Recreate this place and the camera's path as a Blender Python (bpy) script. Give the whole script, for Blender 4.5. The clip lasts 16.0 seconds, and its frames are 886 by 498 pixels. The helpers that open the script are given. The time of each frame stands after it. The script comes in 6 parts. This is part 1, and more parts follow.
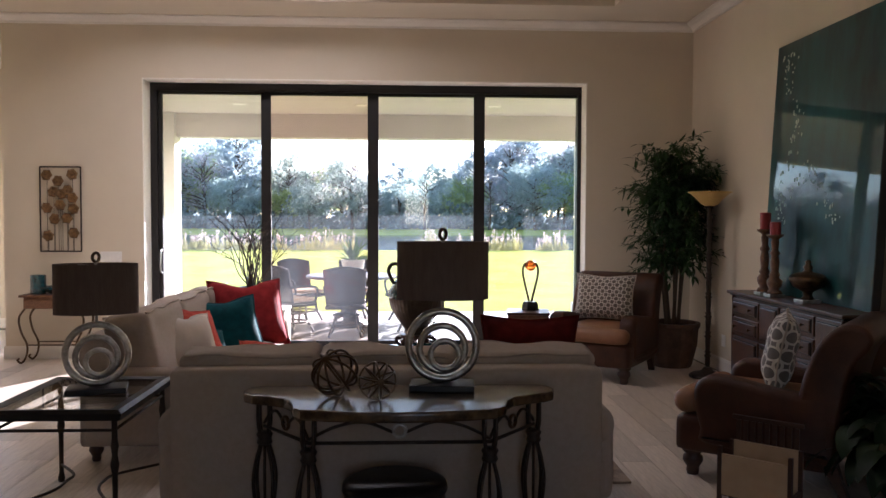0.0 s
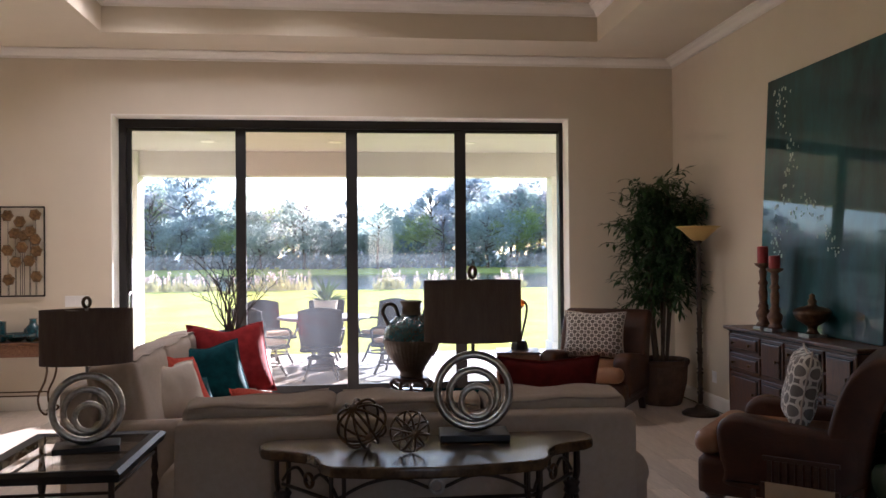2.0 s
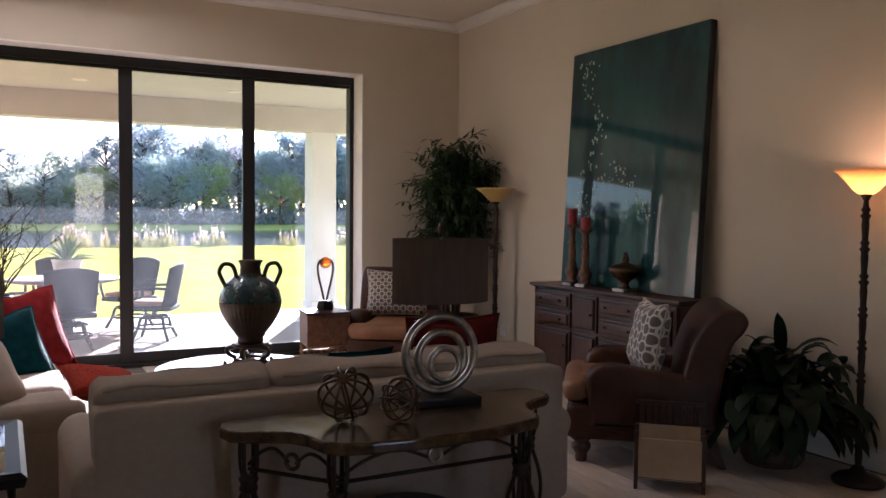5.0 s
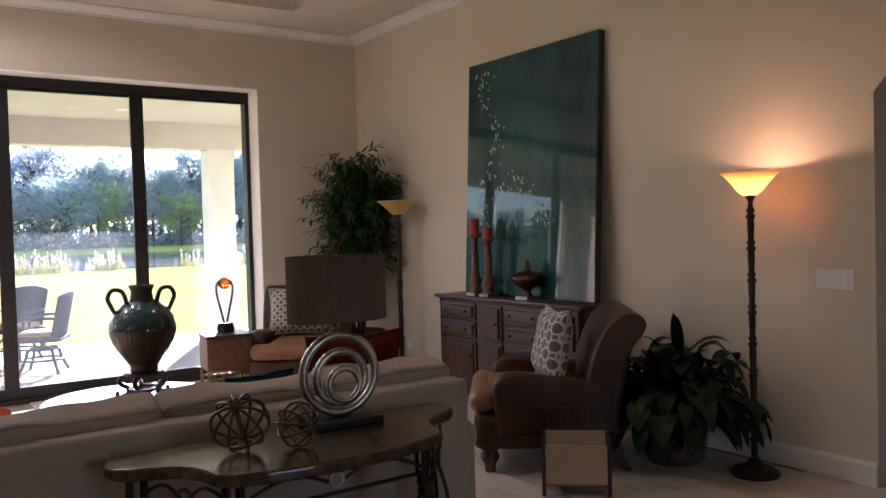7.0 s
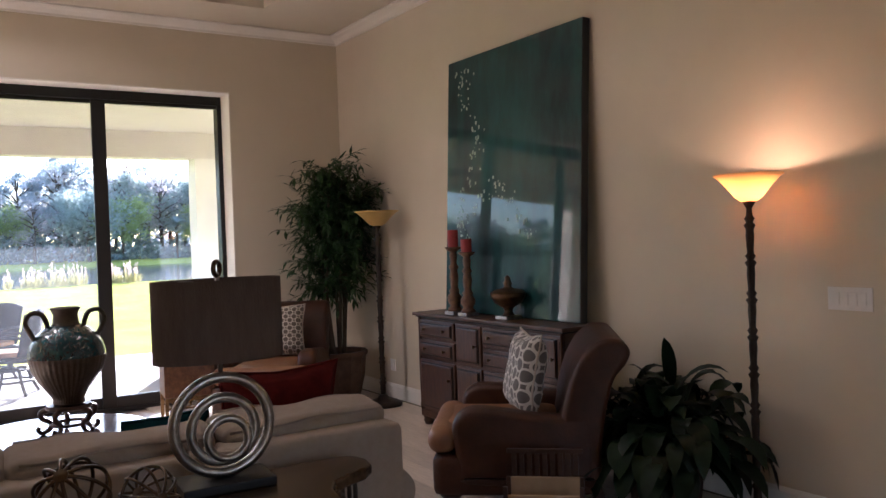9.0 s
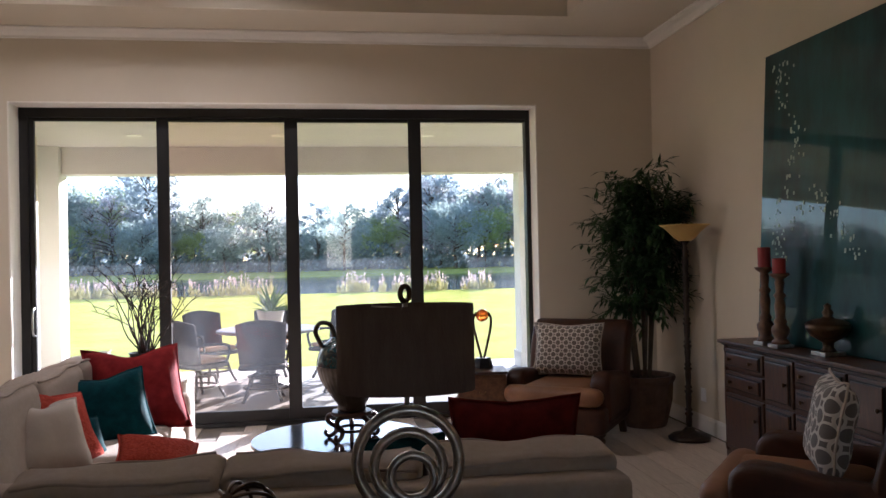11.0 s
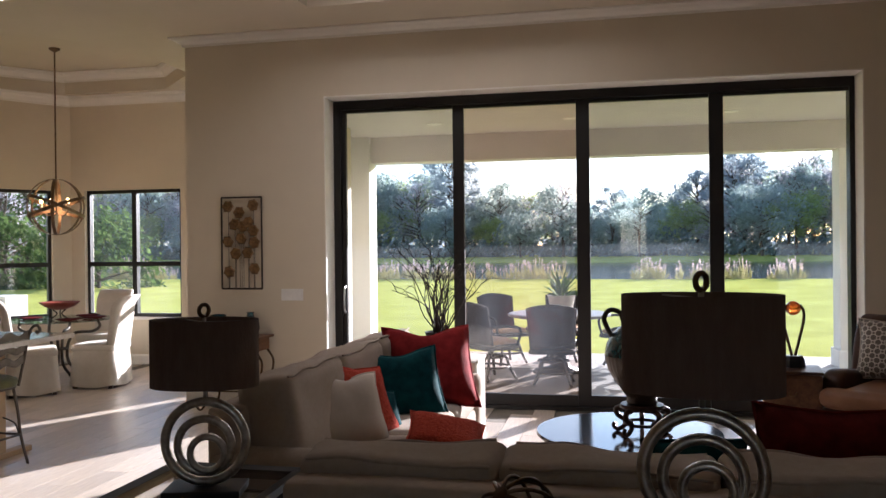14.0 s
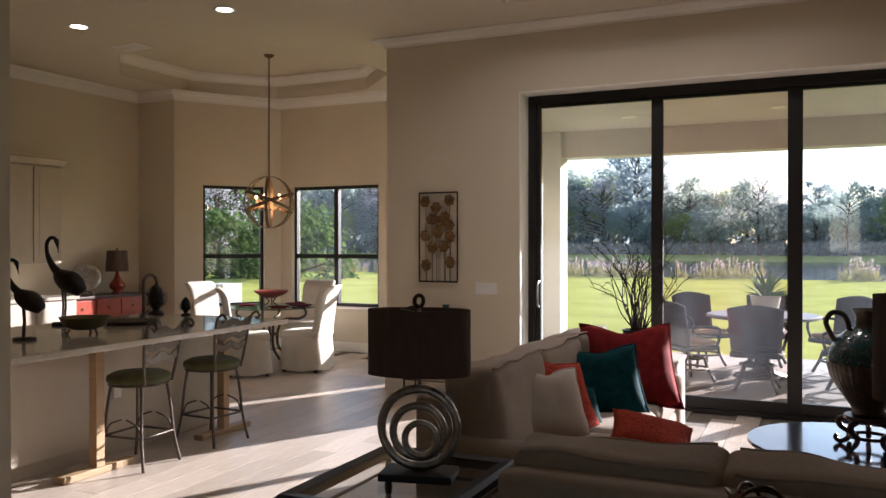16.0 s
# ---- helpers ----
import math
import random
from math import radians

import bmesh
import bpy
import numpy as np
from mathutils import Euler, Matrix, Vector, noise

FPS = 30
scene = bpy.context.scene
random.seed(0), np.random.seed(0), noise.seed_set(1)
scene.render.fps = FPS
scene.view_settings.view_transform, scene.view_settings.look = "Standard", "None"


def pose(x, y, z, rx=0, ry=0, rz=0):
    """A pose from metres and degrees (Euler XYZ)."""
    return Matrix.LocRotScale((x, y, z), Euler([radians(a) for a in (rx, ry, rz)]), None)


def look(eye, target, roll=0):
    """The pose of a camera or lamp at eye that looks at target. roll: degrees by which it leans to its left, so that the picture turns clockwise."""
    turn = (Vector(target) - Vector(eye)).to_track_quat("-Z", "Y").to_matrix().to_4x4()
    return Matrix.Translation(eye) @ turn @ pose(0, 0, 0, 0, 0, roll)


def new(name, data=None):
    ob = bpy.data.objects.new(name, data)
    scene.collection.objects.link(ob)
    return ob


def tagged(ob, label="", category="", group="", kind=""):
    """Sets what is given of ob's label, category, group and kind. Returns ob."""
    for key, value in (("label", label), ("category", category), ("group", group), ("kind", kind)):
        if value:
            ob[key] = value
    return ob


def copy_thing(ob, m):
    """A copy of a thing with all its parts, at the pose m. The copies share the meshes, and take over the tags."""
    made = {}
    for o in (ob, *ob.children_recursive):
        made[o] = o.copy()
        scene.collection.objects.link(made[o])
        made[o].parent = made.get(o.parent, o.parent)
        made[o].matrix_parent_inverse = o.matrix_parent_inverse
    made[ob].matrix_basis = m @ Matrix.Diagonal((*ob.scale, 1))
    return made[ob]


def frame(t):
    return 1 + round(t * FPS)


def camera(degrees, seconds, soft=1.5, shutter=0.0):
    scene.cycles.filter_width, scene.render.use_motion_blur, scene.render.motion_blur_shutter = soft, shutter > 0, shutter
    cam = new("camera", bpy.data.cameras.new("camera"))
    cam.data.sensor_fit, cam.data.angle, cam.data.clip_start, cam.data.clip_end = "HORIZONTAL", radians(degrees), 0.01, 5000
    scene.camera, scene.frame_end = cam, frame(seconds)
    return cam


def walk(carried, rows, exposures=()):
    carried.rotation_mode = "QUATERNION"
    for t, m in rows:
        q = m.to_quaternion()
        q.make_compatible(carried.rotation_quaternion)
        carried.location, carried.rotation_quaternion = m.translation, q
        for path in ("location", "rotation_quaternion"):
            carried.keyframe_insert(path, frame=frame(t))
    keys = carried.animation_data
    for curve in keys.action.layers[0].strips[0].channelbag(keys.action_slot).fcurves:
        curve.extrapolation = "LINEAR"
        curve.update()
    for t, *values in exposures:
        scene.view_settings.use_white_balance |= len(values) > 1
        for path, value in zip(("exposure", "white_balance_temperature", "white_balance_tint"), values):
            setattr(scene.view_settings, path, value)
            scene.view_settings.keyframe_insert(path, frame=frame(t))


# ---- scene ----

# watts of the unseen fill downlights added in the living room tray
FILL_DOWN_W = 29
cam = camera(57.1, 16.0)
PATH = [
    (0, (-3.208, -9.006, 1.535), (-3.114, -7.010, 1.461), 0.2),
    (0.5, (-3.239, -8.978, 1.535), (-3.105, -6.983, 1.476), 0.1),
    (1, (-3.296, -8.940, 1.539), (-3.139, -6.947, 1.504), -0.1),
    (1.5, (-3.398, -8.850, 1.533), (-3.214, -6.858, 1.527), -0.3),
    (2, (-3.539, -8.756, 1.531), (-3.324, -6.767, 1.551), -0.5),
    (2.5, (-3.790, -8.556, 1.513), (-3.442, -6.587, 1.497), -0.0),
    (3, (-4.025, -8.452, 1.504), (-3.574, -6.504, 1.484), -0.1),
    (3.5, (-4.208, -8.370, 1.509), (-3.667, -6.445, 1.480), -0.5),
    (4, (-4.363, -8.293, 1.517), (-3.707, -6.404, 1.460), -0.6),
    (4.5, (-4.564, -8.237, 1.520), (-3.754, -6.410, 1.443), -0.2),
    (5, (-4.636, -8.227, 1.525), (-3.686, -6.470, 1.443), 0.5),
    (5.2, (-4.647, -8.227, 1.522), (-3.644, -6.498, 1.444), 0.7),
    (7.5, (-4.462, -8.173, 1.534), (-3.312, -6.537, 1.485), -1.9),
    (8, (-4.246, -8.091, 1.529), (-3.103, -6.450, 1.488), -2.6),
    (8.2, (-4.168, -8.045, 1.527), (-3.020, -6.407, 1.487), -2.6),
    (10.3, (-3.513, -7.809, 1.570), (-2.817, -5.934, 1.591), -1.2),
    (10.5, (-3.482, -7.815, 1.568), (-2.890, -5.905, 1.598), -1.3),
    (11, (-3.278, -7.746, 1.574), (-2.987, -5.768, 1.594), -1.2),
    (11.5, (-3.170, -7.500, 1.559), (-3.097, -5.501, 1.558), -1.0),
    (12, (-3.148, -7.253, 1.549), (-3.221, -5.255, 1.533), -1.0),
    (12.5, (-3.184, -7.195, 1.504), (-3.320, -5.199, 1.498), -1.1),
    (13, (-3.202, -7.313, 1.506), (-3.403, -5.323, 1.510), -1.1),
    (13.5, (-3.231, -7.456, 1.540), (-3.525, -5.478, 1.542), -0.8),
    (14, (-3.251, -7.543, 1.565), (-3.671, -5.587, 1.560), -0.6),
    (14.5, (-3.279, -7.581, 1.568), (-3.814, -5.654, 1.556), -0.4),
    (15, (-3.315, -7.576, 1.575), (-3.969, -5.686, 1.556), -0.4),
    (15.5, (-3.336, -7.572, 1.570), (-4.093, -5.721, 1.551), -0.3),
    (16, (-3.364, -7.572, 1.558), (-4.205, -5.758, 1.545), 0.0),
]
walk(cam, [(t, look(eye, target, roll)) for t, eye, target, roll in PATH], [(0, 2.63, 5450, 21), (2, 2.73, 5450, 21), (3.5, 2.7, 5450, 22), (5, 2.63, 5450, 24), (7.6, 3.08, 5450, 24), (8.2, 3.08, 5450, 24),
      (10.3, 2.95, 5350, 21), (11, 2.32, 5400, 20), (11.5, 2.1, 5450, 19), (12.5, 2.12, 5450, 18), (14.5, 1.72, 5650, 18), (16, 1.66, 5750, 18)])

# ---- world, sun ----
SUN_AZ, SUN_EL = 27.5, 16.3
world = bpy.data.worlds.new("world")
scene.world = world
world.use_nodes = True
wn = world.node_tree.nodes
sky = wn.new("ShaderNodeTexSky")
sky.sky_type, sky.sun_disc = "NISHITA", False
sky.sun_elevation, sky.sun_rotation = radians(SUN_EL), radians(SUN_AZ)
sky.air_density, sky.dust_density = 1.0, 0.4
world.node_tree.links.new(sky.outputs[0], wn["Background"].inputs[0])
wn["Background"].inputs[1].default_value = 0.115
sun = new("sun", bpy.data.lights.new("sun", "SUN"))
sun.data.energy, sun.data.angle, sun.data.color = 5.0, radians(0.5), (1.0, 0.93, 0.82)
ca, sa, ce, se = (f(radians(a)) for a in (SUN_AZ, SUN_EL) for f in (math.cos, math.sin))
sun.matrix_world = look((60 * sa * ce, 60 * ca * ce, 60 * se), (0, 0, 0))

# daylight of the window in the wall behind the walk
for x in (-2.9,):
    day = new("window_daylight", bpy.data.lights.new("window_daylight", "AREA"))
    day.data.shape, day.data.size, day.data.size_y = "RECTANGLE", 0.6, 1.6
    day.data.energy, day.data.color = 1.5, (1.0, 0.95, 0.88)
    day.matrix_world = look((x, -11.3, 1.6), (x, 0, 1.6))


# ---- materials ----
def mat(name, color, rough=0.6, metal=0.0, color2=None, scale=8.0, bump=0.0, bump_scale=60.0, detail=4.0, stretch=(1, 1, 1), coat=0.0,
        island=0.0, obj_random=0.0, sheen=0.0, spec=None, rough2=None, trans=0.0):
    """A principled material: two-scale noise between two colours, fine bump, and piece-to-piece variation."""
    m = bpy.data.materials.new(name)
    m.use_nodes = True
    nt, n = m.node_tree, m.node_tree.nodes
    b = n["Principled BSDF"]
    b.inputs["Roughness"].default_value, b.inputs["Metallic"].default_value = rough, metal
    b.inputs["Coat Weight"].default_value, b.inputs["Sheen Weight"].default_value = coat, sheen
    if spec is not None:
        b.inputs["Specular IOR Level"].default_value = spec
    if trans:
        b.inputs["Transmission Weight"].default_value = trans
    tc, mp = n.new("ShaderNodeTexCoord"), n.new("ShaderNodeMapping")
    mp.inputs["Scale"].default_value = stretch
    nt.links.new(tc.outputs["Object"], mp.inputs[0])
    noise_a = n.new("ShaderNodeTexNoise")
    noise_a.inputs["Scale"].default_value, noise_a.inputs["Detail"].default_value = scale, detail
    noise_a.inputs["Roughness"].default_value = 0.65
    nt.links.new(mp.outputs[0], noise_a.inputs["Vector"])
    ramp = n.new("ShaderNodeValToRGB")
    c2 = color2 or tuple(c * 0.86 for c in color)
    ramp.color_ramp.elements[0].color, ramp.color_ramp.elements[1].color = (*c2, 1), (*color, 1)
    ramp.color_ramp.elements[0].position, ramp.color_ramp.elements[1].position = 0.35, 0.65
    nt.links.new(noise_a.outputs[0], ramp.inputs[0])
    out = ramp.outputs[0]
    if island or obj_random:
        src = n.new("ShaderNodeNewGeometry").outputs["Random Per Island"] if island else n.new("ShaderNodeObjectInfo").outputs["Random"]
        hsv, mr = n.new("ShaderNodeHueSaturation"), n.new("ShaderNodeMapRange")
        k = island or obj_random
        mr.inputs["To Min"].default_value, mr.inputs["To Max"].default_value = 1 - k, 1 + k
        nt.links.new(src, mr.inputs[0])
        nt.links.new(mr.outputs[0], hsv.inputs["Value"])
        nt.links.new(out, hsv.inputs["Color"])
        out = hsv.outputs[0]
    nt.links.new(out, b.inputs["Base Color"])
    if rough2 is not None:
        rr = n.new("ShaderNodeMapRange")
        rr.inputs["To Min"].default_value, rr.inputs["To Max"].default_value = rough, rough2
        nt.links.new(noise_a.outputs[0], rr.inputs[0])
        nt.links.new(rr.outputs[0], b.inputs["Roughness"])
    if bump:
        noise_b, bp = n.new("ShaderNodeTexNoise"), n.new("ShaderNodeBump")
        noise_b.inputs["Scale"].default_value, noise_b.inputs["Detail"].default_value = bump_scale, 3
        nt.links.new(mp.outputs[0], noise_b.inputs["Vector"])
        bp.inputs["Strength"].default_value, bp.inputs["Distance"].default_value = bump, 0.01
        nt.links.new(noise_b.outputs[0], bp.inputs["Height"])
        nt.links.new(bp.outputs[0], b.inputs["Normal"])
    return m


def glow(name, color, strength):
    m = bpy.data.materials.new(name)
    m.use_nodes = True
    b = m.node_tree.nodes["Principled BSDF"]
    b.inputs["Base Color"].default_value = (0.9, 0.85, 0.75, 1)
    b.inputs["Emission Color"].default_value, b.inputs["Emission Strength"].default_value = (*color, 1), strength
    return m


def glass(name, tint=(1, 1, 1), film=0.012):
    """Thin clear pane: see-through with a faint mirror and a streaky dusty film that also stands in for haze."""
    m = bpy.data.materials.new(name)
    m.use_nodes = True
    nt, n = m.node_tree, m.node_tree.nodes
    n.remove(n["Principled BSDF"])
    tr, gl, mx, fr = n.new("ShaderNodeBsdfTransparent"), n.new("ShaderNodeBsdfGlossy"), n.new("ShaderNodeMixShader"), n.new("ShaderNodeMapRange")
    tr.inputs[0].default_value = (*tint, 1)
    gl.inputs["Roughness"].default_value = 0.0
    facing, fifth = n.new("ShaderNodeLayerWeight"), n.new("ShaderNodeMath")
    fifth.operation, fifth.inputs[1].default_value = "POWER", 5.0
    fr.inputs["To Min"].default_value, fr.inputs["To Max"].default_value = 0.03, 0.9
    nt.links.new(facing.outputs["Facing"], fifth.inputs[0])
    nt.links.new(fifth.outputs[0], fr.inputs[0])
    nt.links.new(fr.outputs[0], mx.inputs[0])
    dust_haze, streak, veil = n.new("ShaderNodeBsdfTranslucent"), n.new("ShaderNodeTexNoise"), n.new("ShaderNodeMixShader")
    dust_haze.inputs[0].default_value = (0.7, 0.76, 0.86, 1)
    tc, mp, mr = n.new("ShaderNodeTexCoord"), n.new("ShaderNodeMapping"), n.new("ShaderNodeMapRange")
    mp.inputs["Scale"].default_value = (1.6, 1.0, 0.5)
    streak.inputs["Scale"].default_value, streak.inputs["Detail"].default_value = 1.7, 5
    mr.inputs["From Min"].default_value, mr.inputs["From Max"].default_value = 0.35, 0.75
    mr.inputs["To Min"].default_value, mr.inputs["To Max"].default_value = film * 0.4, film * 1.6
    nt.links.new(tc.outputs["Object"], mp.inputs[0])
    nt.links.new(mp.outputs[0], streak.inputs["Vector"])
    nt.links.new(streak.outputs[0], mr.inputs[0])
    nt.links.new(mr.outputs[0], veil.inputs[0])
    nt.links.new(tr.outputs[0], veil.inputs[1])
    nt.links.new(dust_haze.outputs[0], veil.inputs[2])
    nt.links.new(veil.outputs[0], mx.inputs[1])
    nt.links.new(gl.outputs[0], mx.inputs[2])
    nt.links.new(mx.outputs[0], n["Material Output"].inputs[0])
    return m


def ringed(name, ground, line, freq, ratio=1.0):
    """Woven cloth with a lattice of linked rings."""
    m = mat(name, ground, 0.85, bump=0.3, bump_scale=400, sheen=0.2)
    nt, n = m.node_tree, m.node_tree.nodes
    b = n["Principled BSDF"]
    base = b.inputs["Base Color"].links[0].from_socket
    tc, sep = n.new("ShaderNodeTexCoord"), n.new("ShaderNodeSeparateXYZ")
    nt.links.new(tc.outputs["Object"], sep.inputs[0])

    def op(kind, a, c):
        k = n.new("ShaderNodeMath")
        k.operation = kind
        for i, v in enumerate((a, c)):
            if isinstance(v, (int, float)):
                k.inputs[i].default_value = v
            else:
                nt.links.new(v, k.inputs[i])
        return k.outputs[0]

    lines = []
    for ox, oy in ((0, 0), (0.5, 0.5)):
        u = op("SUBTRACT", op("FRACT", op("ADD", op("MULTIPLY", sep.outputs["X"], freq), 50 + ox), 0), 0.5)
        v = op("SUBTRACT", op("FRACT", op("ADD", op("MULTIPLY", sep.outputs["Z"], freq * ratio), 50 + oy), 0), 0.5)
        d = op("SQRT", op("ADD", op("MULTIPLY", u, u), op("MULTIPLY", v, v)), 0)
        lines.append(op("LESS_THAN", op("ABSOLUTE", op("SUBTRACT", d, 0.34), 0), 0.055))
    mix = n.new("ShaderNodeMix")
    mix.data_type = "RGBA"
    nt.links.new(op("MAXIMUM", lines[0], lines[1]), mix.inputs["Factor"])
    nt.links.new(base, mix.inputs["A"])
    mix.inputs["B"].default_value = (*line, 1)
    nt.links.new(mix.outputs["Result"], b.inputs["Base Color"])
    return m


M_WALL = mat("wall_paint", (0.665, 0.582, 0.452), 0.75, color2=(0.635, 0.552, 0.426), scale=1.2, bump=0.12, bump_scale=140)
M_CEIL = mat("ceiling_paint", (0.635, 0.564, 0.44), 0.85, color2=(0.605, 0.535, 0.414), scale=1.0, bump=0.15, bump_scale=90)
M_TRIM = mat("white_trim", (0.8, 0.76, 0.69), 0.4, color2=(0.76, 0.72, 0.65), scale=2)
# daylight on the drywall returns is put into this paler colour
M_LIT_REVEAL = mat("lit_reveal_paint", (0.84, 0.79, 0.71), 0.6, color2=(0.8, 0.75, 0.67), scale=2, bump=0.08, bump_scale=140)
M_FRAME = mat("bronze_frame", (0.018, 0.016, 0.015), 0.4, metal=0.3, scale=20, rough2=0.5)
# slider film is stronger than the bay's, to veil the trees with haze
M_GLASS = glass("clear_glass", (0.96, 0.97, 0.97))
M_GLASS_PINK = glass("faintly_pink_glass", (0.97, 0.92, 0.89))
M_GLASS_BAY = glass("clear_bay_glass", (0.96, 0.97, 0.97), 0.008)
M_STUCCO = mat("stucco", (0.6, 0.56, 0.51), 0.9, color2=(0.55, 0.51, 0.465), scale=3, bump=0.4, bump_scale=120)
M_STUCCO_W = mat("white_stucco", (0.72, 0.7, 0.64), 0.9, color2=(0.67, 0.65, 0.59), scale=3, bump=0.4, bump_scale=120)
M_PLANK = mat("plank", (0.65, 0.555, 0.46), 0.25, color2=(0.49, 0.405, 0.33), scale=7, bump=0.12, bump_scale=40, stretch=(8, 0.8, 1), obj_random=0.16, rough2=0.4)
M_PLANK_J = mat("plank_joined", (0.65, 0.555, 0.46), 0.25, color2=(0.49, 0.405, 0.33), scale=7, bump=0.12, bump_scale=40, stretch=(8, 0.8, 1), island=0.16, rough2=0.4)
M_GROUT = mat("grout", (0.2, 0.17, 0.14), 0.9, scale=30)
M_PAVER = mat("paver", (0.52, 0.47, 0.42), 0.8, color2=(0.4, 0.35, 0.31), scale=5, bump=0.4, bump_scale=90, island=0.12)
M_LAWN = mat("lawn", (0.46, 0.45, 0.11), 0.9, color2=(0.33, 0.33, 0.075), scale=0.5, bump=0.6, bump_scale=30, detail=10, spec=0.0)
M_WATER = mat("pond_water", (0.03, 0.045, 0.05), 0.12, scale=0.1, bump=0.25, bump_scale=1.2)


# ---- mesh helpers ----
def part(name, bm, material, parent=None, label="", smooth=False):
    """Links a bmesh as one mesh object under a thing or part."""
    me = bpy.data.meshes.new(name)
    bm.normal_update()
    bm.to_mesh(me)
    bm.free()
    me.materials.append(material)
    if smooth:
        me.shade_smooth()
    ob = new(name, me)
    if parent is not None:
        ob.parent = parent
    if label:
        tagged(ob, label)
    return ob


def thing(name, label, category, m=None, group="", kind=""):
    """An Empty at a thing's base that will parent its parts."""
    ob = new(name)
    ob.empty_display_size = 0.1
    ob.matrix_basis = m if m is not None else Matrix()
    return tagged(ob, label, category, group, kind)


def mesh():
    return bmesh.new()


def bx(bm, x0, x1, y0, y1, z0, z1, bevel=0.0, seg=2, m=None):
    """A box, bevelled if asked."""
    x0, x1, y0, y1, z0, z1 = min(x0, x1), max(x0, x1), min(y0, y1), max(y0, y1), min(z0, z1), max(z0, z1)
    vs = [bm.verts.new((x, y, z)) for z in (z0, z1) for x, y in ((x0, y0), (x1, y0), (x1, y1), (x0, y1))]
    fs = [bm.faces.new([vs[i] for i in q]) for q in ((3, 2, 1, 0), (4, 5, 6, 7), (0, 1, 5, 4), (1, 2, 6, 5), (2, 3, 7, 6), (3, 0, 4, 7))]
    if bevel:
        es = list({e for f in fs for e in f.edges})
        bmesh.ops.bevel(bm, geom=es, offset=bevel, segments=seg, affect="EDGES", profile=0.6)
    if m is not None:
        bmesh.ops.transform(bm, matrix=m, verts=bm.verts)
    return bm


def box(name, mt, parent, *dims, bevel=0.0, label="", m=None, seg=2):
    return part(name, bx(mesh(), *dims, bevel=bevel, m=m, seg=seg), mt, parent, label)


def lathe(bm, prof, n=24, at=(0, 0, 0), sx=1.0, sy=1.0, ribs=0, rib=0.0):
    """A turned shape from (radius, height) pairs, closed at the ends when the radius is zero."""
    rings = []
    for r, z in prof:
        if r < 1e-5:
            rings.append([bm.verts.new((at[0], at[1], at[2] + z))])
        else:
            ring = []
            for i in range(n):
                a = 2 * math.pi * i / n
                k = r * (1 + (rib * math.cos(ribs * a) if ribs else 0))
                ring.append(bm.verts.new((at[0] + k * sx * math.cos(a), at[1] + k * sy * math.sin(a), at[2] + z)))
            rings.append(ring)
    for a, b in zip(rings, rings[1:]):
        for i in range(n):
            j = (i + 1) % n
            q = [a[0]] if len(a) == 1 else [a[i], a[j]]
            q += [b[0]] if len(b) == 1 else [b[j], b[i]]
            if len(q) > 2:
                bm.faces.new(q)
    return bm


def tube(bm, pts, r, n=8, closed=False):
    """A round bar along points; r may be a list."""
    pts = [Vector(p) for p in pts]
    k = len(pts)
    rr = r if isinstance(r, (list, tuple)) else [r] * k
    rings, ref = [], None
    for i, p in enumerate(pts):
        d = (pts[(i + 1) % k] - pts[i - 1]) if closed else (pts[min(i + 1, k - 1)] - pts[max(i - 1, 0)])
        d = d.normalized() if d.length > 1e-9 else Vector((0, 0, 1))
        if ref is None:
            ref = d.orthogonal().normalized()
        ref = (ref - d * ref.dot(d))
        ref = ref.normalized() if ref.length > 1e-6 else d.orthogonal().normalized()
        side = d.cross(ref)
        rings.append([bm.verts.new(p + rr[i] * (ref * math.cos(2 * math.pi * j / n) + side * math.sin(2 * math.pi * j / n))) for j in range(n)])
    for a, b in zip(rings, rings[1:] + (rings[:1] if closed else [])):
        for j in range(n):
            bm.faces.new((a[j], a[(j + 1) % n], b[(j + 1) % n], b[j]))
    if not closed:
        bm.faces.new(rings[0][::-1])
        bm.faces.new(rings[-1])
    return bm


def arc(c, r, a0, a1, n=12, u=(1, 0, 0), v=(0, 0, 1)):
    """Points on an arc round c in the plane of u and v."""
    c, u, v = Vector(c), Vector(u), Vector(v)
    return [c + r * (u * math.cos(radians(a0 + (a1 - a0) * i / n)) + v * math.sin(radians(a0 + (a1 - a0) * i / n))) for i in range(n + 1)]


def curve_pts(ctrl, n=24):
    """A smooth line through control points."""
    ctrl = [Vector(c) for c in ctrl]
    out, k = [], len(ctrl)
    for s in range(k - 1):
        p0, p1, p2, p3 = ctrl[max(s - 1, 0)], ctrl[s], ctrl[s + 1], ctrl[min(s + 2, k - 1)]
        steps = max(2, n // (k - 1))
        for i in range(steps):
            t = i / steps
            out.append(0.5 * (2 * p1 + (p2 - p0) * t + (2 * p0 - 5 * p1 + 4 * p2 - p3) * t * t + (3 * p1 - p0 - 3 * p2 + p3) * t ** 3))
    return out + [ctrl[-1]]


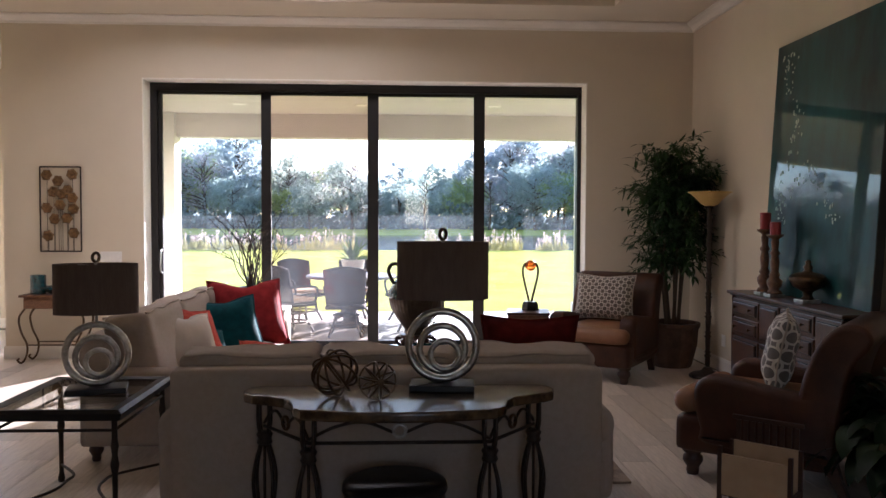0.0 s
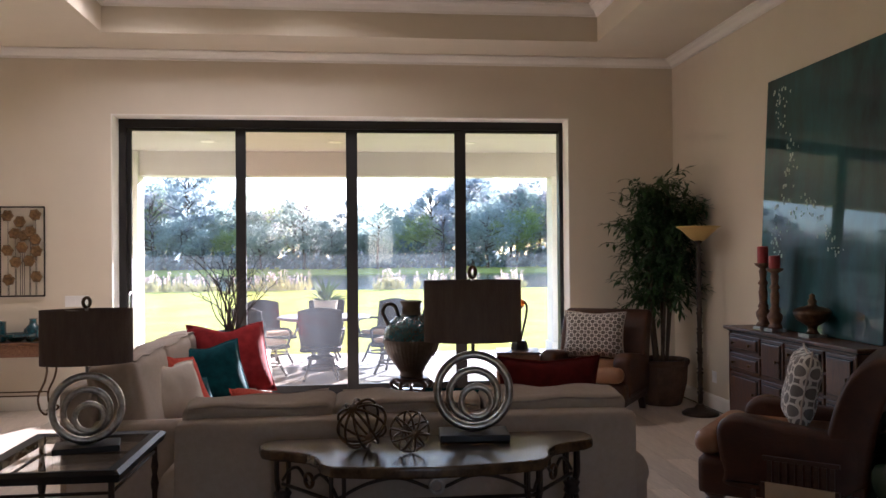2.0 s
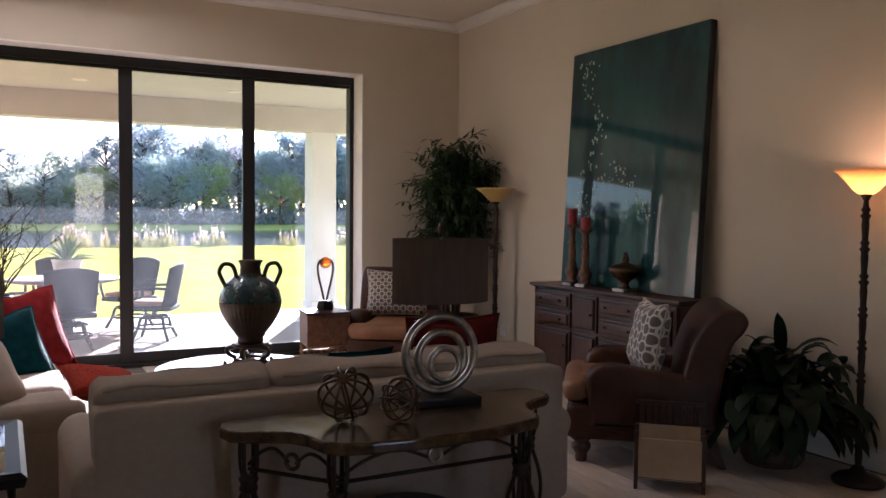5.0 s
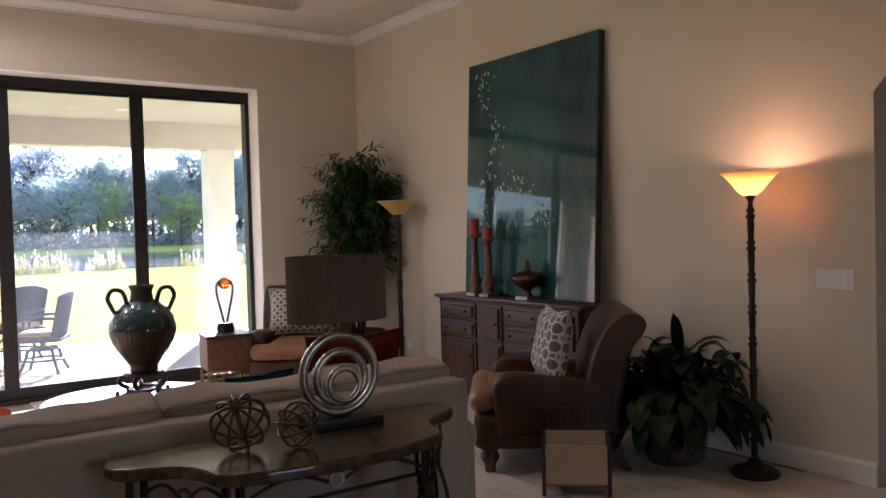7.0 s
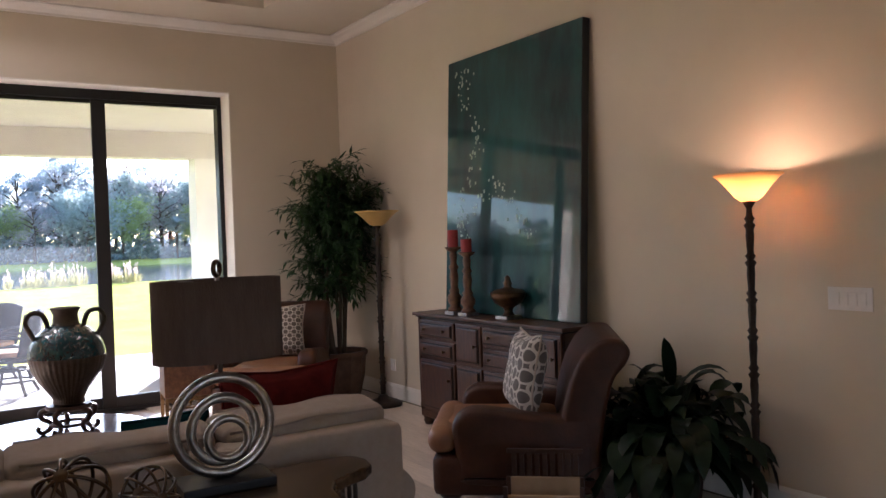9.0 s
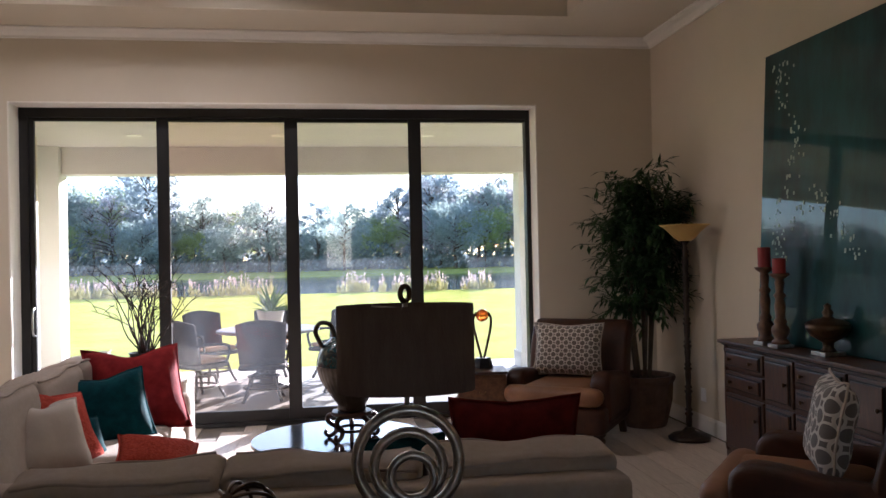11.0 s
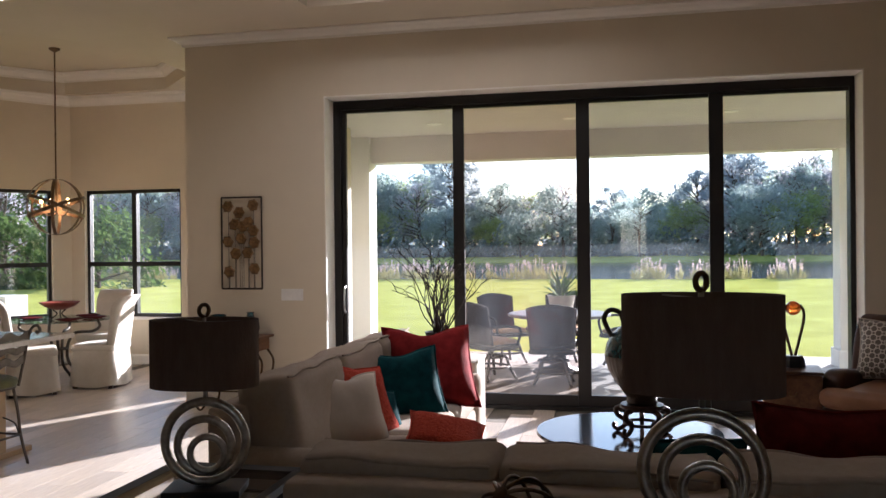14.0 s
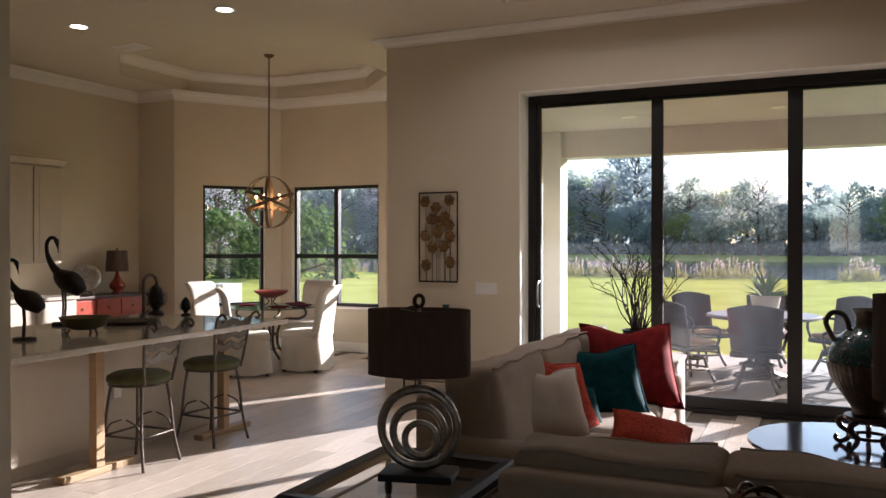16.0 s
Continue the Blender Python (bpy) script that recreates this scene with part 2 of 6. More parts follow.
def soft(bm, size, at=(0, 0, 0), e=6.0, n=7, lump=0.0, m=None, seed=0.0, sag=0.0):
    """A rounded, padded block: size is its full extent, at its middle."""
    bmesh.ops.create_cube(bm, size=2)
    bmesh.ops.subdivide_edges(bm, edges=bm.edges[:], cuts=n, use_grid_fill=True)
    for v in bm.verts:
        p = v.co
        r = min(size) * min(0.5, 3.0 / e)
        q = Vector([math.copysign(abs(c) ** 0.55, c) * s / 2 for c, s in zip(p, size)])
        core = Vector([max(-s / 2 + r, min(s / 2 - r, c)) for c, s in zip(q, size)])
        if (q - core).length > 1e-6:
            q = core + (q - core).normalized() * r
        if lump:
            q += q.normalized() * lump * noise.noise(q * 5 + Vector((seed, seed * 2, 0)))
        if sag:
            q.z -= sag * (1 - p.x * p.x) * (1 - p.y * p.y) * (1 if p.z > 0 else 0)
        q += Vector(at)
        v.co = m @ q if m is not None else q
    return bm


def pillow_mesh(bm, w, h, d, n=12, dent=0.0, seed=0.0):
    """A square throw pillow standing in the xz plane, with pointed corners and a knife edge; base at z=0."""
    grid = {}
    for s in (1, -1):
        for i in range(n + 1):
            for j in range(n + 1):
                edge = i in (0, n) or j in (0, n)
                if s < 0 and edge:
                    grid[s, i, j] = grid[1, i, j]
                    continue
                u, v = 2 * i / n - 1, 2 * j / n - 1
                pin_x, pin_z = 1 - 0.09 * (1 - v * v), 1 - 0.09 * (1 - u * u)
                t = ((1 - u ** 4) * (1 - v ** 4)) ** 0.6
                x, z, y = u * w / 2 * pin_x, v * h / 2 * pin_z, s * d / 2 * t
                z -= dent * math.exp(-(u / 0.45) ** 2) * max(0, v) ** 2
                y += 0.012 * noise.noise(Vector((x * 9 + seed, y * 9, z * 9)))
                grid[s, i, j] = bm.verts.new((x, y, z + h / 2))
        for i in range(n):
            for j in range(n):
                q = [grid[s, i, j], grid[s, i + 1, j], grid[s, i + 1, j + 1], grid[s, i, j + 1]]
                bm.faces.new(q if s < 0 else q[::-1])
    return bm


def pillow_edge(w, h, dent=0.0, seed=0.0, n=12):
    """The seam line of a throw pillow, closed."""
    ring = [(i, 0) for i in range(n)] + [(n, j) for j in range(n)] + [(i, n) for i in range(n, 0, -1)] + [(0, j) for j in range(n, 0, -1)]
    out = []
    for i, j in ring:
        u, v = 2 * i / n - 1, 2 * j / n - 1
        x, z = u * w / 2 * (1 - 0.09 * (1 - v * v)), v * h / 2 * (1 - 0.09 * (1 - u * u))
        z -= dent * math.exp(-(u / 0.45) ** 2) * max(0, v) ** 2
        out.append((x, 0.012 * noise.noise(Vector((x * 9 + seed, 0, z * 9))), z + h / 2))
    return out


def prism(bm, pts, z0, z1):
    """An upright prism over a polygon of the plan."""
    lo, hi = [bm.verts.new((x, y, z0)) for x, y in pts], [bm.verts.new((x, y, z1)) for x, y in pts]
    k = len(pts)
    bm.faces.new(lo[::-1])
    bm.faces.new(hi)
    for i in range(k):
        bm.faces.new((lo[i], lo[(i + 1) % k], hi[(i + 1) % k], hi[i]))
    return bm


def sweep(bm, pts, prof, closed=False):
    """A moulding: the profile (out, height), out being to the left of the run of plan points, mitred at the corners."""
    pts = [Vector(p) for p in pts]
    k, rings = len(pts), []
    for i, p in enumerate(pts):
        a = (p - pts[i - 1]).normalized() if closed or i else (pts[1] - p).normalized()
        b = (pts[(i + 1) % k] - p).normalized() if closed or i < k - 1 else a
        na, nb = Vector((-a.y, a.x)), Vector((-b.y, b.x))
        nn = (na + nb).normalized()
        nn = nn / max(0.3, nn.dot(na))
        rings.append([bm.verts.new((p.x + nn.x * o, p.y + nn.y * o, z)) for o, z in prof])
    m = len(prof)
    for a, b in zip(rings, rings[1:] + (rings[:1] if closed else [])):
        for j in range(m):
            bm.faces.new((a[j], b[j], b[(j + 1) % m], a[(j + 1) % m]))
    if not closed:
        bm.faces.new(rings[0])
        bm.faces.new(rings[-1][::-1])
    return bm


def structure(name, bm, material, label, category):
    return tagged(part(name, bm, material), label, category, kind="structure")


# ---- the shell of the house ----
CEIL = 3.70
OX0, OX1, OH = -6.05, -1.185, 3.05
bm = mesh()
bx(bm, -7.53, OX0, 0, 0.4, 0, CEIL + 0.4)
bx(bm, OX1, 0.2, 0, 0.4, 0, CEIL + 0.4)
bx(bm, OX0, OX1, 0, 0.4, OH, CEIL + 0.4)
structure("wall_north", bm, M_WALL, "beige painted wall round the wide patio slider", "wall")
bm = mesh()
bx(bm, OX0 + 0.001, OX0 + 0.012, -0.002, 0.24, 0, OH)
bx(bm, OX1 - 0.012, OX1 - 0.001, -0.002, 0.24, 0, OH)
bx(bm, OX0 + 0.012, OX1 - 0.012, -0.002, 0.24, OH - 0.012, OH - 0.001)
structure("trim_reveal", bm, M_LIT_REVEAL, "plaster return round the slider opening, paled for daylight", "trim")

bm = mesh()
bx(bm, 0, 0.2, -5.86, 0, 0, CEIL + 0.4)
bx(bm, 0, 0.2, -11.2, -7.3, 0, CEIL + 0.4)
arch = [(-5.86, 2.21), (-5.9, 2.26), (-6.0, 2.36), (-6.15, 2.45), (-6.35, 2.51), (-6.58, 2.53), (-6.81, 2.51), (-7.01, 2.45), (-7.16, 2.36), (-7.26, 2.26), (-7.3, 2.21)]
for (ya, za), (yb, zb) in zip(arch, arch[1:]):
    q = [[bm.verts.new((x, y, z)) for y, z in ((ya, za), (yb, zb), (yb, CEIL + 0.4), (ya, CEIL + 0.4))] for x in (0, 0.2)]
    bm.faces.new(q[0][::-1])
    bm.faces.new(q[1])
    bm.faces.new((q[0][0], q[0][1], q[1][1], q[1][0]))
structure("wall_east", bm, M_WALL, "long beige painted wall with an arched hall opening", "wall")
bm = mesh()
bx(bm, 2.4, 2.6, -8.5, -4.9, 0, 3.0)
bx(bm, 0.2, 2.6, -4.9, -4.7, 0, 3.0)
bx(bm, 0.2, 2.6, -8.7, -8.5, 0, 3.0)
bx(bm, 0.2, 2.6, -8.7, -4.7, 3.0, 3.1)
structure("wall_hall", bm, M_WALL, "beige walls of the dim hall behind the arch", "wall")
bm = mesh()
SOUTH = [(-3.2, -2.6)]
for x0, x1 in ((-6.92, -3.2), (-2.6, 0.2)):
    bx(bm, x0, x1, -11.4, -11.2, 0, CEIL + 0.4)
for x0, x1 in SOUTH:
    bx(bm, x0, x1, -11.4, -11.2, 0, 0.8)
    bx(bm, x0, x1, -11.4, -11.2, 2.4, CEIL + 0.4)
structure("wall_south", bm, M_WALL, "plain beige painted wall behind the living room", "wall")
bm = mesh()
bx(bm, -6.92, -6.72, -11.2, -5.03, 0, CEIL + 0.4)
bx(bm, -12.45, -6.92, -5.23, -5.03, 0, CEIL + 0.4)
structure("wall_west", bm, M_WALL, "beige painted wall end beside the kitchen", "wall")
bm = mesh()
bx(bm, -12.45, -12.25, -5.03, 1.4, 0, CEIL + 0.4)
structure("wall_kitchen", bm, M_WALL, "beige painted kitchen wall", "wall")

# the breakfast bay: A-B carries one window, the back wall two
A, B, BAY_Y = Vector((-11.58, 1.2)), Vector((-10.72, 2.5)), 2.5
W_LO, W_HI = 0.65, 2.40
bm = mesh()
bx(bm, -12.25, A.x, 1.2, 1.4, 0, CEIL + 0.4)
d = (B - A).normalized()
out = Vector((-d.y, d.x)) * 0.2
S0, S1 = A + d * 0.40, A + d * 1.31


def slant(bm, p, q, z0, z1):
    prism(bm, [tuple(p), tuple(q), tuple(q + out), tuple(p + out)][::-1], z0, z1)


slant(bm, A, S0, 0, CEIL + 0.4)
slant(bm, S1, B, 0, CEIL + 0.4)
slant(bm, S0, S1, 0, W_LO)
slant(bm, S0, S1, W_HI, CEIL + 0.4)
structure("wall_bay_slant", bm, M_WALL, "slanted beige bay wall with a tall window", "wall")
bm = mesh()
wins = [(-10.51, -9.04), (-8.5, -7.1)]
xs = [B.x - 0.1, wins[0][0], wins[0][1], wins[1][0], wins[1][1], -6.68]
for i in (0, 2, 4):
    bx(bm, xs[i], xs[i + 1], BAY_Y, BAY_Y + 0.2, 0, CEIL + 0.4)
for x0, x1 in wins:
    bx(bm, x0, x1, BAY_Y, BAY_Y + 0.2, 0, W_LO)
    bx(bm, x0, x1, BAY_Y, BAY_Y + 0.2, W_HI, CEIL + 0.4)
structure("wall_bay_back", bm, M_WALL, "beige back wall of the breakfast bay", "wall")
bm = mesh()
bx(bm, -6.9, -6.68, 0.4, 0.55, 0, CEIL + 0.4)
# unseen opening below this lintel, added to let sun onto the floor
bx(bm, -6.9, -6.68, 0.55, 2.36, 2.42, CEIL + 0.4)
bx(bm, -6.9, -6.68, 2.36, 2.5, 0, CEIL + 0.4)
bx(bm, -7.12, -7.0, 2.7, 3.85, -0.05, CEIL + 0.4)
bx(bm, -7.0, -6.68, 3.5, 3.85, -0.05, CEIL + 0.4)
structure("wall_bay_side", bm, M_STUCCO_W, "pale stucco wall between bay and covered patio", "wall")


def window(name, x0, x1, z0, z1, m, cols, label):
    """A dark-framed single-hung window, its wall plane being y=0 locally."""
    w = thing(name, label, "window", m, kind="structure")
    f = 0.045
    bm = mesh()
    bx(bm, x0, x0 + f, 0.06, 0.13, z0, z1)
    bx(bm, x1 - f, x1, 0.06, 0.13, z0, z1)
    bx(bm, x0 + f, x1 - f, 0.06, 0.13, z1 - f, z1)
    bx(bm, x0 + f, x1 - f, 0.06, 0.13, z0, z0 + f)
    part("window_frame", bm, M_FRAME, w)
    zm = z0 + (z1 - z0) * 0.415
    step = (x1 - x0 - 2 * f) / cols
    for c in range(cols):
        xa = x0 + f + c * step
        xb = xa + step
        if c:
            box("mullion", M_FRAME, w, xa - 0.035, xa + 0.035, 0.055, 0.132, z0 + f, z1 - f)
            xa += 0.035
        if c < cols - 1:
            xb -= 0.035
        box("meeting_rail", M_FRAME, w, xa, xb, 0.058, 0.12, zm - 0.03, zm + 0.03)
        for za, zb in ((z0 + f, zm - 0.03), (zm + 0.03, z1 - f)):
            p = box("pane", M_GLASS_BAY, w, xa, xb, 0.09, 0.096, za, zb)
            p.visible_shadow = False
    box("window_sill", M_TRIM, w, x0 - 0.04, x1 + 0.04, -0.05, 0.06, z0 - 0.035, z0 - 0.002, bevel=0.006)
    return w


ang = math.degrees(math.atan2(d.y, d.x))
window("window_1", 0.40, 1.31, W_LO, W_HI, pose(A.x, A.y, 0, 0, 0, ang), 1, "dark-framed single-hung window in the slanted bay wall")
window("window_2", *wins[0], W_LO, W_HI, pose(0, BAY_Y, 0), 2, "wide dark-framed double window in the bay")
# third window is out of view, added so sun reaches the dining chairs
window("window_3", *wins[1], W_LO, W_HI, pose(0, BAY_Y, 0), 2, "dark-framed double window near the bay corner")

# the slider: four tall panels
sl = thing("window_4", "tall dark bronze four-panel sliding patio door", "sliding door", kind="structure")
bm = mesh()
bx(bm, OX0 + 0.013, OX0 + 0.09, 0.24, 0.36, 0, OH - 0.013)
bx(bm, OX1 - 0.055, OX1 - 0.013, 0.24, 0.36, 0, OH - 0.013)
bx(bm, OX0 + 0.09, OX1 - 0.055, 0.24, 0.36, OH - 0.1, OH - 0.013)
bx(bm, OX0 + 0.09, OX1 - 0.055, 0.24, 0.37, 0.002, 0.035)
part("frame", bm, M_FRAME, sl)
panes = [(-5.915, -4.825, 0.265), (-4.715, -3.632, 0.28), (-3.506, -2.426, 0.295), (-2.3, -1.235, 0.265)]
for k, (xa, xb, y) in enumerate(panes):
    lo = OX0 + 0.091 if k == 0 else (panes[k - 1][1] + 0.001)
    panel = new("sliding_panel")
    panel.parent = sl
    box("stile", M_FRAME, panel, lo, xa, y, y + 0.045, 0.036, OH - 0.101, bevel=0.004)
    if k == 3:
        box("stile", M_FRAME, panel, xb, OX1 - 0.056, y, y + 0.045, 0.036, OH - 0.101)
    box("top_rail", M_FRAME, panel, xa, xb, y, y + 0.045, 2.917, OH - 0.101)
    box("bottom_rail", M_FRAME, panel, xa, xb, y, y + 0.045, 0.036, 0.14)
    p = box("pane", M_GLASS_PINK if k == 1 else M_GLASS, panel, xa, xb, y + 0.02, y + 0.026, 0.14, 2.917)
    p.visible_shadow = False
h = mesh()
tube(h, curve_pts([(-5.93, 0.26, 0.92), (-5.93, 0.21, 0.96), (-5.93, 0.21, 1.14), (-5.93, 0.26, 1.18)], 16), 0.011)
part("handle", h, mat("brushed_steel", (0.5, 0.5, 0.5), 0.3, 1.0), sl)

# ceilings
RX0, RX1, RY0, RY1 = -5.92, -1.08, -6.6, -0.74
OCT = [(-11.44, 0.1), (-11.44, 1.35), (-10.62, 2.26), (-9.1, 2.26), (-8.3, 1.45), (-8.3, 0.1), (-9.1, -0.7), (-10.62, -0.7)]
bm = mesh()
loops = [[(-12.45, -11.4), (0.2, -11.4), (0.2, 0.02), (-6.7, 0.02), (-6.7, 2.7), (-12.45, 2.7)],
         [(RX0, RY0), (RX1, RY0), (RX1, RY1), (RX0, RY1)], OCT]
edges = []
for lp in loops:
    vs = [bm.verts.new((x, y, CEIL)) for x, y in lp]
    edges += [bm.edges.new((vs[i], vs[(i + 1) % len(vs)])) for i in range(len(vs))]
bmesh.ops.triangle_fill(bm, edges=edges, use_beauty=True, normal=(0, 0, -1))
for lp, top in ((loops[1], 4.06), (OCT, 3.98)):
    lo = [bm.verts.new((x, y, CEIL)) for x, y in lp]
    hi = [bm.verts.new((x, y, top)) for x, y in lp]
    for i in range(len(lp)):
        j = (i + 1) % len(lp)
        bm.faces.new((lo[i], lo[j], hi[j], hi[i]))
    bm.faces.new(hi)
bmesh.ops.recalc_face_normals(bm, faces=bm.faces)
structure("ceiling", bm, M_CEIL, "warm off-white ceiling with stepped trays", "ceiling")
bm = mesh()
bx(bm, -12.8, 0.5, -11.6, 3.0, 4.12, 4.3)
structure("roof", bm, M_STUCCO, "plain roof slab above the rooms", "roof")

# mouldings
def crown_profile(z, h, o):
    return [(0, z - h), (0.018, z - h), (0.022, z - h + 0.02), (o * 0.45, z - h * 0.45), (o * 0.8, z - h * 0.3), (o * 0.85, z - 0.018), (o, z - 0.016), (o, z - 0.001), (0, z - 0.001)]


bm = mesh()
sweep(bm, [(-0.001, -5.0), (-0.001, -0.001), (-7.531, -0.001), (-7.531, 0.39)], crown_profile(CEIL, 0.085, 0.12))
sweep(bm, [(-0.001, -11.19), (-0.001, -5.0)], crown_profile(CEIL, 0.085, 0.12))
structure("trim_crown", bm, M_TRIM, "white crown moulding under the living room ceiling", "crown moulding")
bm = mesh()
sweep(bm, [(-6.9, BAY_Y), (B.x, BAY_Y), (A.x, A.y), (-12.249, 1.199), (-12.249, -5.0)], crown_profile(CEIL, 0.13, 0.13))
structure("trim_crown_bay", bm, M_TRIM, "white crown moulding round the bay", "crown moulding")
bm = mesh()
sweep(bm, [(RX0 + 0.001, RY0 + 0.001), (RX1 - 0.001, RY0 + 0.001), (RX1 - 0.001, RY1 - 0.001), (RX0 + 0.001, RY1 - 0.001)], crown_profile(4.059, 0.11, 0.12), closed=True)
structure("trim_crown_tray", bm, M_TRIM, "white crown moulding inside the ceiling tray", "crown moulding")
bm = mesh()
oc = Vector((-9.87, 0.78))
sweep(bm, [tuple(Vector(p) + (oc - Vector(p)).normalized() * 0.002) for p in OCT[::-1]], crown_profile(3.979, 0.12, 0.12), closed=True)
structure("trim_crown_octagon", bm, M_TRIM, "white crown moulding inside the octagonal tray", "crown moulding")
base = [(0, 0.002), (0.016, 0.002), (0.016, 0.115), (0.008, 0.14), (0, 0.14)]
bm = mesh()
for run in ([(-0.001, -5.859), (-0.001, -0.001), (OX1, -0.001)], [(OX0, -0.001), (-7.531, -0.001), (-7.531, 0.39)],
            [(-6.9, BAY_Y - 0.001), (B.x, BAY_Y - 0.001), (A.x, A.y), (-12.249, 1.199), (-12.249, -5.02)], [(-0.001, -11.19), (-0.001, -7.3)]):
    sweep(bm, run, base)
structure("baseboard", bm, M_TRIM, "white painted baseboard along the walls", "baseboard")

# covered patio
bm = mesh()
bx(bm, -6.9, 3.2, 0.4, 4.5, 3.13, 3.7)
bx(bm, -6.9, 3.2, 3.6, 3.95, 2.77, 3.13)
bx(bm, 2.85, 3.2, 0.4, 3.6, 2.77, 3.13)
structure("ceiling_patio", bm, M_STUCCO, "pale stucco patio ceiling and beam", "patio ceiling")
bm = mesh()
bx(bm, -0.5, -0.12, 3.6, 3.95, -0.06, 2.77)
bx(bm, -0.53, -0.09, 3.57, 3.98, -0.06, 0.2, bevel=0.01)
structure("column", bm, M_STUCCO_W, "square pale stucco patio column", "column")
# ---- outdoors ----
bm = mesh()
ys = [-300, -12, 0.1, 4.4, 10, 20, 30, 34, 35, 37, 40, 60, 88, 92, 95, 100, 130, 300, 2500]
xs = [-2500, -300, -120, -90, -70, -50, -40, -30, -20, -14, -7, 0, 3, 10, 20, 30, 40, 55, 70, 90, 120, 300, 2500]


def ground_z(x, y):
    z = -0.12
    if y > 34:
        z = -0.12 - 0.9 * min(1, (y - 34) / 4)
    if y > 87:
        z = -1.02 + 1.2 * min(1, (y - 87) / 6)
    return z + (0.04 * noise.noise(Vector((x * 0.13, y * 0.13, 0))) if y > 6 else -0.03)


g = [[bm.verts.new((x, y, ground_z(x, y))) for x in xs] for y in ys]
for r0, r1 in zip(g, g[1:]):
    for i in range(len(xs) - 1):
        bm.faces.new((r0[i], r0[i + 1], r1[i + 1], r1[i]))
structure("ground", bm, M_LAWN, "sunlit mown green lawn down to the pond", "lawn")
bm = mesh()
bx(bm, -2400, 2400, 34.4, 90, -0.5, -0.45)
structure("water", bm, M_WATER, "still dark pond behind the reeds", "pond")
bm = mesh()
bx(bm, -12.8, 3.0, -11.6, 3.0, -0.16, -0.012)
structure("floor", bm, M_GROUT, "grout bed under the pale plank-tile floor", "floor")

# ---- living room things ----
M_LINEN = mat("linen", (0.38, 0.31, 0.255), 0.9, color2=(0.345, 0.28, 0.228), scale=34, detail=7, bump=0.3, bump_scale=260, sheen=0.03, spec=0.15)
# sofa linen lightened: light on the cream pillow is put into its colour
M_CUSHION = mat("pale_linen", (0.5, 0.43, 0.36), 0.9, color2=(0.44, 0.375, 0.31), scale=5, bump=0.3, bump_scale=260, spec=0.15)
M_RED = mat("red_velvet", (0.25, 0.018, 0.018), 0.8, color2=(0.17, 0.011, 0.011), scale=14, bump=0.3, bump_scale=200, spec=0.08)
M_DRED = mat("maroon_velvet", (0.11, 0.012, 0.01), 0.8, color2=(0.07, 0.008, 0.007), scale=14, bump=0.3, bump_scale=200, spec=0.06)
M_CORAL = mat("coral_chenille", (0.42, 0.06, 0.03), 0.9, color2=(0.28, 0.03, 0.017), scale=60, bump=1.0, bump_scale=60, spec=0.1)
M_TEAL = mat("teal_velvet", (0.006, 0.055, 0.065), 0.75, color2=(0.004, 0.032, 0.04), scale=14, bump=0.3, bump_scale=200, spec=0.05)
M_LEATHER = mat("brown_leather", (0.066, 0.022, 0.009), 0.4, spec=0.35, color2=(0.032, 0.011, 0.005), scale=5, bump=0.25, bump_scale=110, rough2=0.55)
M_TAN = mat("tan_leather", (0.27, 0.125, 0.055), 0.5, color2=(0.2, 0.085, 0.036), scale=5, bump=0.25, bump_scale=110)
M_RING = ringed("ring_fabric", (0.15, 0.12, 0.1), (0.62, 0.56, 0.48), 15)
M_RING_BIG = ringed("large_ring_fabric", (0.16, 0.14, 0.13), (0.62, 0.58, 0.52), 11, 0.8)
M_DWOOD = mat("dark_wood", (0.06, 0.025, 0.013), 0.35, color2=(0.03, 0.013, 0.008), scale=5, stretch=(1, 1, 8), bump=0.1, bump_scale=40, rough2=0.5)
M_BUFFET = mat("cherry_wood", (0.085, 0.034, 0.016), 0.3, color2=(0.045, 0.017, 0.008), scale=5, stretch=(1, 6, 1), bump=0.08, bump_scale=40, rough2=0.45)
M_IRON = mat("wrought_iron", (0.03, 0.022, 0.018), 0.5, 0.7, color2=(0.05, 0.035, 0.025), scale=30, bump=0.3, bump_scale=120)
M_STONE = mat("brown_stone", (0.1, 0.058, 0.028), 0.26, color2=(0.022, 0.013, 0.008), scale=14, detail=9, rough2=0.16, spec=0.35, bump=0.08, bump_scale=30)
M_SILVER = mat("aged_silver", (0.5, 0.47, 0.43), 0.28, 1.0, color2=(0.3, 0.27, 0.24), scale=25, rough2=0.42)
M_SHADE = mat("taupe_shade_cloth", (0.135, 0.098, 0.08), 0.9, spec=0.1, color2=(0.11, 0.077, 0.067), scale=40, bump=0.4, bump_scale=260, stretch=(1, 1, 0.2))
M_BLACK = mat("black_satin", (0.012, 0.011, 0.011), 0.42, scale=8, spec=0.25)
M_TABLETOP = mat("glossy_espresso", (0.02, 0.013, 0.011), 0.12, scale=6, coat=0.15, spec=0.35)
M_BRONZE = mat("antique_bronze", (0.13, 0.08, 0.045), 0.4, 0.9, color2=(0.06, 0.038, 0.024), scale=20)
M_GOLD = mat("gold_leaf", (0.27, 0.165, 0.07), 0.45, 0.75, color2=(0.1, 0.055, 0.025), scale=30, bump=0.4, bump_scale=60)
M_LEAF = mat("leaf_green", (0.035, 0.075, 0.022), 0.45, color2=(0.02, 0.045, 0.014), scale=9, island=0.35, spec=0.25)
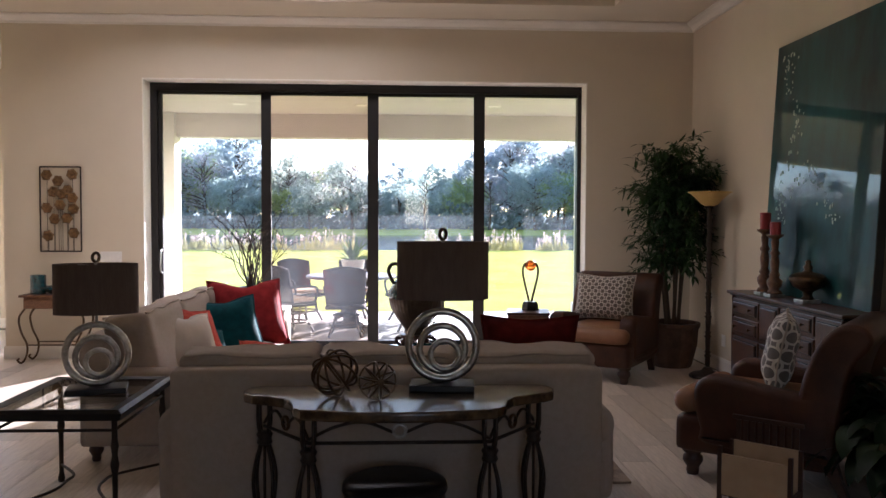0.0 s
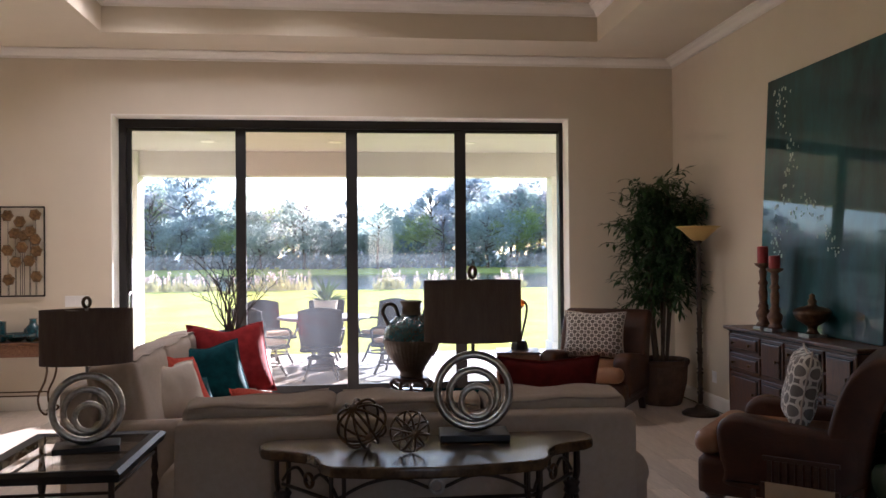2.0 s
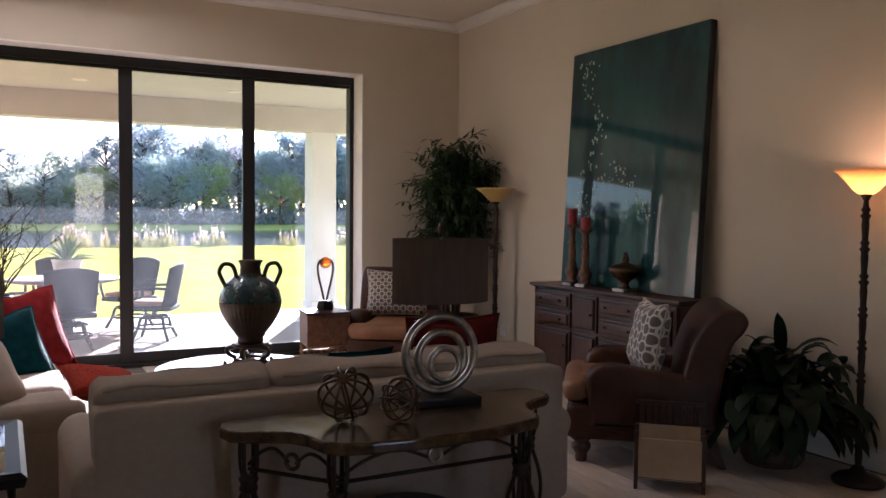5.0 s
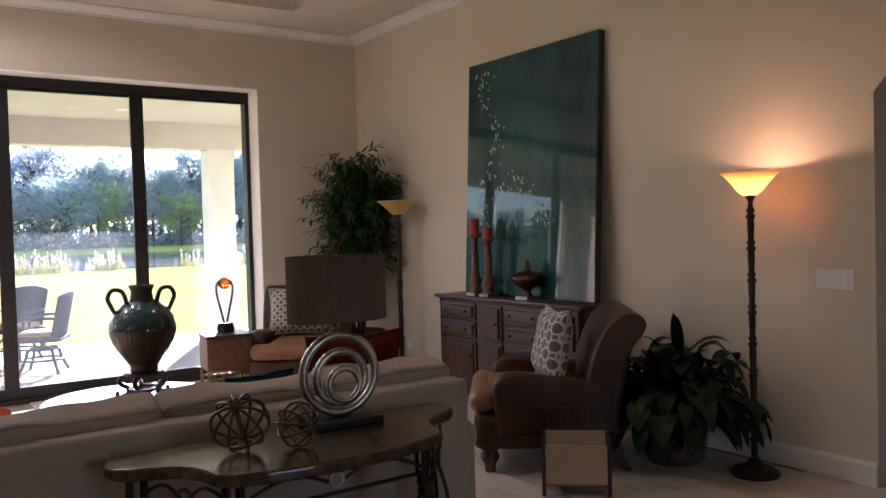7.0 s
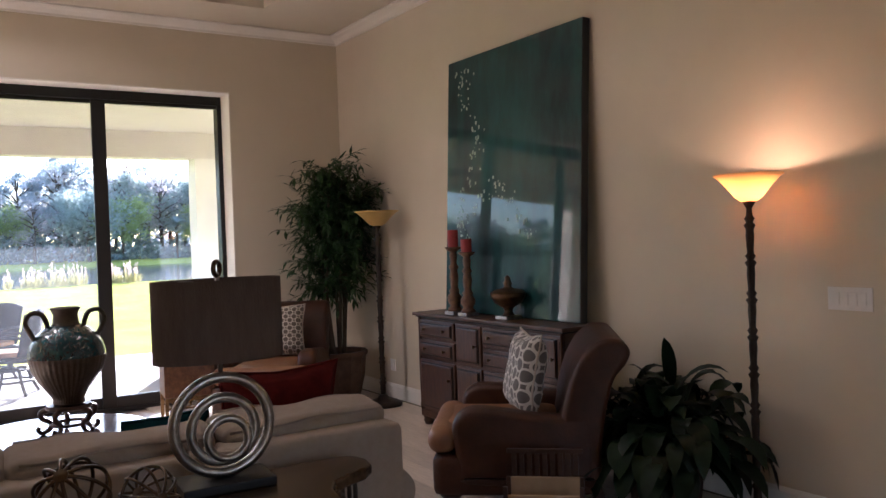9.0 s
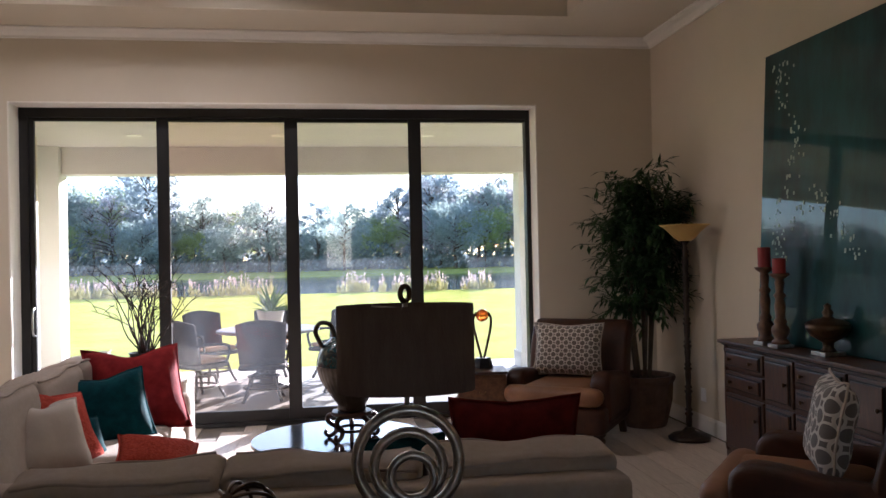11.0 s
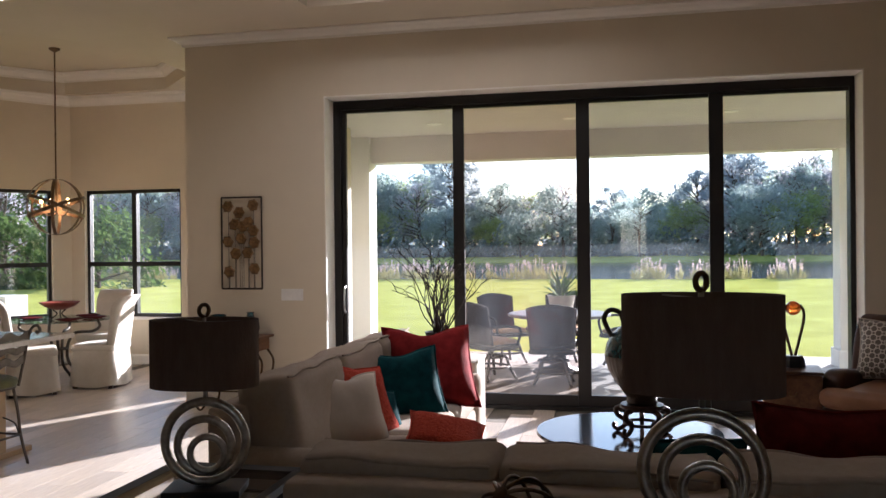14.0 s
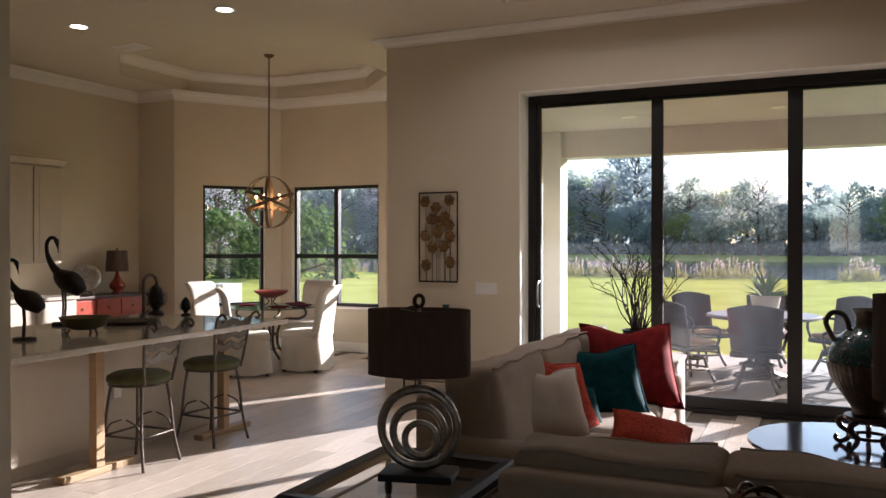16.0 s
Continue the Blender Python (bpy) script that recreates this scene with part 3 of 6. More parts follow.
M_FERN = mat("dark_leaf_green", (0.011, 0.026, 0.01), 0.5, color2=(0.006, 0.015, 0.006), scale=9, island=0.3, spec=0.2)
M_BARK = mat("bark", (0.1, 0.07, 0.045), 0.9, color2=(0.05, 0.035, 0.025), scale=20, bump=0.6, bump_scale=50, stretch=(1, 1, 0.2))
M_POT = mat("brown_pot", (0.13, 0.07, 0.04), 0.6, color2=(0.07, 0.035, 0.02), scale=9, bump=0.3, bump_scale=70)
M_SOIL = mat("soil", (0.04, 0.03, 0.02), 1.0, scale=40, bump=1.0, bump_scale=60)
M_TGLAZE = mat("teal_glaze", (0.006, 0.068, 0.08), 0.2, color2=(0.003, 0.022, 0.032), scale=55, detail=2, coat=0.8, bump=0.5, bump_scale=70)
M_BGLAZE = mat("umber_glaze", (0.075, 0.055, 0.034), 0.42, 0.35, color2=(0.05, 0.034, 0.021), scale=30, coat=0.1, bump=0.2, bump_scale=90)
M_CANDLE = mat("red_wax", (0.33, 0.03, 0.03), 0.5, scale=12)
M_TURNED = mat("turned_wood", (0.17, 0.08, 0.034), 0.4, color2=(0.08, 0.03, 0.015), scale=20, rough2=0.6)
M_PLATE = mat("white_plastic", (0.85, 0.83, 0.8), 0.35, scale=5)
M_OAK = mat("pale_oak", (0.4, 0.28, 0.16), 0.5, color2=(0.38, 0.24, 0.12), scale=5, stretch=(1, 1, 8), bump=0.1, bump_scale=50)
M_CREAM = mat("cream_slipcover", (0.6, 0.54, 0.46), 0.9, color2=(0.54, 0.48, 0.4), scale=6, bump=0.3, bump_scale=260, sheen=0.2)
M_RUG = mat("rug_pile", (0.34, 0.25, 0.17), 1.0, color2=(0.12, 0.075, 0.055), scale=7, detail=6, bump=0.8, bump_scale=240)
M_AMBER_SHADE = mat("amber_glass_shade", (0.62, 0.43, 0.15), 0.4, scale=9, color2=(0.55, 0.37, 0.12), spec=0.3)


def turned_foot(parent, x, y, h=0.12, r=0.045, mt=None):
    bm = lathe(mesh(), [(0, 0), (r * 0.55, 0), (r * 0.62, h * 0.12), (r * 0.6, h * 0.3), (r, h * 0.55), (r * 0.95, h * 0.72), (r * 0.7, h * 0.82), (r * 1.05, h * 0.92), (r * 1.05, h), (0, h)], 16, (x, y, 0))
    return part("foot", bm, mt or M_DWOOD, parent, smooth=True)


def sofa(name, label, m, width, cushions, depth=0.9, back_w=None, cushion_w=None, cushion_d=0.22, cushion_h=0.44):
    """Faces +y locally, back at y=0."""
    s = thing(name, label, "sofa", m)
    hw, aw = width / 2, 0.2
    part("frame", soft(mesh(), (width - 0.1, depth - 0.06, 0.24), (0, depth / 2, 0.23), 14, 8), M_LINEN, s, smooth=True)
    bm = soft(mesh(), (back_w or width - 0.08, 0.2, 0.7), (0, 0.11, 0.45), 16, 12)
    part("backrest", bm, M_LINEN, s, smooth=True)
    for sx in (-1, 1):
        bm = soft(mesh(), (aw - 0.02, depth - 0.06, 0.44), (sx * (hw - aw / 2), depth / 2 + 0.02, 0.33), 10, 8)
        arm = part("arm", bm, M_LINEN, s, smooth=True)
        bm = mesh()
        rings = [(0.04, 0.05), (0.05, 0.085), (0.1, 0.098), (depth - 0.12, 0.1), (depth - 0.03, 0.095), (depth - 0.005, 0.07), (depth, 0.0)]
        lathe(bm, [(0, 0.039)] + [(r, z) for z, r in rings], 20)
        bmesh.ops.transform(bm, matrix=pose(sx * (hw - aw / 2 - 0.005), 0.0, 0.5, -90), verts=bm.verts)
        part("arm_roll", bm, M_LINEN, arm, smooth=True)
    inner = width - 2 * aw
    cw = inner / cushions
    for i in range(cushions):
        x = -inner / 2 + cw * (i + 0.5)
        part("seat_cushion", soft(mesh(), (cw - 0.01, depth - 0.26, 0.17), (x, depth / 2 + 0.11, 0.41), 7, 9, 0.01, seed=i), M_LINEN, s, smooth=True)
        w = cushion_w or cw * 1.06 - 0.01
        tilt = pose((i - (cushions - 1) / 2) * (w + 0.01), 0.16 + cushion_d / 2, 0.43 + cushion_h / 2, 10)
        back = part("back_cushion", soft(mesh(), (w + 0.012, cushion_d, cushion_h), (0, 0, 0), 13, 18, 0.024, tilt, seed=i + 5.0), M_LINEN, s, smooth=True)
        for y in (-cushion_d / 2 + 0.016, cushion_d / 2 - 0.016):
            seam = [tilt @ Vector((-w / 2 + 0.03 + (w - 0.06) * k / 16, y, cushion_h / 2 - 0.012 + 0.024 * noise.noise(Vector(((-w / 2 + 0.03 + (w - 0.06) * k / 16) * 5 + i + 5.0, y * 5 + 2 * (i + 5.0), cushion_h * 2.5))))) for k in range(17)]
            part("piping", tube(mesh(), seam, 0.0075, 6), M_LINEN, back, smooth=True)
    for sx in (-1, 1):
        for y in (0.09, depth - 0.1):
            turned_foot(s, sx * (hw - 0.13), y)
    return s


sofa("sofa", "pale linen sofa with rolled arms, back to the console", pose(-3.285, -5.045, 0), 2.3, 3, 0.95, 2.13, 0.695)
sofa("sofa", "pale linen sofa facing the round coffee table", pose(-5.24, -2.62, 0, 0, 0, -90), 2.65, 3, 0.96, None, 0.8, 0.3, 0.5)


def pillow(label, mt, m, w, h, d=0.16, dent=0.0, seed=0.0):
    p = tagged(part("throw_pillow", pillow_mesh(mesh(), w, h, d, dent=dent, seed=seed), mt, smooth=True), label, "pillow", "throw pillows")
    p.matrix_basis = m
    part("piping", tube(mesh(), pillow_edge(w, h, dent, seed), 0.006, 6, True), mt, p, smooth=True)
    return p


pillow("large red velvet throw pillow propped on a sofa", M_RED, pose(-4.47, -2.14, 0.46, -33, 0, 25), 0.64, 0.64, 0.2, 0.06)
pillow("teal velvet throw pillow in front of a red one", M_TEAL, pose(-4.57, -2.47, 0.44, -28, -5, 26), 0.53, 0.5, 0.17, 0.03, seed=3)
pillow("cream linen throw pillow leaning on the sofa back", M_CUSHION, pose(-4.67, -3.3, 0.45, -33, 9, 54), 0.57, 0.5, 0.18, 0.06, seed=5)
pillow("coral chenille throw pillow behind a cream one", M_CORAL, pose(-4.63, -3.06, 0.46, -33, 12, 64), 0.52, 0.5, 0.14, 0.02, seed=7)
pillow("coral chenille throw pillow lying on the seat", M_CORAL, pose(-4.12, -3.52, 0.52, -76, 12, 12), 0.42, 0.4, 0.13, seed=8)
pillow("small teal pillow with a silver edge", M_TEAL, pose(-4.62, -2.88, 0.44, -33, 8, 50), 0.3, 0.3, 0.12, seed=9)
pillow("maroon velvet lumbar pillow on the sofa", M_DRED, pose(-2.49, -4.33, 0.52, 8, 0, -3), 0.56, 0.47, 0.18, 0.01, seed=11)
pillow("teal pillow tucked against the sofa arm", M_TEAL, pose(-2.98, -4.1, 0.49, 22, 0, 10), 0.4, 0.34, 0.14, seed=12)


def slab(bm, prof, x0, x1, bevel):
    """A side profile in the yz plane carried across from x0 to x1, with rounded rims."""
    lo, hi = [bm.verts.new((x0, y, z)) for y, z in prof], [bm.verts.new((x1, y, z)) for y, z in prof]
    n = len(prof)
    for i in range(n):
        bm.faces.new((lo[i], lo[(i + 1) % n], hi[(i + 1) % n], hi[i]))
    bm.faces.new(lo[::-1])
    bm.faces.new(hi)
    bmesh.ops.recalc_face_normals(bm, faces=bm.faces)
    rim = [e for e in bm.edges if abs(e.verts[0].co.x - e.verts[1].co.x) < 1e-6]
    bmesh.ops.bevel(bm, geom=rim, offset=bevel, segments=4, affect="EDGES", profile=0.5)
    return bm


def smooth_loop(pts, k=4):
    """A closed outline rounded through its control points."""
    out, n = [], len(pts)
    for i in range(n):
        p0, p1, p2, p3 = (Vector(pts[(i + j - 1) % n]) for j in range(4))
        for j in range(k):
            t = j / k
            out.append(tuple(0.5 * (2 * p1 + (p2 - p0) * t + (2 * p0 - 5 * p1 + 4 * p2 - p3) * t * t + (3 * p1 - p0 - 3 * p2 + p3) * t ** 3)))
    return out


def armchair(label, m, ring, pm, pw=0.46, ph=None):
    """Faces -y locally, centred."""
    c = thing("armchair", label, "armchair", m, "leather armchairs")
    part("seat_base", soft(mesh(), (0.8, 0.84, 0.22), (0, -0.03, 0.25), 16, 8), M_LEATHER, c, smooth=True)
    cush = part("seat_cushion", soft(mesh(), (0.54, 0.66, 0.15), (0, -0.1, 0.43), 6, 9, 0.01), M_TAN, c, "worn tan leather cushion", smooth=True)
    part("cushion_front", soft(mesh(), (0.78, 0.16, 0.15), (0, -0.4, 0.43), 6, 9, 0.008), M_TAN, cush, smooth=True)
    side = smooth_loop([(-0.31, 0.3), (-0.34, 0.46), (-0.33, 0.55), (-0.26, 0.605), (-0.14, 0.605), (0.05, 0.575), (0.22, 0.56), (0.36, 0.55), (0.38, 0.3), (0.34, 0.2), (-0.26, 0.2)])
    for sx in (-1, 1):
        part("arm", slab(mesh(), side, sx * 0.34 - 0.075, sx * 0.34 + 0.075, 0.045), M_LEATHER, c, smooth=True)
    lean = smooth_loop([(0.2, 0.4), (0.22, 0.58), (0.27, 0.76), (0.34, 0.89), (0.43, 0.955), (0.52, 0.95), (0.565, 0.89), (0.54, 0.82), (0.48, 0.74), (0.435, 0.56), (0.41, 0.36), (0.4, 0.2), (0.3, 0.2)])
    part("backrest", slab(mesh(), lean, -0.41, 0.41, 0.035), M_LEATHER, c, smooth=True)
    for x in (-0.33, 0.33):
        turned_foot(c, x, -0.36, 0.15, 0.058)
        bm = slab(mesh(), [(0.32, 0.21), (0.4, 0.21), (0.43, 0.1), (0.47, 0.002), (0.43, 0.002), (0.37, 0.1)], x - 0.028, x + 0.028, 0.006)
        part("back_leg", bm, M_DWOOD, c)
    p = tagged(part("throw_pillow", pillow_mesh(mesh(), pw, ph or pw, 0.17, dent=0.01, seed=ord(label[0])), ring, smooth=True), "taupe throw pillow with a pale ring lattice", "pillow", "throw pillows")
    p.matrix_basis = m @ pm
    part("piping", tube(mesh(), pillow_edge(pw, ph or pw, 0.01, ord(label[0])), 0.006, 6, True), M_CUSHION, p, "pale corded edge", smooth=True)
    return c


armchair("brown leather armchair by the slider with a patterned pillow", pose(-1.24, -1.04, 0, 0, 0, -34) @ Matrix.Diagonal((1.06, 1.06, 1.03, 1)), M_RING, pose(-0.03, 0.07, 0.515, -14, 0, 4), 0.58, 0.45)
armchair("brown leather armchair with rolled arms beside the buffet", pose(-0.95, -4.17, 0, 0, 0, -129) @ Matrix.Diagonal((1.05, 1.05, 1.02, 1)), M_RING_BIG, pose(0.05, 0.0, 0.51, -10, 0, 14), 0.46)

# rug and coffee table
rug = tagged(part("rug", bx(mesh(), -4.2, -1.89, -4.39, -1.75, 0.002, 0.016, bevel=0.004), M_RUG), "patterned brown and beige wool rug on the floor", "rug")
ct = thing("coffee_table", "round glossy espresso coffee table holding an urn", "coffee table", pose(-3.2, -2.53, 0.016))
part("tabletop", lathe(mesh(), [(0, 0.395), (0.5, 0.395), (0.535, 0.402), (0.55, 0.418), (0.545, 0.434), (0, 0.436)], 64), M_TABLETOP, ct, smooth=False)
part("apron", lathe(mesh(), [(0, 0.31), (0.46, 0.31), (0.47, 0.394), (0, 0.394)], 48), M_DWOOD, ct)
for a in range(4):
    x, y = 0.4 * math.cos(a * math.pi / 2 + 0.78), 0.4 * math.sin(a * math.pi / 2 + 0.78)
    part("leg", lathe(mesh(), [(0, 0), (0.022, 0), (0.03, 0.05), (0.022, 0.1), (0.036, 0.2), (0.03, 0.26), (0.04, 0.31), (0, 0.31)], 14, (x, y, 0)), M_DWOOD, ct, smooth=True)
VX, VY, VZ = -3.12, -2.6, 0.452
st = thing("vase_stand", "dark carved wooden stand with scrolled feet", "stand", pose(VX, VY, VZ))
part("top_ring", lathe(mesh(), [(0, 0.145), (0.115, 0.145), (0.13, 0.155), (0.125, 0.175), (0, 0.178)], 28), M_DWOOD, st, smooth=False)
part("lower_ring", tube(mesh(), arc((0, 0, 0.06), 0.1, 0, 345, 23, v=(0, 1, 0)), 0.01, 8, True), M_DWOOD, st, smooth=True)
for a in range(5):
    q = 2 * math.pi * a / 5 + 0.3
    bm = mesh()
    prof = curve_pts([(0.1, 0, 0.15), (0.155, 0, 0.135), (0.15, 0, 0.1), (0.105, 0, 0.07), (0.11, 0, 0.035), (0.15, 0, 0.012), (0.175, 0, 0.03), (0.165, 0, 0.048)], 28)
    tube(bm, prof, [0.018 - 0.006 * i / len(prof) for i in range(len(prof))], 8)
    bmesh.ops.transform(bm, matrix=Matrix.Rotation(q, 4, "Z"), verts=bm.verts)
    part("foot", bm, M_DWOOD, st, smooth=True)
vase = thing("urn", "large two-handled urn glazed teal over ribbed umber", "vase", pose(VX, VY, VZ + 0.178))
part("lower_body", lathe(mesh(), [(0, 0), (0.085, 0), (0.09, 0.012), (0.085, 0.03), (0.11, 0.07), (0.16, 0.14), (0.195, 0.2), (0.212, 0.262), (0.214, 0.285)], 200, ribs=40, rib=0.006), M_BGLAZE, vase, "ribbed umber lower half", smooth=True)
part("shoulder", lathe(mesh(), [(0.214, 0.285), (0.213, 0.31), (0.2, 0.36), (0.165, 0.415), (0.12, 0.455), (0.085, 0.47)], 40), M_TGLAZE, vase, "glossy teal glazed shoulder", smooth=True)
part("neck", lathe(mesh(), [(0.088, 0.466), (0.074, 0.48), (0.068, 0.53), (0.078, 0.558), (0.086, 0.566), (0.082, 0.574), (0.068, 0.565), (0.06, 0.5), (0, 0.49)], 32), M_BGLAZE, vase, smooth=True)
for sx in (-1, 1):
    bm = tube(mesh(), curve_pts([(sx * 0.17, 0, 0.39), (sx * 0.2, 0, 0.45), (sx * 0.215, 0, 0.5), (sx * 0.185, 0, 0.548), (sx * 0.13, 0, 0.54), (sx * 0.105, 0, 0.49), (sx * 0.1, 0, 0.455)], 28), 0.015, 10)
    part("handle", bm, M_BGLAZE, vase, smooth=True)


# console behind the sofa
con = thing("console_table", "stone-topped wrought-iron console behind the sofa", "console table", pose(-3.228, -5.125, 0))
half = [(0.0, -0.02), (0.64, -0.02), (0.7, -0.05), (0.72, -0.12), (0.705, -0.19), (0.66, -0.235), (0.58, -0.265), (0.51, -0.31), (0.47, -0.38), (0.45, -0.48), (0.41, -0.53), (0.3, -0.56), (0.15, -0.585), (0.0, -0.592)]
outline = half + [(-x, y) for x, y in half[-2:0:-1]]
bm = prism(mesh(), outline[::-1], 0.7, 0.745)
bmesh.ops.recalc_face_normals(bm, faces=bm.faces)
es = [e for e in bm.edges if abs(e.verts[0].co.z - e.verts[1].co.z) < 1e-6]
bmesh.ops.bevel(bm, geom=es, offset=0.012, segments=3, affect="EDGES", profile=0.5)
part("stone_top", bm, M_STONE, con, "polished brown marbled stone top")


def iron_leg(x, y):
    leg = new("leg")
    leg.parent = con
    leg.matrix_basis = pose(x, y, 0)
    for a in range(4):
        q = a * math.pi / 2 + 0.78
        u = Vector((math.cos(q), math.sin(q), 0))
        pts = curve_pts([u * r + Vector((0, 0, z)) for r, z in ((0.034, 0.7), (0.034, 0.6), (0.02, 0.52), (0.05, 0.42), (0.062, 0.33), (0.045, 0.2), (0.015, 0.1), (0.03, 0.02), (0.05, 0.006))], 40)
        part("bar", tube(mesh(), pts, 0.0085, 7), M_IRON, leg, smooth=True)
    part("collar", lathe(mesh(), [(0, 0.5), (0.03, 0.5), (0.036, 0.512), (0.03, 0.53), (0.038, 0.548), (0.03, 0.56), (0, 0.562)], 16), M_IRON, leg, smooth=True)
    part("centre_post", tube(mesh(), [(0, 0, 0.1), (0, 0, 0.52)], 0.007, 7), M_IRON, leg, smooth=True)
    return leg


legs = [(-0.62, -0.15), (-0.385, -0.45), (0.385, -0.45), (0.62, -0.15)]
for x, y in legs:
    iron_leg(x, y)
for (xa, ya), (xb, yb) in zip(legs, legs[1:]):
    a, b = Vector((xa, ya, 0)), Vector((xb, yb, 0))
    part("apron_bar", tube(mesh(), [a + Vector((0, 0, 0.585)), b + Vector((0, 0, 0.585))], 0.008, 7), M_IRON, con, smooth=True)
    mid = (a + b) / 2
    for p, q in ((a, mid), (b, mid)):
        dv = q - p
        pts = curve_pts([p + Vector((0, 0, 0.6)), p + dv * 0.3 + Vector((0, 0, 0.655)), p + dv * 0.62 + Vector((0, 0, 0.672)), p + dv * 0.92 + Vector((0, 0, 0.63))], 18)
        part("scroll", tube(mesh(), pts, 0.007, 7), M_IRON, con, smooth=True)
    dn = (b - a).normalized()
    part("ring", tube(mesh(), arc(mid + Vector((0, 0, 0.635)), 0.027, 0, 345, 23, u=dn), 0.008, 8, True), M_SILVER if ya == yb else M_BRONZE, con, smooth=True)


def ring_lamp(label, m, base_w=0.3, base_d=0.19):
    """Table lamp with three nested rings and an oval drum shade; base at z=0, rings in the xz plane."""
    l = thing("table_lamp", label, "table lamp", m, "ring table lamps")
    part("base_plate", bx(mesh(), -base_w / 2, base_w / 2, -base_d / 2, base_d / 2, 0, 0.03, bevel=0.006), M_BLACK, l)
    for r, cz, cy, w in ((0.157, 0.173, 0, 0.018), (0.105, 0.13, -0.012, 0.016), (0.066, 0.1, -0.02, 0.014)):
        cx = 0.012 if r < 0.1 else 0.0
        part("ring", tube(mesh(), arc((cx, cy, 0.03 + (cz if r > 0.15 else cz + 0.03)), r, 0, 355, 71), w, 12, True), M_SILVER, l, "aged silver ring", smooth=True)
    part("stem", tube(mesh(), [(0, 0, 0.36), (0, 0, 0.705)], 0.008, 8), M_SILVER, l, smooth=True)
    bm = mesh()
    prof = [(0.212, 0.42), (0.212, 0.684), (0.208, 0.684), (0.208, 0.42), (0.212, 0.42)]
    lathe(bm, prof, 48, sy=0.58)
    shade = part("shade", bm, M_SHADE, l, "oval taupe fabric drum shade", smooth=False)
    shade.data.shade_smooth()
    bm = mesh()
    for a in (0, 120, 240):
        tube(bm, [(0, 0, 0.672), (0.207 * math.cos(radians(a)), 0.207 * 0.58 * math.sin(radians(a)), 0.676)], 0.003, 5)
    part("spider", bm, M_SILVER, shade)
    part("finial", tube(mesh(), arc((0, 0, 0.718), 0.023, 0, 340, 23, u=(0.64, 0.77, 0)), 0.0085, 8, True), M_BRONZE, l, smooth=True)
    return l


ring_lamp("silver nested-ring lamp with taupe shade on the console", pose(-3.032, -5.245, 0.746, 0, 0, -4))
ring_lamp("silver nested-ring lamp with taupe shade on the glass table", pose(-4.845, -4.61, 0.607, 0, 0, 14))


def wire_sphere(label, at, r, tilt):
    s = thing("wire_sphere", label, "ornament", Matrix.Translation(at) @ Euler([radians(t) for t in tilt]).to_matrix().to_4x4(), "wire spheres")
    for k in range(5):
        u = (math.cos(math.pi * k / 5), math.sin(math.pi * k / 5), 0)
        part("hoop", tube(mesh(), arc((0, 0, 0), r, 0, 350, 35, u=u), r * 0.055, 7, True), M_BRONZE, s, smooth=True)
    part("equator", tube(mesh(), arc((0, 0, 0), r, 0, 350, 35, v=(0, 1, 0)), r * 0.055, 7, True), M_BRONZE, s, smooth=True)
    for sz in (-1, 1):
        part("boss", lathe(mesh(), [(0, -0.004), (r * 0.2, -0.004), (r * 0.2, 0.006), (0, 0.01)], 12, (0, 0, sz * r)), M_BRONZE, s)
    return s


wire_sphere("large bronze wire sphere on the stone console", (-3.516, -5.4, 0.853), 0.102, (38, -26, 0))
wire_sphere("small bronze wire sphere on the stone console", (-3.325, -5.475, 0.831), 0.08, (84, 12, 10))

# drum stool under the console
ds = thing("drum_stool", "dark leather drum stool under the console", "stool", pose(-3.25, -5.4, 0))
part("drum", lathe(mesh(), [(0, 0.004), (0.2, 0.004), (0.21, 0.02), (0.235, 0.12), (0.24, 0.2), (0.225, 0.3), (0.215, 0.315), (0, 0.315)], 36), M_BRONZE, ds, smooth=False)
part("cushion", lathe(mesh(), [(0, 0.316), (0.215, 0.317), (0.237, 0.332), (0.232, 0.358), (0.2, 0.374), (0, 0.38)], 36), M_BLACK, ds, smooth=True)

# glass-topped end table
et = thing("end_table", "dark-framed iron end table with a glass top", "end table", pose(-4.91, -4.61, 0))
ex, ey = 0.33, 0.43
part("top_frame", sweep(mesh(), [(-ex, -ey), (ex, -ey), (ex, ey), (-ex, ey)], [(0, 0.555), (0.06, 0.56), (0.06, 0.6), (0.01, 0.607), (-0.01, 0.59)], closed=True), M_BLACK, et)
gp = part("glass_top", bx(mesh(), -ex + 0.055, ex - 0.055, -ey + 0.055, ey - 0.055, 0.592, 0.599), M_GLASS_BAY, et)
gp.visible_shadow = False
for sx in (-1, 1):
    for sy in (-1, 1):
        bm = lathe(mesh(), [(0, 0), (0.016, 0), (0.02, 0.02), (0.012, 0.06), (0.014, 0.28), (0.022, 0.33), (0.013, 0.38), (0.02, 0.42), (0.014, 0.46), (0.014, 0.556), (0, 0.556)], 12, (sx * (ex - 0.04), sy * (ey - 0.04), 0))
        part("leg", bm, M_IRON, et, smooth=True)
for a, b in (((-1, -1), (1, -1)), ((1, -1), (1, 1)), ((1, 1), (-1, 1)), ((-1, 1), (-1, -1))):
    pa, pb = (Vector((s[0] * (ex - 0.04), s[1] * (ey - 0.04), 0.5)) for s in (a, b))
    part("rail", tube(mesh(), [pa, pb], 0.008, 7), M_IRON, et, smooth=True)
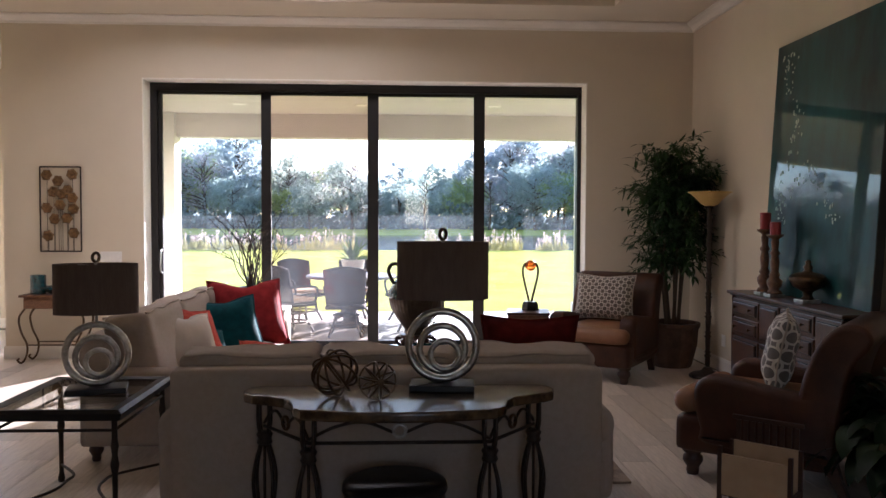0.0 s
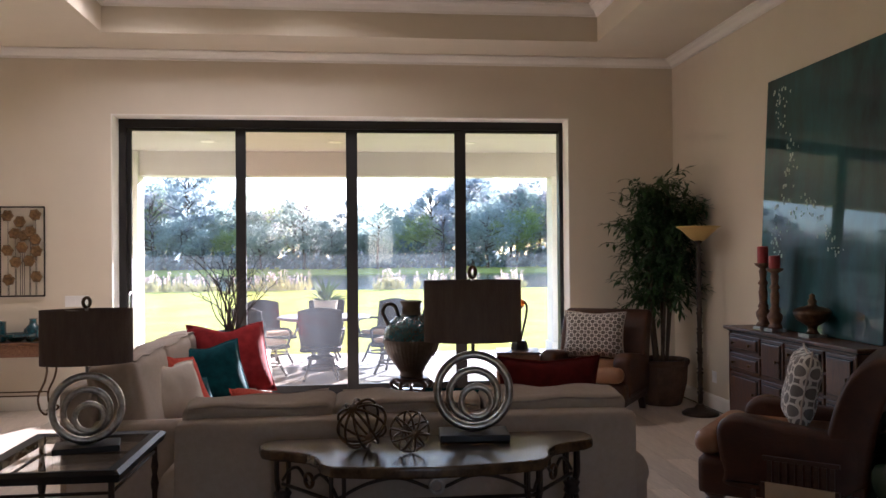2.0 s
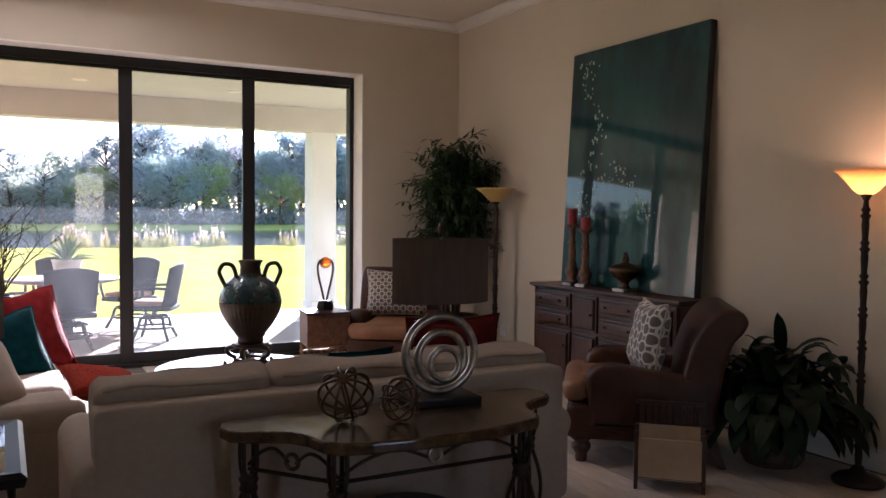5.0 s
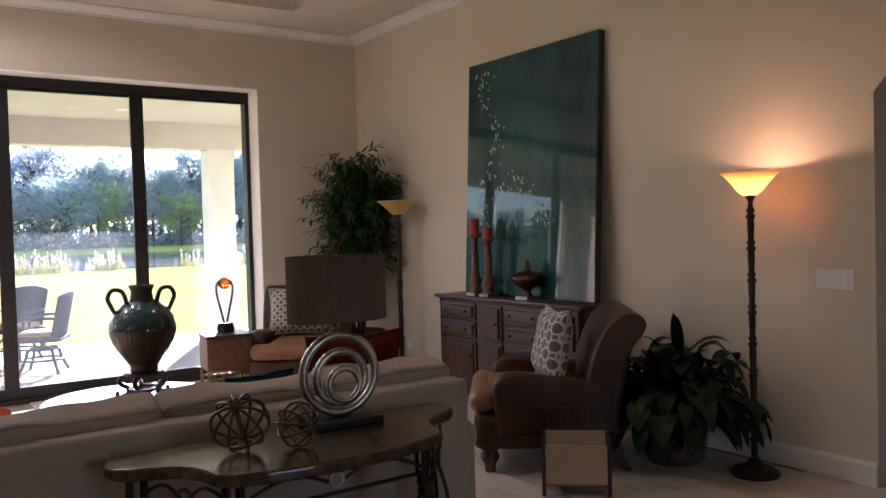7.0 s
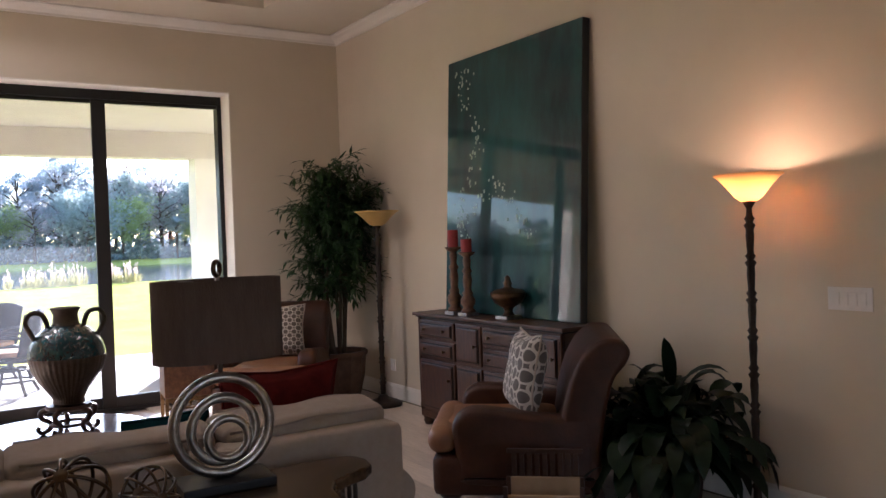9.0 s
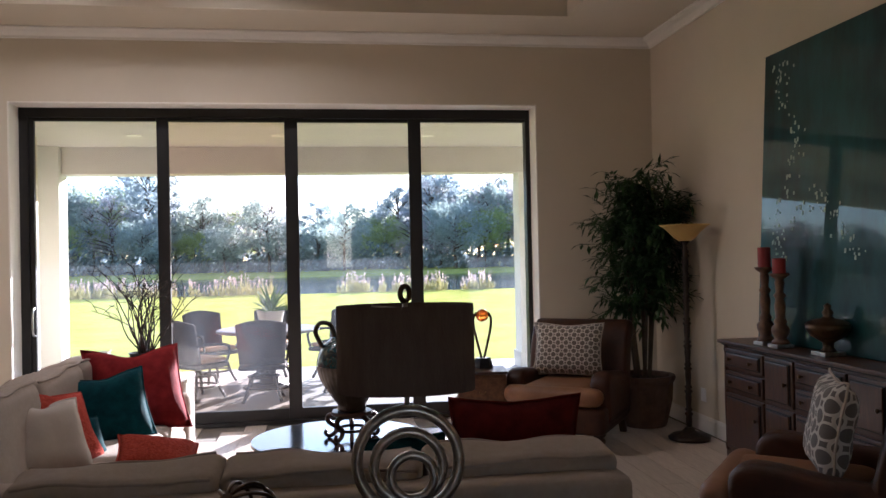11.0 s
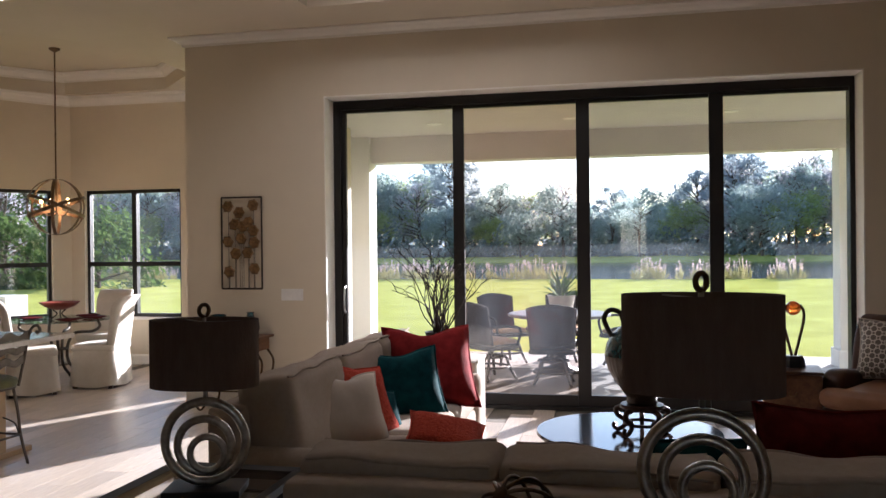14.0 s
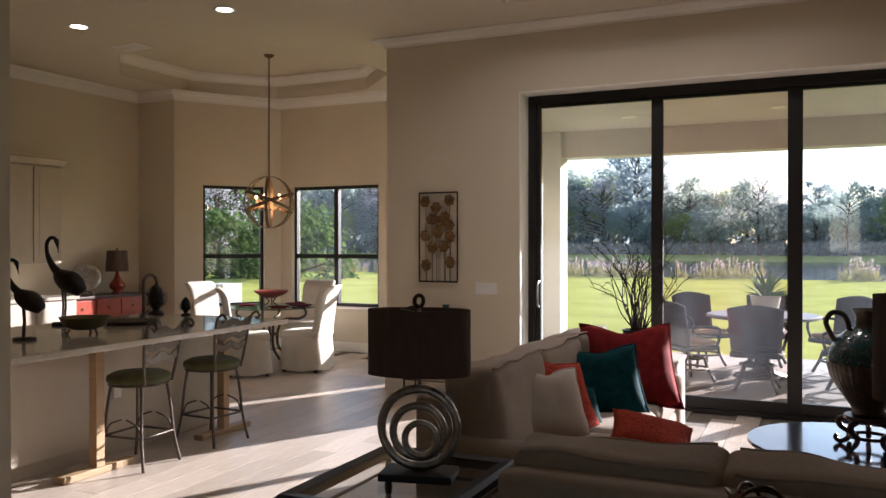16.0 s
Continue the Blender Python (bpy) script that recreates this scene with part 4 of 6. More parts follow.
for sx in (-1, 1):
    pts = curve_pts([(sx * (ex - 0.04), -(ey - 0.04), 0.1), (sx * 0.12, -0.14, 0.12), (sx * 0.1, 0.0, 0.13), (sx * 0.12, 0.14, 0.12), (sx * (ex - 0.04), ey - 0.04, 0.1)], 32)
    part("stretcher", tube(mesh(), pts, 0.008, 7), M_IRON, et, smooth=True)

# buffet with painting and ornaments
BX, BY0, BY1 = -0.4, -3.95, -2.1
bf = thing("buffet", "cherry-stained wooden buffet with drawers and doors", "buffet", pose(0, 0, 0))
bm = mesh()
bx(bm, BX + 0.03, -0.025, BY0 + 0.03, BY1 - 0.03, 0.1, 0.89)
bx(bm, BX + 0.02, -0.022, BY0 + 0.02, BY1 - 0.02, 0.07, 0.13, bevel=0.008)
part("body", bm, M_BUFFET, bf)
part("top", bx(mesh(), BX - 0.02, -0.02, BY0 - 0.01, BY1 + 0.01, 0.903, 0.93, bevel=0.008, seg=3), M_BUFFET, bf)
part("cornice", bx(mesh(), BX + 0.002, -0.021, BY0 + 0.012, BY1 - 0.012, 0.8905, 0.9025, bevel=0.004), M_BLACK, bf, "dark moulding under the top")
for y in (BY0 + 0.047, BY1 - 0.047):
    part("corner_post", lathe(mesh(), [(0, 0.131), (0.012, 0.131), (0.017, 0.16), (0.012, 0.2), (0.016, 0.5), (0.012, 0.83), (0.017, 0.86), (0.012, 0.889), (0, 0.889)], 12, (BX + 0.02, y, 0)), M_BUFFET, bf, smooth=True)
for y in (BY0 + 0.06, BY1 - 0.06):
    for x in (BX + 0.07, -0.07):
        turned = lathe(mesh(), [(0, 0), (0.03, 0), (0.045, 0.03), (0.04, 0.055), (0.05, 0.07), (0, 0.07)], 14, (x, y, 0))
        part("foot", turned, M_DWOOD, bf, smooth=True)


def front(kind, ya, yb, za, zb, knobs):
    bm = mesh()
    bx(bm, BX + 0.008, BX + 0.029, ya, yb, za, zb, bevel=0.006)
    f = part(kind, bm, M_BUFFET, bf)
    part("moulding", bx(mesh(), BX + 0.002, BX + 0.0075, ya + 0.022, yb - 0.022, za + 0.02, zb - 0.02, bevel=0.002), M_BLACK, f, "dark glazed groove")
    part("raised_panel", bx(mesh(), BX - 0.008, BX + 0.0015, ya + 0.03, yb - 0.03, za + 0.028, zb - 0.028, bevel=0.008), M_BUFFET, f)
    for ky, kz in knobs:
        k = lathe(mesh(), [(0, 0), (0.007, 0), (0.006, 0.012), (0.014, 0.018), (0.013, 0.026), (0, 0.03)], 12)
        bmesh.ops.transform(k, matrix=pose(BX - 0.008, ky, kz, 0, -90, 0), verts=k.verts)
        part("knob", k, M_BRONZE, f, smooth=True)


y = BY1 - 0.06
for kind, w in (("drawers", 0.5), ("door", 0.33), ("drawers", 0.5), ("door", 0.33)):
    if kind == "drawers":
        for za, zb in ((0.73, 0.87), (0.57, 0.71)):
            front("drawer", y - w, y, za, zb, [(y - w * 0.22, (za + zb) / 2), (y - w * 0.78, (za + zb) / 2)])
    else:
        front("door", y - w, y, 0.57, 0.87, [(y - w + 0.045, 0.72)])
    front("lower_door", y - w, y, 0.15, 0.55, [(y - w + 0.05, 0.42)])
    y -= w + 0.025

pm_ = mat("teal_abstract", (0.001, 0.018, 0.022), 0.5, color2=(0.008, 0.075, 0.075), scale=1.4, detail=9, coat=0.75, spec=0.2, stretch=(1, 2.2, 0.7))
pm_.node_tree.nodes["Principled BSDF"].inputs["Coat IOR"].default_value = 1.46
pm_.node_tree.nodes["Principled BSDF"].inputs["Coat Roughness"].default_value = 0.015
pnt = thing("painting", "large dark teal abstract painting under glass, leaning on the wall", "painting", Matrix.Translation((-0.146, -3.055, 0.931)) @ pose(0, 0, 0, 0, 3.1, 0))
part("canvas", bx(mesh(), -0.03, 0.03, -0.812, 0.812, 0, 2.05, bevel=0.004), mat("canvas_edge", (0.012, 0.016, 0.018), 0.6, scale=9), pnt)
bm = mesh()
bx(bm, -0.034, -0.031, -0.807, 0.807, 0.005, 2.045)
part("painted_face", bm, pm_, pnt, "dark teal paint behind reflecting glass")
random.seed(4)
bm = mesh()
for k in range(150):
    u = random.random()
    if k < 95:
        y0, z0 = 0.5 + 0.09 * math.sin(u * 9) + random.gauss(0, 0.05), 0.55 + 1.45 * u
    else:
        y0, z0 = 0.45 - 0.75 * u + random.gauss(0, 0.03), 0.75 + 0.22 * math.sin(u * 4) + random.gauss(0, 0.05)
    s = random.uniform(0.003, 0.009)
    bx(bm, -0.037, -0.0345, y0 - s, y0 + s, z0 - s, z0 + s * random.uniform(1, 3))
part("paint_fleck", bm, mat("pale_paint", (0.4, 0.5, 0.42), 0.4, scale=20), pnt)["kind"] = "stuff"


def candlestick(label, x, y, h, ch):
    c = thing("candlestick", label, "candlestick", pose(x, y, 0.931), "candlesticks")
    part("base", bx(mesh(), -0.06, 0.06, -0.06, 0.06, 0, 0.025, bevel=0.003), M_SILVER, c, "silvered square plinth")
    k = h / 0.5
    prof = [(0, 0.025), (0.05, 0.026), (0.042, 0.05), (0.03, 0.06), (0.046, 0.1), (0.048, 0.13), (0.028, 0.16), (0.036, 0.175), (0.024, 0.2), (0.03, 0.28), (0.022, 0.33), (0.034, 0.35), (0.02, 0.375), (0.026, 0.44), (0.02, 0.46), (0.05, 0.485), (0.055, 0.5), (0, 0.5)]
    part("stem", lathe(mesh(), [(r * 1.2, z if z < 0.03 else z * k) for r, z in prof], 20), M_TURNED, c, smooth=True)
    part("candle", lathe(mesh(), [(0, h), (0.042, h), (0.042, h + ch), (0.036, h + ch + 0.004), (0.006, h + ch - 0.01), (0, h + ch - 0.01)], 20), M_CANDLE, c, "red pillar candle", smooth=False)
    return c


candlestick("tall turned wooden candlestick with a red candle", -0.3, -2.56, 0.53, 0.13)
candlestick("turned wooden candlestick with a red candle", -0.305, -2.75, 0.49, 0.095)
urn = thing("lidded_bowl", "hammered bronze footed bowl with a finial lid", "bowl", pose(-0.27, -3.21, 0.931))
part("foot", bx(mesh(), -0.07, 0.07, -0.07, 0.07, 0, 0.025, bevel=0.003), M_SILVER, urn, "silvered square plinth")
part("bowl", lathe(mesh(), [(0, 0.025), (0.05, 0.026), (0.03, 0.05), (0.035, 0.08), (0.1, 0.12), (0.125, 0.16), (0.13, 0.19), (0, 0.195)], 28), M_BRONZE, urn, smooth=True)
part("lid", lathe(mesh(), [(0.125, 0.196), (0.09, 0.215), (0.04, 0.225), (0.025, 0.24), (0.034, 0.26), (0.018, 0.285), (0.024, 0.3), (0, 0.32)], 24), M_BRONZE, urn, smooth=True)

# floor lamps
M_LIT_SHADE = glow("lit_amber_glass", (1.0, 0.5, 0.18), 0.05)
nt_ = M_LIT_SHADE.node_tree
pb_, tl_, mx_ = nt_.nodes["Principled BSDF"], nt_.nodes.new("ShaderNodeBsdfTranslucent"), nt_.nodes.new("ShaderNodeMixShader")
pb_.inputs["Base Color"].default_value = (0.5, 0.3, 0.12, 1)
tl_.inputs[0].default_value, mx_.inputs[0].default_value = (0.95, 0.62, 0.3, 1), 0.6
nt_.links.new(pb_.outputs[0], mx_.inputs[1])
nt_.links.new(tl_.outputs[0], mx_.inputs[2])
nt_.links.new(mx_.outputs[0], nt_.nodes["Material Output"].inputs[0])


def floor_lamp(label, m, lit):
    f = thing("floor_lamp", label, "floor lamp", m, "torchiere floor lamps")
    part("base", lathe(mesh(), [(0, 0.002), (0.17, 0.002), (0.175, 0.02), (0.14, 0.045), (0.06, 0.065), (0.035, 0.1), (0, 0.1)], 32), M_IRON, f, smooth=True)
    prof, z = [(0, 0.1)], 0.1
    while z < 1.6:
        prof += [(0.022, z + 0.01), (0.026, z + 0.06), (0.023, z + 0.095), (0.036, z + 0.115), (0.02, z + 0.13), (0.032, z + 0.15), (0.02, z + 0.165)]
        z += 0.19
    prof += [(0.016, 1.63), (0.04, 1.665), (0, 1.67)]
    part("pole", lathe(mesh(), prof, 14), M_IRON, f, smooth=True)
    bm = lathe(mesh(), [(0.05, 1.668), (0.085, 1.69), (0.13, 1.74), (0.18, 1.785), (0.21, 1.8), (0.205, 1.806), (0.175, 1.79), (0.13, 1.748), (0.075, 1.7), (0.045, 1.676), (0.05, 1.668)], 40)
    part("shade", bm, M_LIT_SHADE if lit else M_AMBER_SHADE, f, "amber glass bowl shade, " + ("lit" if lit else "unlit"), smooth=True)
    return f


floor_lamp("unlit bronze torchiere lamp beside the ficus", pose(-0.26, -1.25, 0), False)
floor_lamp("lit bronze torchiere lamp against the beige wall", pose(-0.3, -5.28, 0) @ Matrix.Diagonal((0.82, 0.82, 1, 1)), True)
bulb = new("torchiere_bulb", bpy.data.lights.new("torchiere_bulb", "POINT"))
bulb.data.energy, bulb.data.color, bulb.data.shadow_soft_size = 1.1, (1.0, 0.6, 0.34), 0.02
bulb.location = (-0.3, -5.28, 1.762)


# plants
def leaf(bm, p, dv, up, w, l, fold=0.2):
    """A pointed leaf of four faces."""
    dv = dv.normalized()
    side = dv.cross(up)
    side = side.normalized() if side.length > 1e-4 else dv.orthogonal().normalized()
    n = side.cross(dv)
    base, mid, tip = p, p + dv * l * 0.5 - n * 0.0, p + dv * l - n * l * 0.18
    a, b = mid + side * w - n * w * fold, mid - side * w - n * w * fold
    v = [bm.verts.new(q) for q in (base, a, tip, b, mid + n * w * 0.1)]
    for q in ((0, 1, 4), (1, 2, 4), (2, 3, 4), (3, 0, 4)):
        bm.faces.new([v[i] for i in q])


random.seed(7)
fic = thing("ficus_tree", "tall leafy ficus in a faceted brown planter", "plant", pose(-0.4, -0.62, 0))
part("planter", lathe(mesh(), [(0, 0.002), (0.19, 0.002), (0.205, 0.03), (0.255, 0.24), (0.265, 0.4), (0.285, 0.43), (0.285, 0.465), (0.25, 0.465), (0.24, 0.42), (0, 0.42)], 12), M_POT, fic)
part("soil", lathe(mesh(), [(0, 0.432), (0.238, 0.424)], 12), M_SOIL, fic)
tips = []
bm = mesh()
for k in range(7):
    q = 2 * math.pi * k / 7
    p0 = Vector((0.06 * math.cos(q), 0.06 * math.sin(q), 0.42))
    reach = random.uniform(0.12, 0.3)
    top = Vector((reach * math.cos(q + 0.4), reach * math.sin(q + 0.4), random.uniform(1.75, 2.35)))
    pts = curve_pts([p0, p0 * 1.4 + Vector((random.uniform(-0.04, 0.04), 0.02, 0.5)), top * 0.5 + p0 * 0.4 + Vector((0, 0, 0.55)), top], 24)
    tube(bm, pts, [0.02 - 0.014 * i / len(pts) for i in range(len(pts))], 7)
    tips += pts[8:]
part("trunk", bm, M_BARK, fic, smooth=True)
bm = mesh()
for k in range(560):
    o = random.choice(tips)
    q, reach = random.uniform(0, 6.283), random.uniform(0.08, 0.46)
    dv = Vector((math.cos(q), math.sin(q), random.uniform(-0.5, 0.7))).normalized()
    e = o + dv * reach
    e.z = min(e.z, 2.52)
    e.x, e.y = min(e.x, 0.34), min(e.y, 0.52)
    tube(bm, [o, (o + e) / 2 + Vector((0, 0, 0.02)), e], 0.0025, 3)
    for j in range(11):
        s = o.lerp(e, 0.35 + 0.65 * j / 10)
        ld = (dv + Vector((random.gauss(0, 0.7), random.gauss(0, 0.7), random.gauss(-0.25, 0.5)))).normalized()
        leaf(bm, s, ld, Vector((0, 0, 1)), random.uniform(0.012, 0.02), random.uniform(0.085, 0.135))
part("crown", bm, M_LEAF, fic, "narrow dark green leaves")

pp = thing("potted_plant", "broad-leaved dark green plant in a round pot", "plant", pose(-0.42, -4.78, 0))
part("pot", lathe(mesh(), [(0, 0.002), (0.16, 0.002), (0.19, 0.05), (0.215, 0.3), (0.225, 0.32), (0.2, 0.32), (0.19, 0.27), (0, 0.27)], 24), M_BARK, pp, smooth=False)


def frond(bm, p, dv, l, w, droop):
    """A long pointed leaf that arches over, keeled along its middle."""
    flat = Vector((dv.x, dv.y, 0)).normalized()
    side = Vector((-flat.y, flat.x, 0))
    rows, q, d_ = [], p.copy(), dv.normalized()
    for k in range(7):
        t = k / 6
        ww = w * max(0.02, math.sin(math.pi * min(1, 0.12 + 0.88 * t)) ** 0.7)
        rows.append([bm.verts.new(q + side * ww + Vector((0, 0, 0.25 * ww))), bm.verts.new(q), bm.verts.new(q - side * ww + Vector((0, 0, 0.25 * ww)))])
        d_ = (d_ + Vector((0, 0, -droop * (0.4 + t)))).normalized()
        q = q + d_ * l / 6
        q.z, q.x = max(q.z, 0.03), min(q.x, 0.38)
    for a, b in zip(rows, rows[1:]):
        for k in (0, 1):
            bm.faces.new((a[k], a[k + 1], b[k + 1], b[k]))


bm = mesh()
random.seed(9)
for k in range(230):
    q, el = random.uniform(0, 6.283), random.uniform(0.1, 1.5)
    l = random.uniform(0.25, 0.5)
    dv = Vector((math.cos(q) * math.cos(el), math.sin(q) * math.cos(el), math.sin(el)))
    p0 = Vector((0.06 * math.cos(q), 0.06 * math.sin(q), 0.26))
    e = p0 + dv * l * random.uniform(0.45, 1.0)
    e.x = min(e.x, 0.28)
    if k % 3 == 0:
        part("stem", tube(mesh(), [p0, p0.lerp(e, 0.5) + Vector((0, 0, 0.03)), e], 0.0045, 5), M_FERN, pp)
    dj = Vector((dv.x + random.gauss(0, 0.25), dv.y + random.gauss(0, 0.25), dv.z * 0.5 + random.uniform(-0.1, 0.3)))
    frond(bm, e, dj, random.uniform(0.2, 0.32), random.uniform(0.042, 0.068), random.uniform(0.3, 0.7))
part("leaves", bm, M_FERN, pp, "glossy dark green arching leaves", smooth=True)

# slatted magazine holder beside the armchair
mh = thing("magazine_rack", "dark wooden rack with tan panels on the floor", "magazine rack", pose(-1.33, -4.83, 0, 0, 0, -43))
for y, z1 in ((-0.085, 0.29), (0.085, 0.33)):
    box("panel", mat("tan_parchment", (0.5, 0.36, 0.22), 0.6, color2=(0.44, 0.31, 0.18), scale=6, bump=0.1), mh, -0.17, 0.17, y - 0.008, y + 0.008, 0.07, z1, bevel=0.002)
for x in (-0.182, 0.182):
    for y in (-0.085, 0.085):
        box("post", M_DWOOD, mh, x - 0.011, x + 0.011, y - 0.012, y + 0.012, 0, 0.33, bevel=0.003)
    box("side_rail", M_DWOOD, mh, x - 0.009, x + 0.009, -0.072, 0.072, 0.09, 0.12)
for k in range(9):
    box("back_slat", M_DWOOD, mh, -0.166 + 0.0385 * k, -0.166 + 0.0385 * k + 0.024, 0.1, 0.112, 0.07, 0.44, bevel=0.002)
box("top_rail", M_DWOOD, mh, -0.19, 0.19, 0.097, 0.117, 0.441, 0.465, bevel=0.004)
box("bottom_board", M_DWOOD, mh, -0.17, 0.17, -0.076, 0.076, 0.06, 0.072)

# chest with the trophy
ch = thing("side_chest", "small brown chest on a gilt lattice base", "side table", pose(-1.98, -0.98, 0, 0, 0, -8))
part("box", bx(mesh(), -0.2, 0.2, -0.19, 0.19, 0.31, 0.6, bevel=0.008), M_TURNED, ch)
part("lid", bx(mesh(), -0.21, 0.21, -0.2, 0.2, 0.602, 0.625, bevel=0.006), M_DWOOD, ch)
part("drawer", bx(mesh(), -0.17, 0.17, -0.197, -0.191, 0.34, 0.57, bevel=0.002), M_TURNED, ch)
part("pull", tube(mesh(), arc((0, -0.203, 0.47), 0.025, 180, 360, 10), 0.004, 6), M_GOLD, ch, smooth=True)
for sy in (-0.18, 0.18):
    for k in range(6):
        part("lattice_ring", tube(mesh(), arc((-0.167 + 0.0667 * k, sy, 0.255), 0.03, 0, 345, 15), 0.005, 5, True), M_GOLD, ch)
    for z in (0.22, 0.3):
        part("rail", bx(mesh(), -0.2, 0.2, sy - 0.008, sy + 0.008, z - 0.008, z + 0.008), M_GOLD, ch)
for sx in (-0.185, 0.185):
    for sy in (-0.18, 0.18):
        part("leg", bx(mesh(), sx - 0.014, sx + 0.014, sy - 0.014, sy + 0.014, 0, 0.309, bevel=0.003), M_GOLD, ch)
tr = thing("ornament", "amber glass ball held in a looped bronze stand", "ornament", pose(-1.95, -0.92, 0.626))
part("base", lathe(mesh(), [(0, 0), (0.085, 0), (0.08, 0.05), (0.065, 0.085), (0, 0.085)], 6), M_BLACK, tr)
for sx in (-1, 1):
    part("arm", tube(mesh(), curve_pts([(sx * 0.012, 0, 0.085), (sx * 0.04, 0, 0.2), (sx * 0.072, 0, 0.34), (sx * 0.075, 0, 0.42), (sx * 0.05, 0, 0.47)], 24), 0.011, 8), M_BRONZE, tr, smooth=True)
bm = mesh()
bmesh.ops.create_icosphere(bm, subdivisions=3, radius=0.055, matrix=Matrix.Translation((0, 0, 0.445)))
part("glass_ball", bm, mat("amber_glass", (0.9, 0.25, 0.03), 0.05, trans=0.9, color2=(0.7, 0.12, 0.01), scale=18), tr, "orange amber glass ball", smooth=True)

# table with the twig pot at the slider
wt = thing("side_table", "pale side table holding a twig pot", "side table", pose(-4.66, -0.95, 0))
M_PALE_WOOD = mat("pale_wood", (0.55, 0.5, 0.44), 0.6, color2=(0.45, 0.4, 0.34), scale=6, stretch=(6, 1, 1), bump=0.1)
box("top", M_PALE_WOOD, wt, -0.3, 0.3, -0.28, 0.28, 0.62, 0.65, bevel=0.005)
for sx in (-1, 1):
    box("side", M_PALE_WOOD, wt, sx * 0.28 - 0.012, sx * 0.28 + 0.012, -0.26, 0.26, 0.002, 0.62)
box("back", M_PALE_WOOD, wt, -0.267, 0.267, 0.24, 0.26, 0.1, 0.619)
box("shelf", M_PALE_WOOD, wt, -0.267, 0.267, -0.25, 0.239, 0.3, 0.32)
# dark block stands in for the dark opening under the top
box("drawer", M_DWOOD, wt, -0.26, 0.26, -0.25, 0.2, 0.48, 0.6, bevel=0.004)
tw = thing("twig_pot", "curly dry twigs in a dark round pot", "plant", pose(-4.7, -0.95, 0.651))
part("pot", lathe(mesh(), [(0, 0), (0.07, 0), (0.1, 0.06), (0.115, 0.15), (0.12, 0.2), (0.13, 0.21), (0.115, 0.215), (0.105, 0.17), (0, 0.16)], 24), M_BLACK, tw, smooth=True)
random.seed(21)
M_TWIG = mat("dark_twig", (0.028, 0.018, 0.013), 0.8, scale=30, bump=0.3, bump_scale=90)
for k in range(30):
    bm = mesh()
    q = random.uniform(0, 6.283)
    p = Vector((0.03 * math.cos(q), 0.03 * math.sin(q), 0.16))
    out = Vector((math.cos(q), math.sin(q), 0))
    spread = random.uniform(0.08, 0.36)
    dv = (out * spread + Vector((0, 0, 1))).normalized()
    pts, l = [p.copy()], random.uniform(0.4, 0.88)
    for s in range(14):
        dv = (dv + Vector((random.gauss(0, 0.15), random.gauss(0, 0.15), random.gauss(0, 0.08)))).normalized()
        if s > 8:
            dv = (dv + out * 0.22 * spread + Vector((0, 0, -0.12 * spread))).normalized()
        p = p + dv * l / 14
        pts.append(p.copy())
        if s in (7, 9, 11, 12):
            e = p + (dv + Vector((random.gauss(0, 0.9), random.gauss(0, 0.9), 0.2))).normalized() * random.uniform(0.08, 0.2)
            tube(bm, [p, p.lerp(e, 0.5) + Vector((0.012, 0, 0.02)), e], 0.0026, 4)
    tube(bm, pts, [0.0065 - 0.0042 * i / 14 for i in range(15)], 5)
    part("twig", bm, M_TWIG, tw)

# wall table, vases, wall art, switches
wl = thing("wall_table", "scroll-legged iron wall table with a woven drawer", "wall table", pose(-6.9, -0.2, 0))
part("top", bx(mesh(), -0.32, 0.32, -0.17, 0.17, 0.7, 0.725, bevel=0.006), M_TURNED, wl)
part("basket_drawer", bx(mesh(), -0.28, 0.28, -0.15, 0.15, 0.58, 0.698, bevel=0.01), mat("woven_cane", (0.26, 0.13, 0.06), 0.7, color2=(0.12, 0.05, 0.025), scale=60, bump=1.0, bump_scale=70), wl, "woven brown cane drawer")
for sx in (-1, 1):
    for y in (-0.14, 0.12):
        pts = curve_pts([(sx * 0.27, y, 0.58), (sx * 0.33, y, 0.48), (sx * 0.31, y, 0.34), (sx * 0.25, y, 0.2), (sx * 0.26, y, 0.08), (sx * 0.31, y, 0.014), (sx * 0.35, y, 0.04), (sx * 0.33, y, 0.06)], 42)
        part("leg", tube(mesh(), pts, 0.011, 8), M_BRONZE, wl, smooth=True)
for y in (-0.14, 0.12):
    part("stretcher", tube(mesh(), [(-0.25, y, 0.2), (0.25, y, 0.2)], 0.007, 7), M_BRONZE, wl, smooth=True)
tagged(part("candle_jar", lathe(mesh(), [(0, 0), (0.075, 0), (0.078, 0.01), (0.078, 0.2), (0.07, 0.2), (0.07, 0.15), (0, 0.15)], 28), M_TGLAZE, smooth=False), "teal glass candle jar on the wall table", "jar").matrix_basis = pose(-7.08, -0.22, 0.726)
tagged(part("vase", lathe(mesh(), [(0, 0), (0.06, 0), (0.09, 0.06), (0.085, 0.12), (0.04, 0.17), (0.03, 0.21), (0.04, 0.225), (0.025, 0.22), (0, 0.2)], 24), M_TGLAZE, smooth=True), "small teal glass bottle vase on the wall table", "vase").matrix_basis = pose(-6.75, -0.2, 0.726)
tagged(part("bowl", lathe(mesh(), [(0, 0), (0.05, 0), (0.13, 0.05), (0.15, 0.08), (0.14, 0.08), (0.1, 0.04), (0, 0.02)], 28), M_TGLAZE, smooth=True), "shallow teal glass bowl on the wall table", "bowl").matrix_basis = pose(-6.91, -0.2, 0.726)
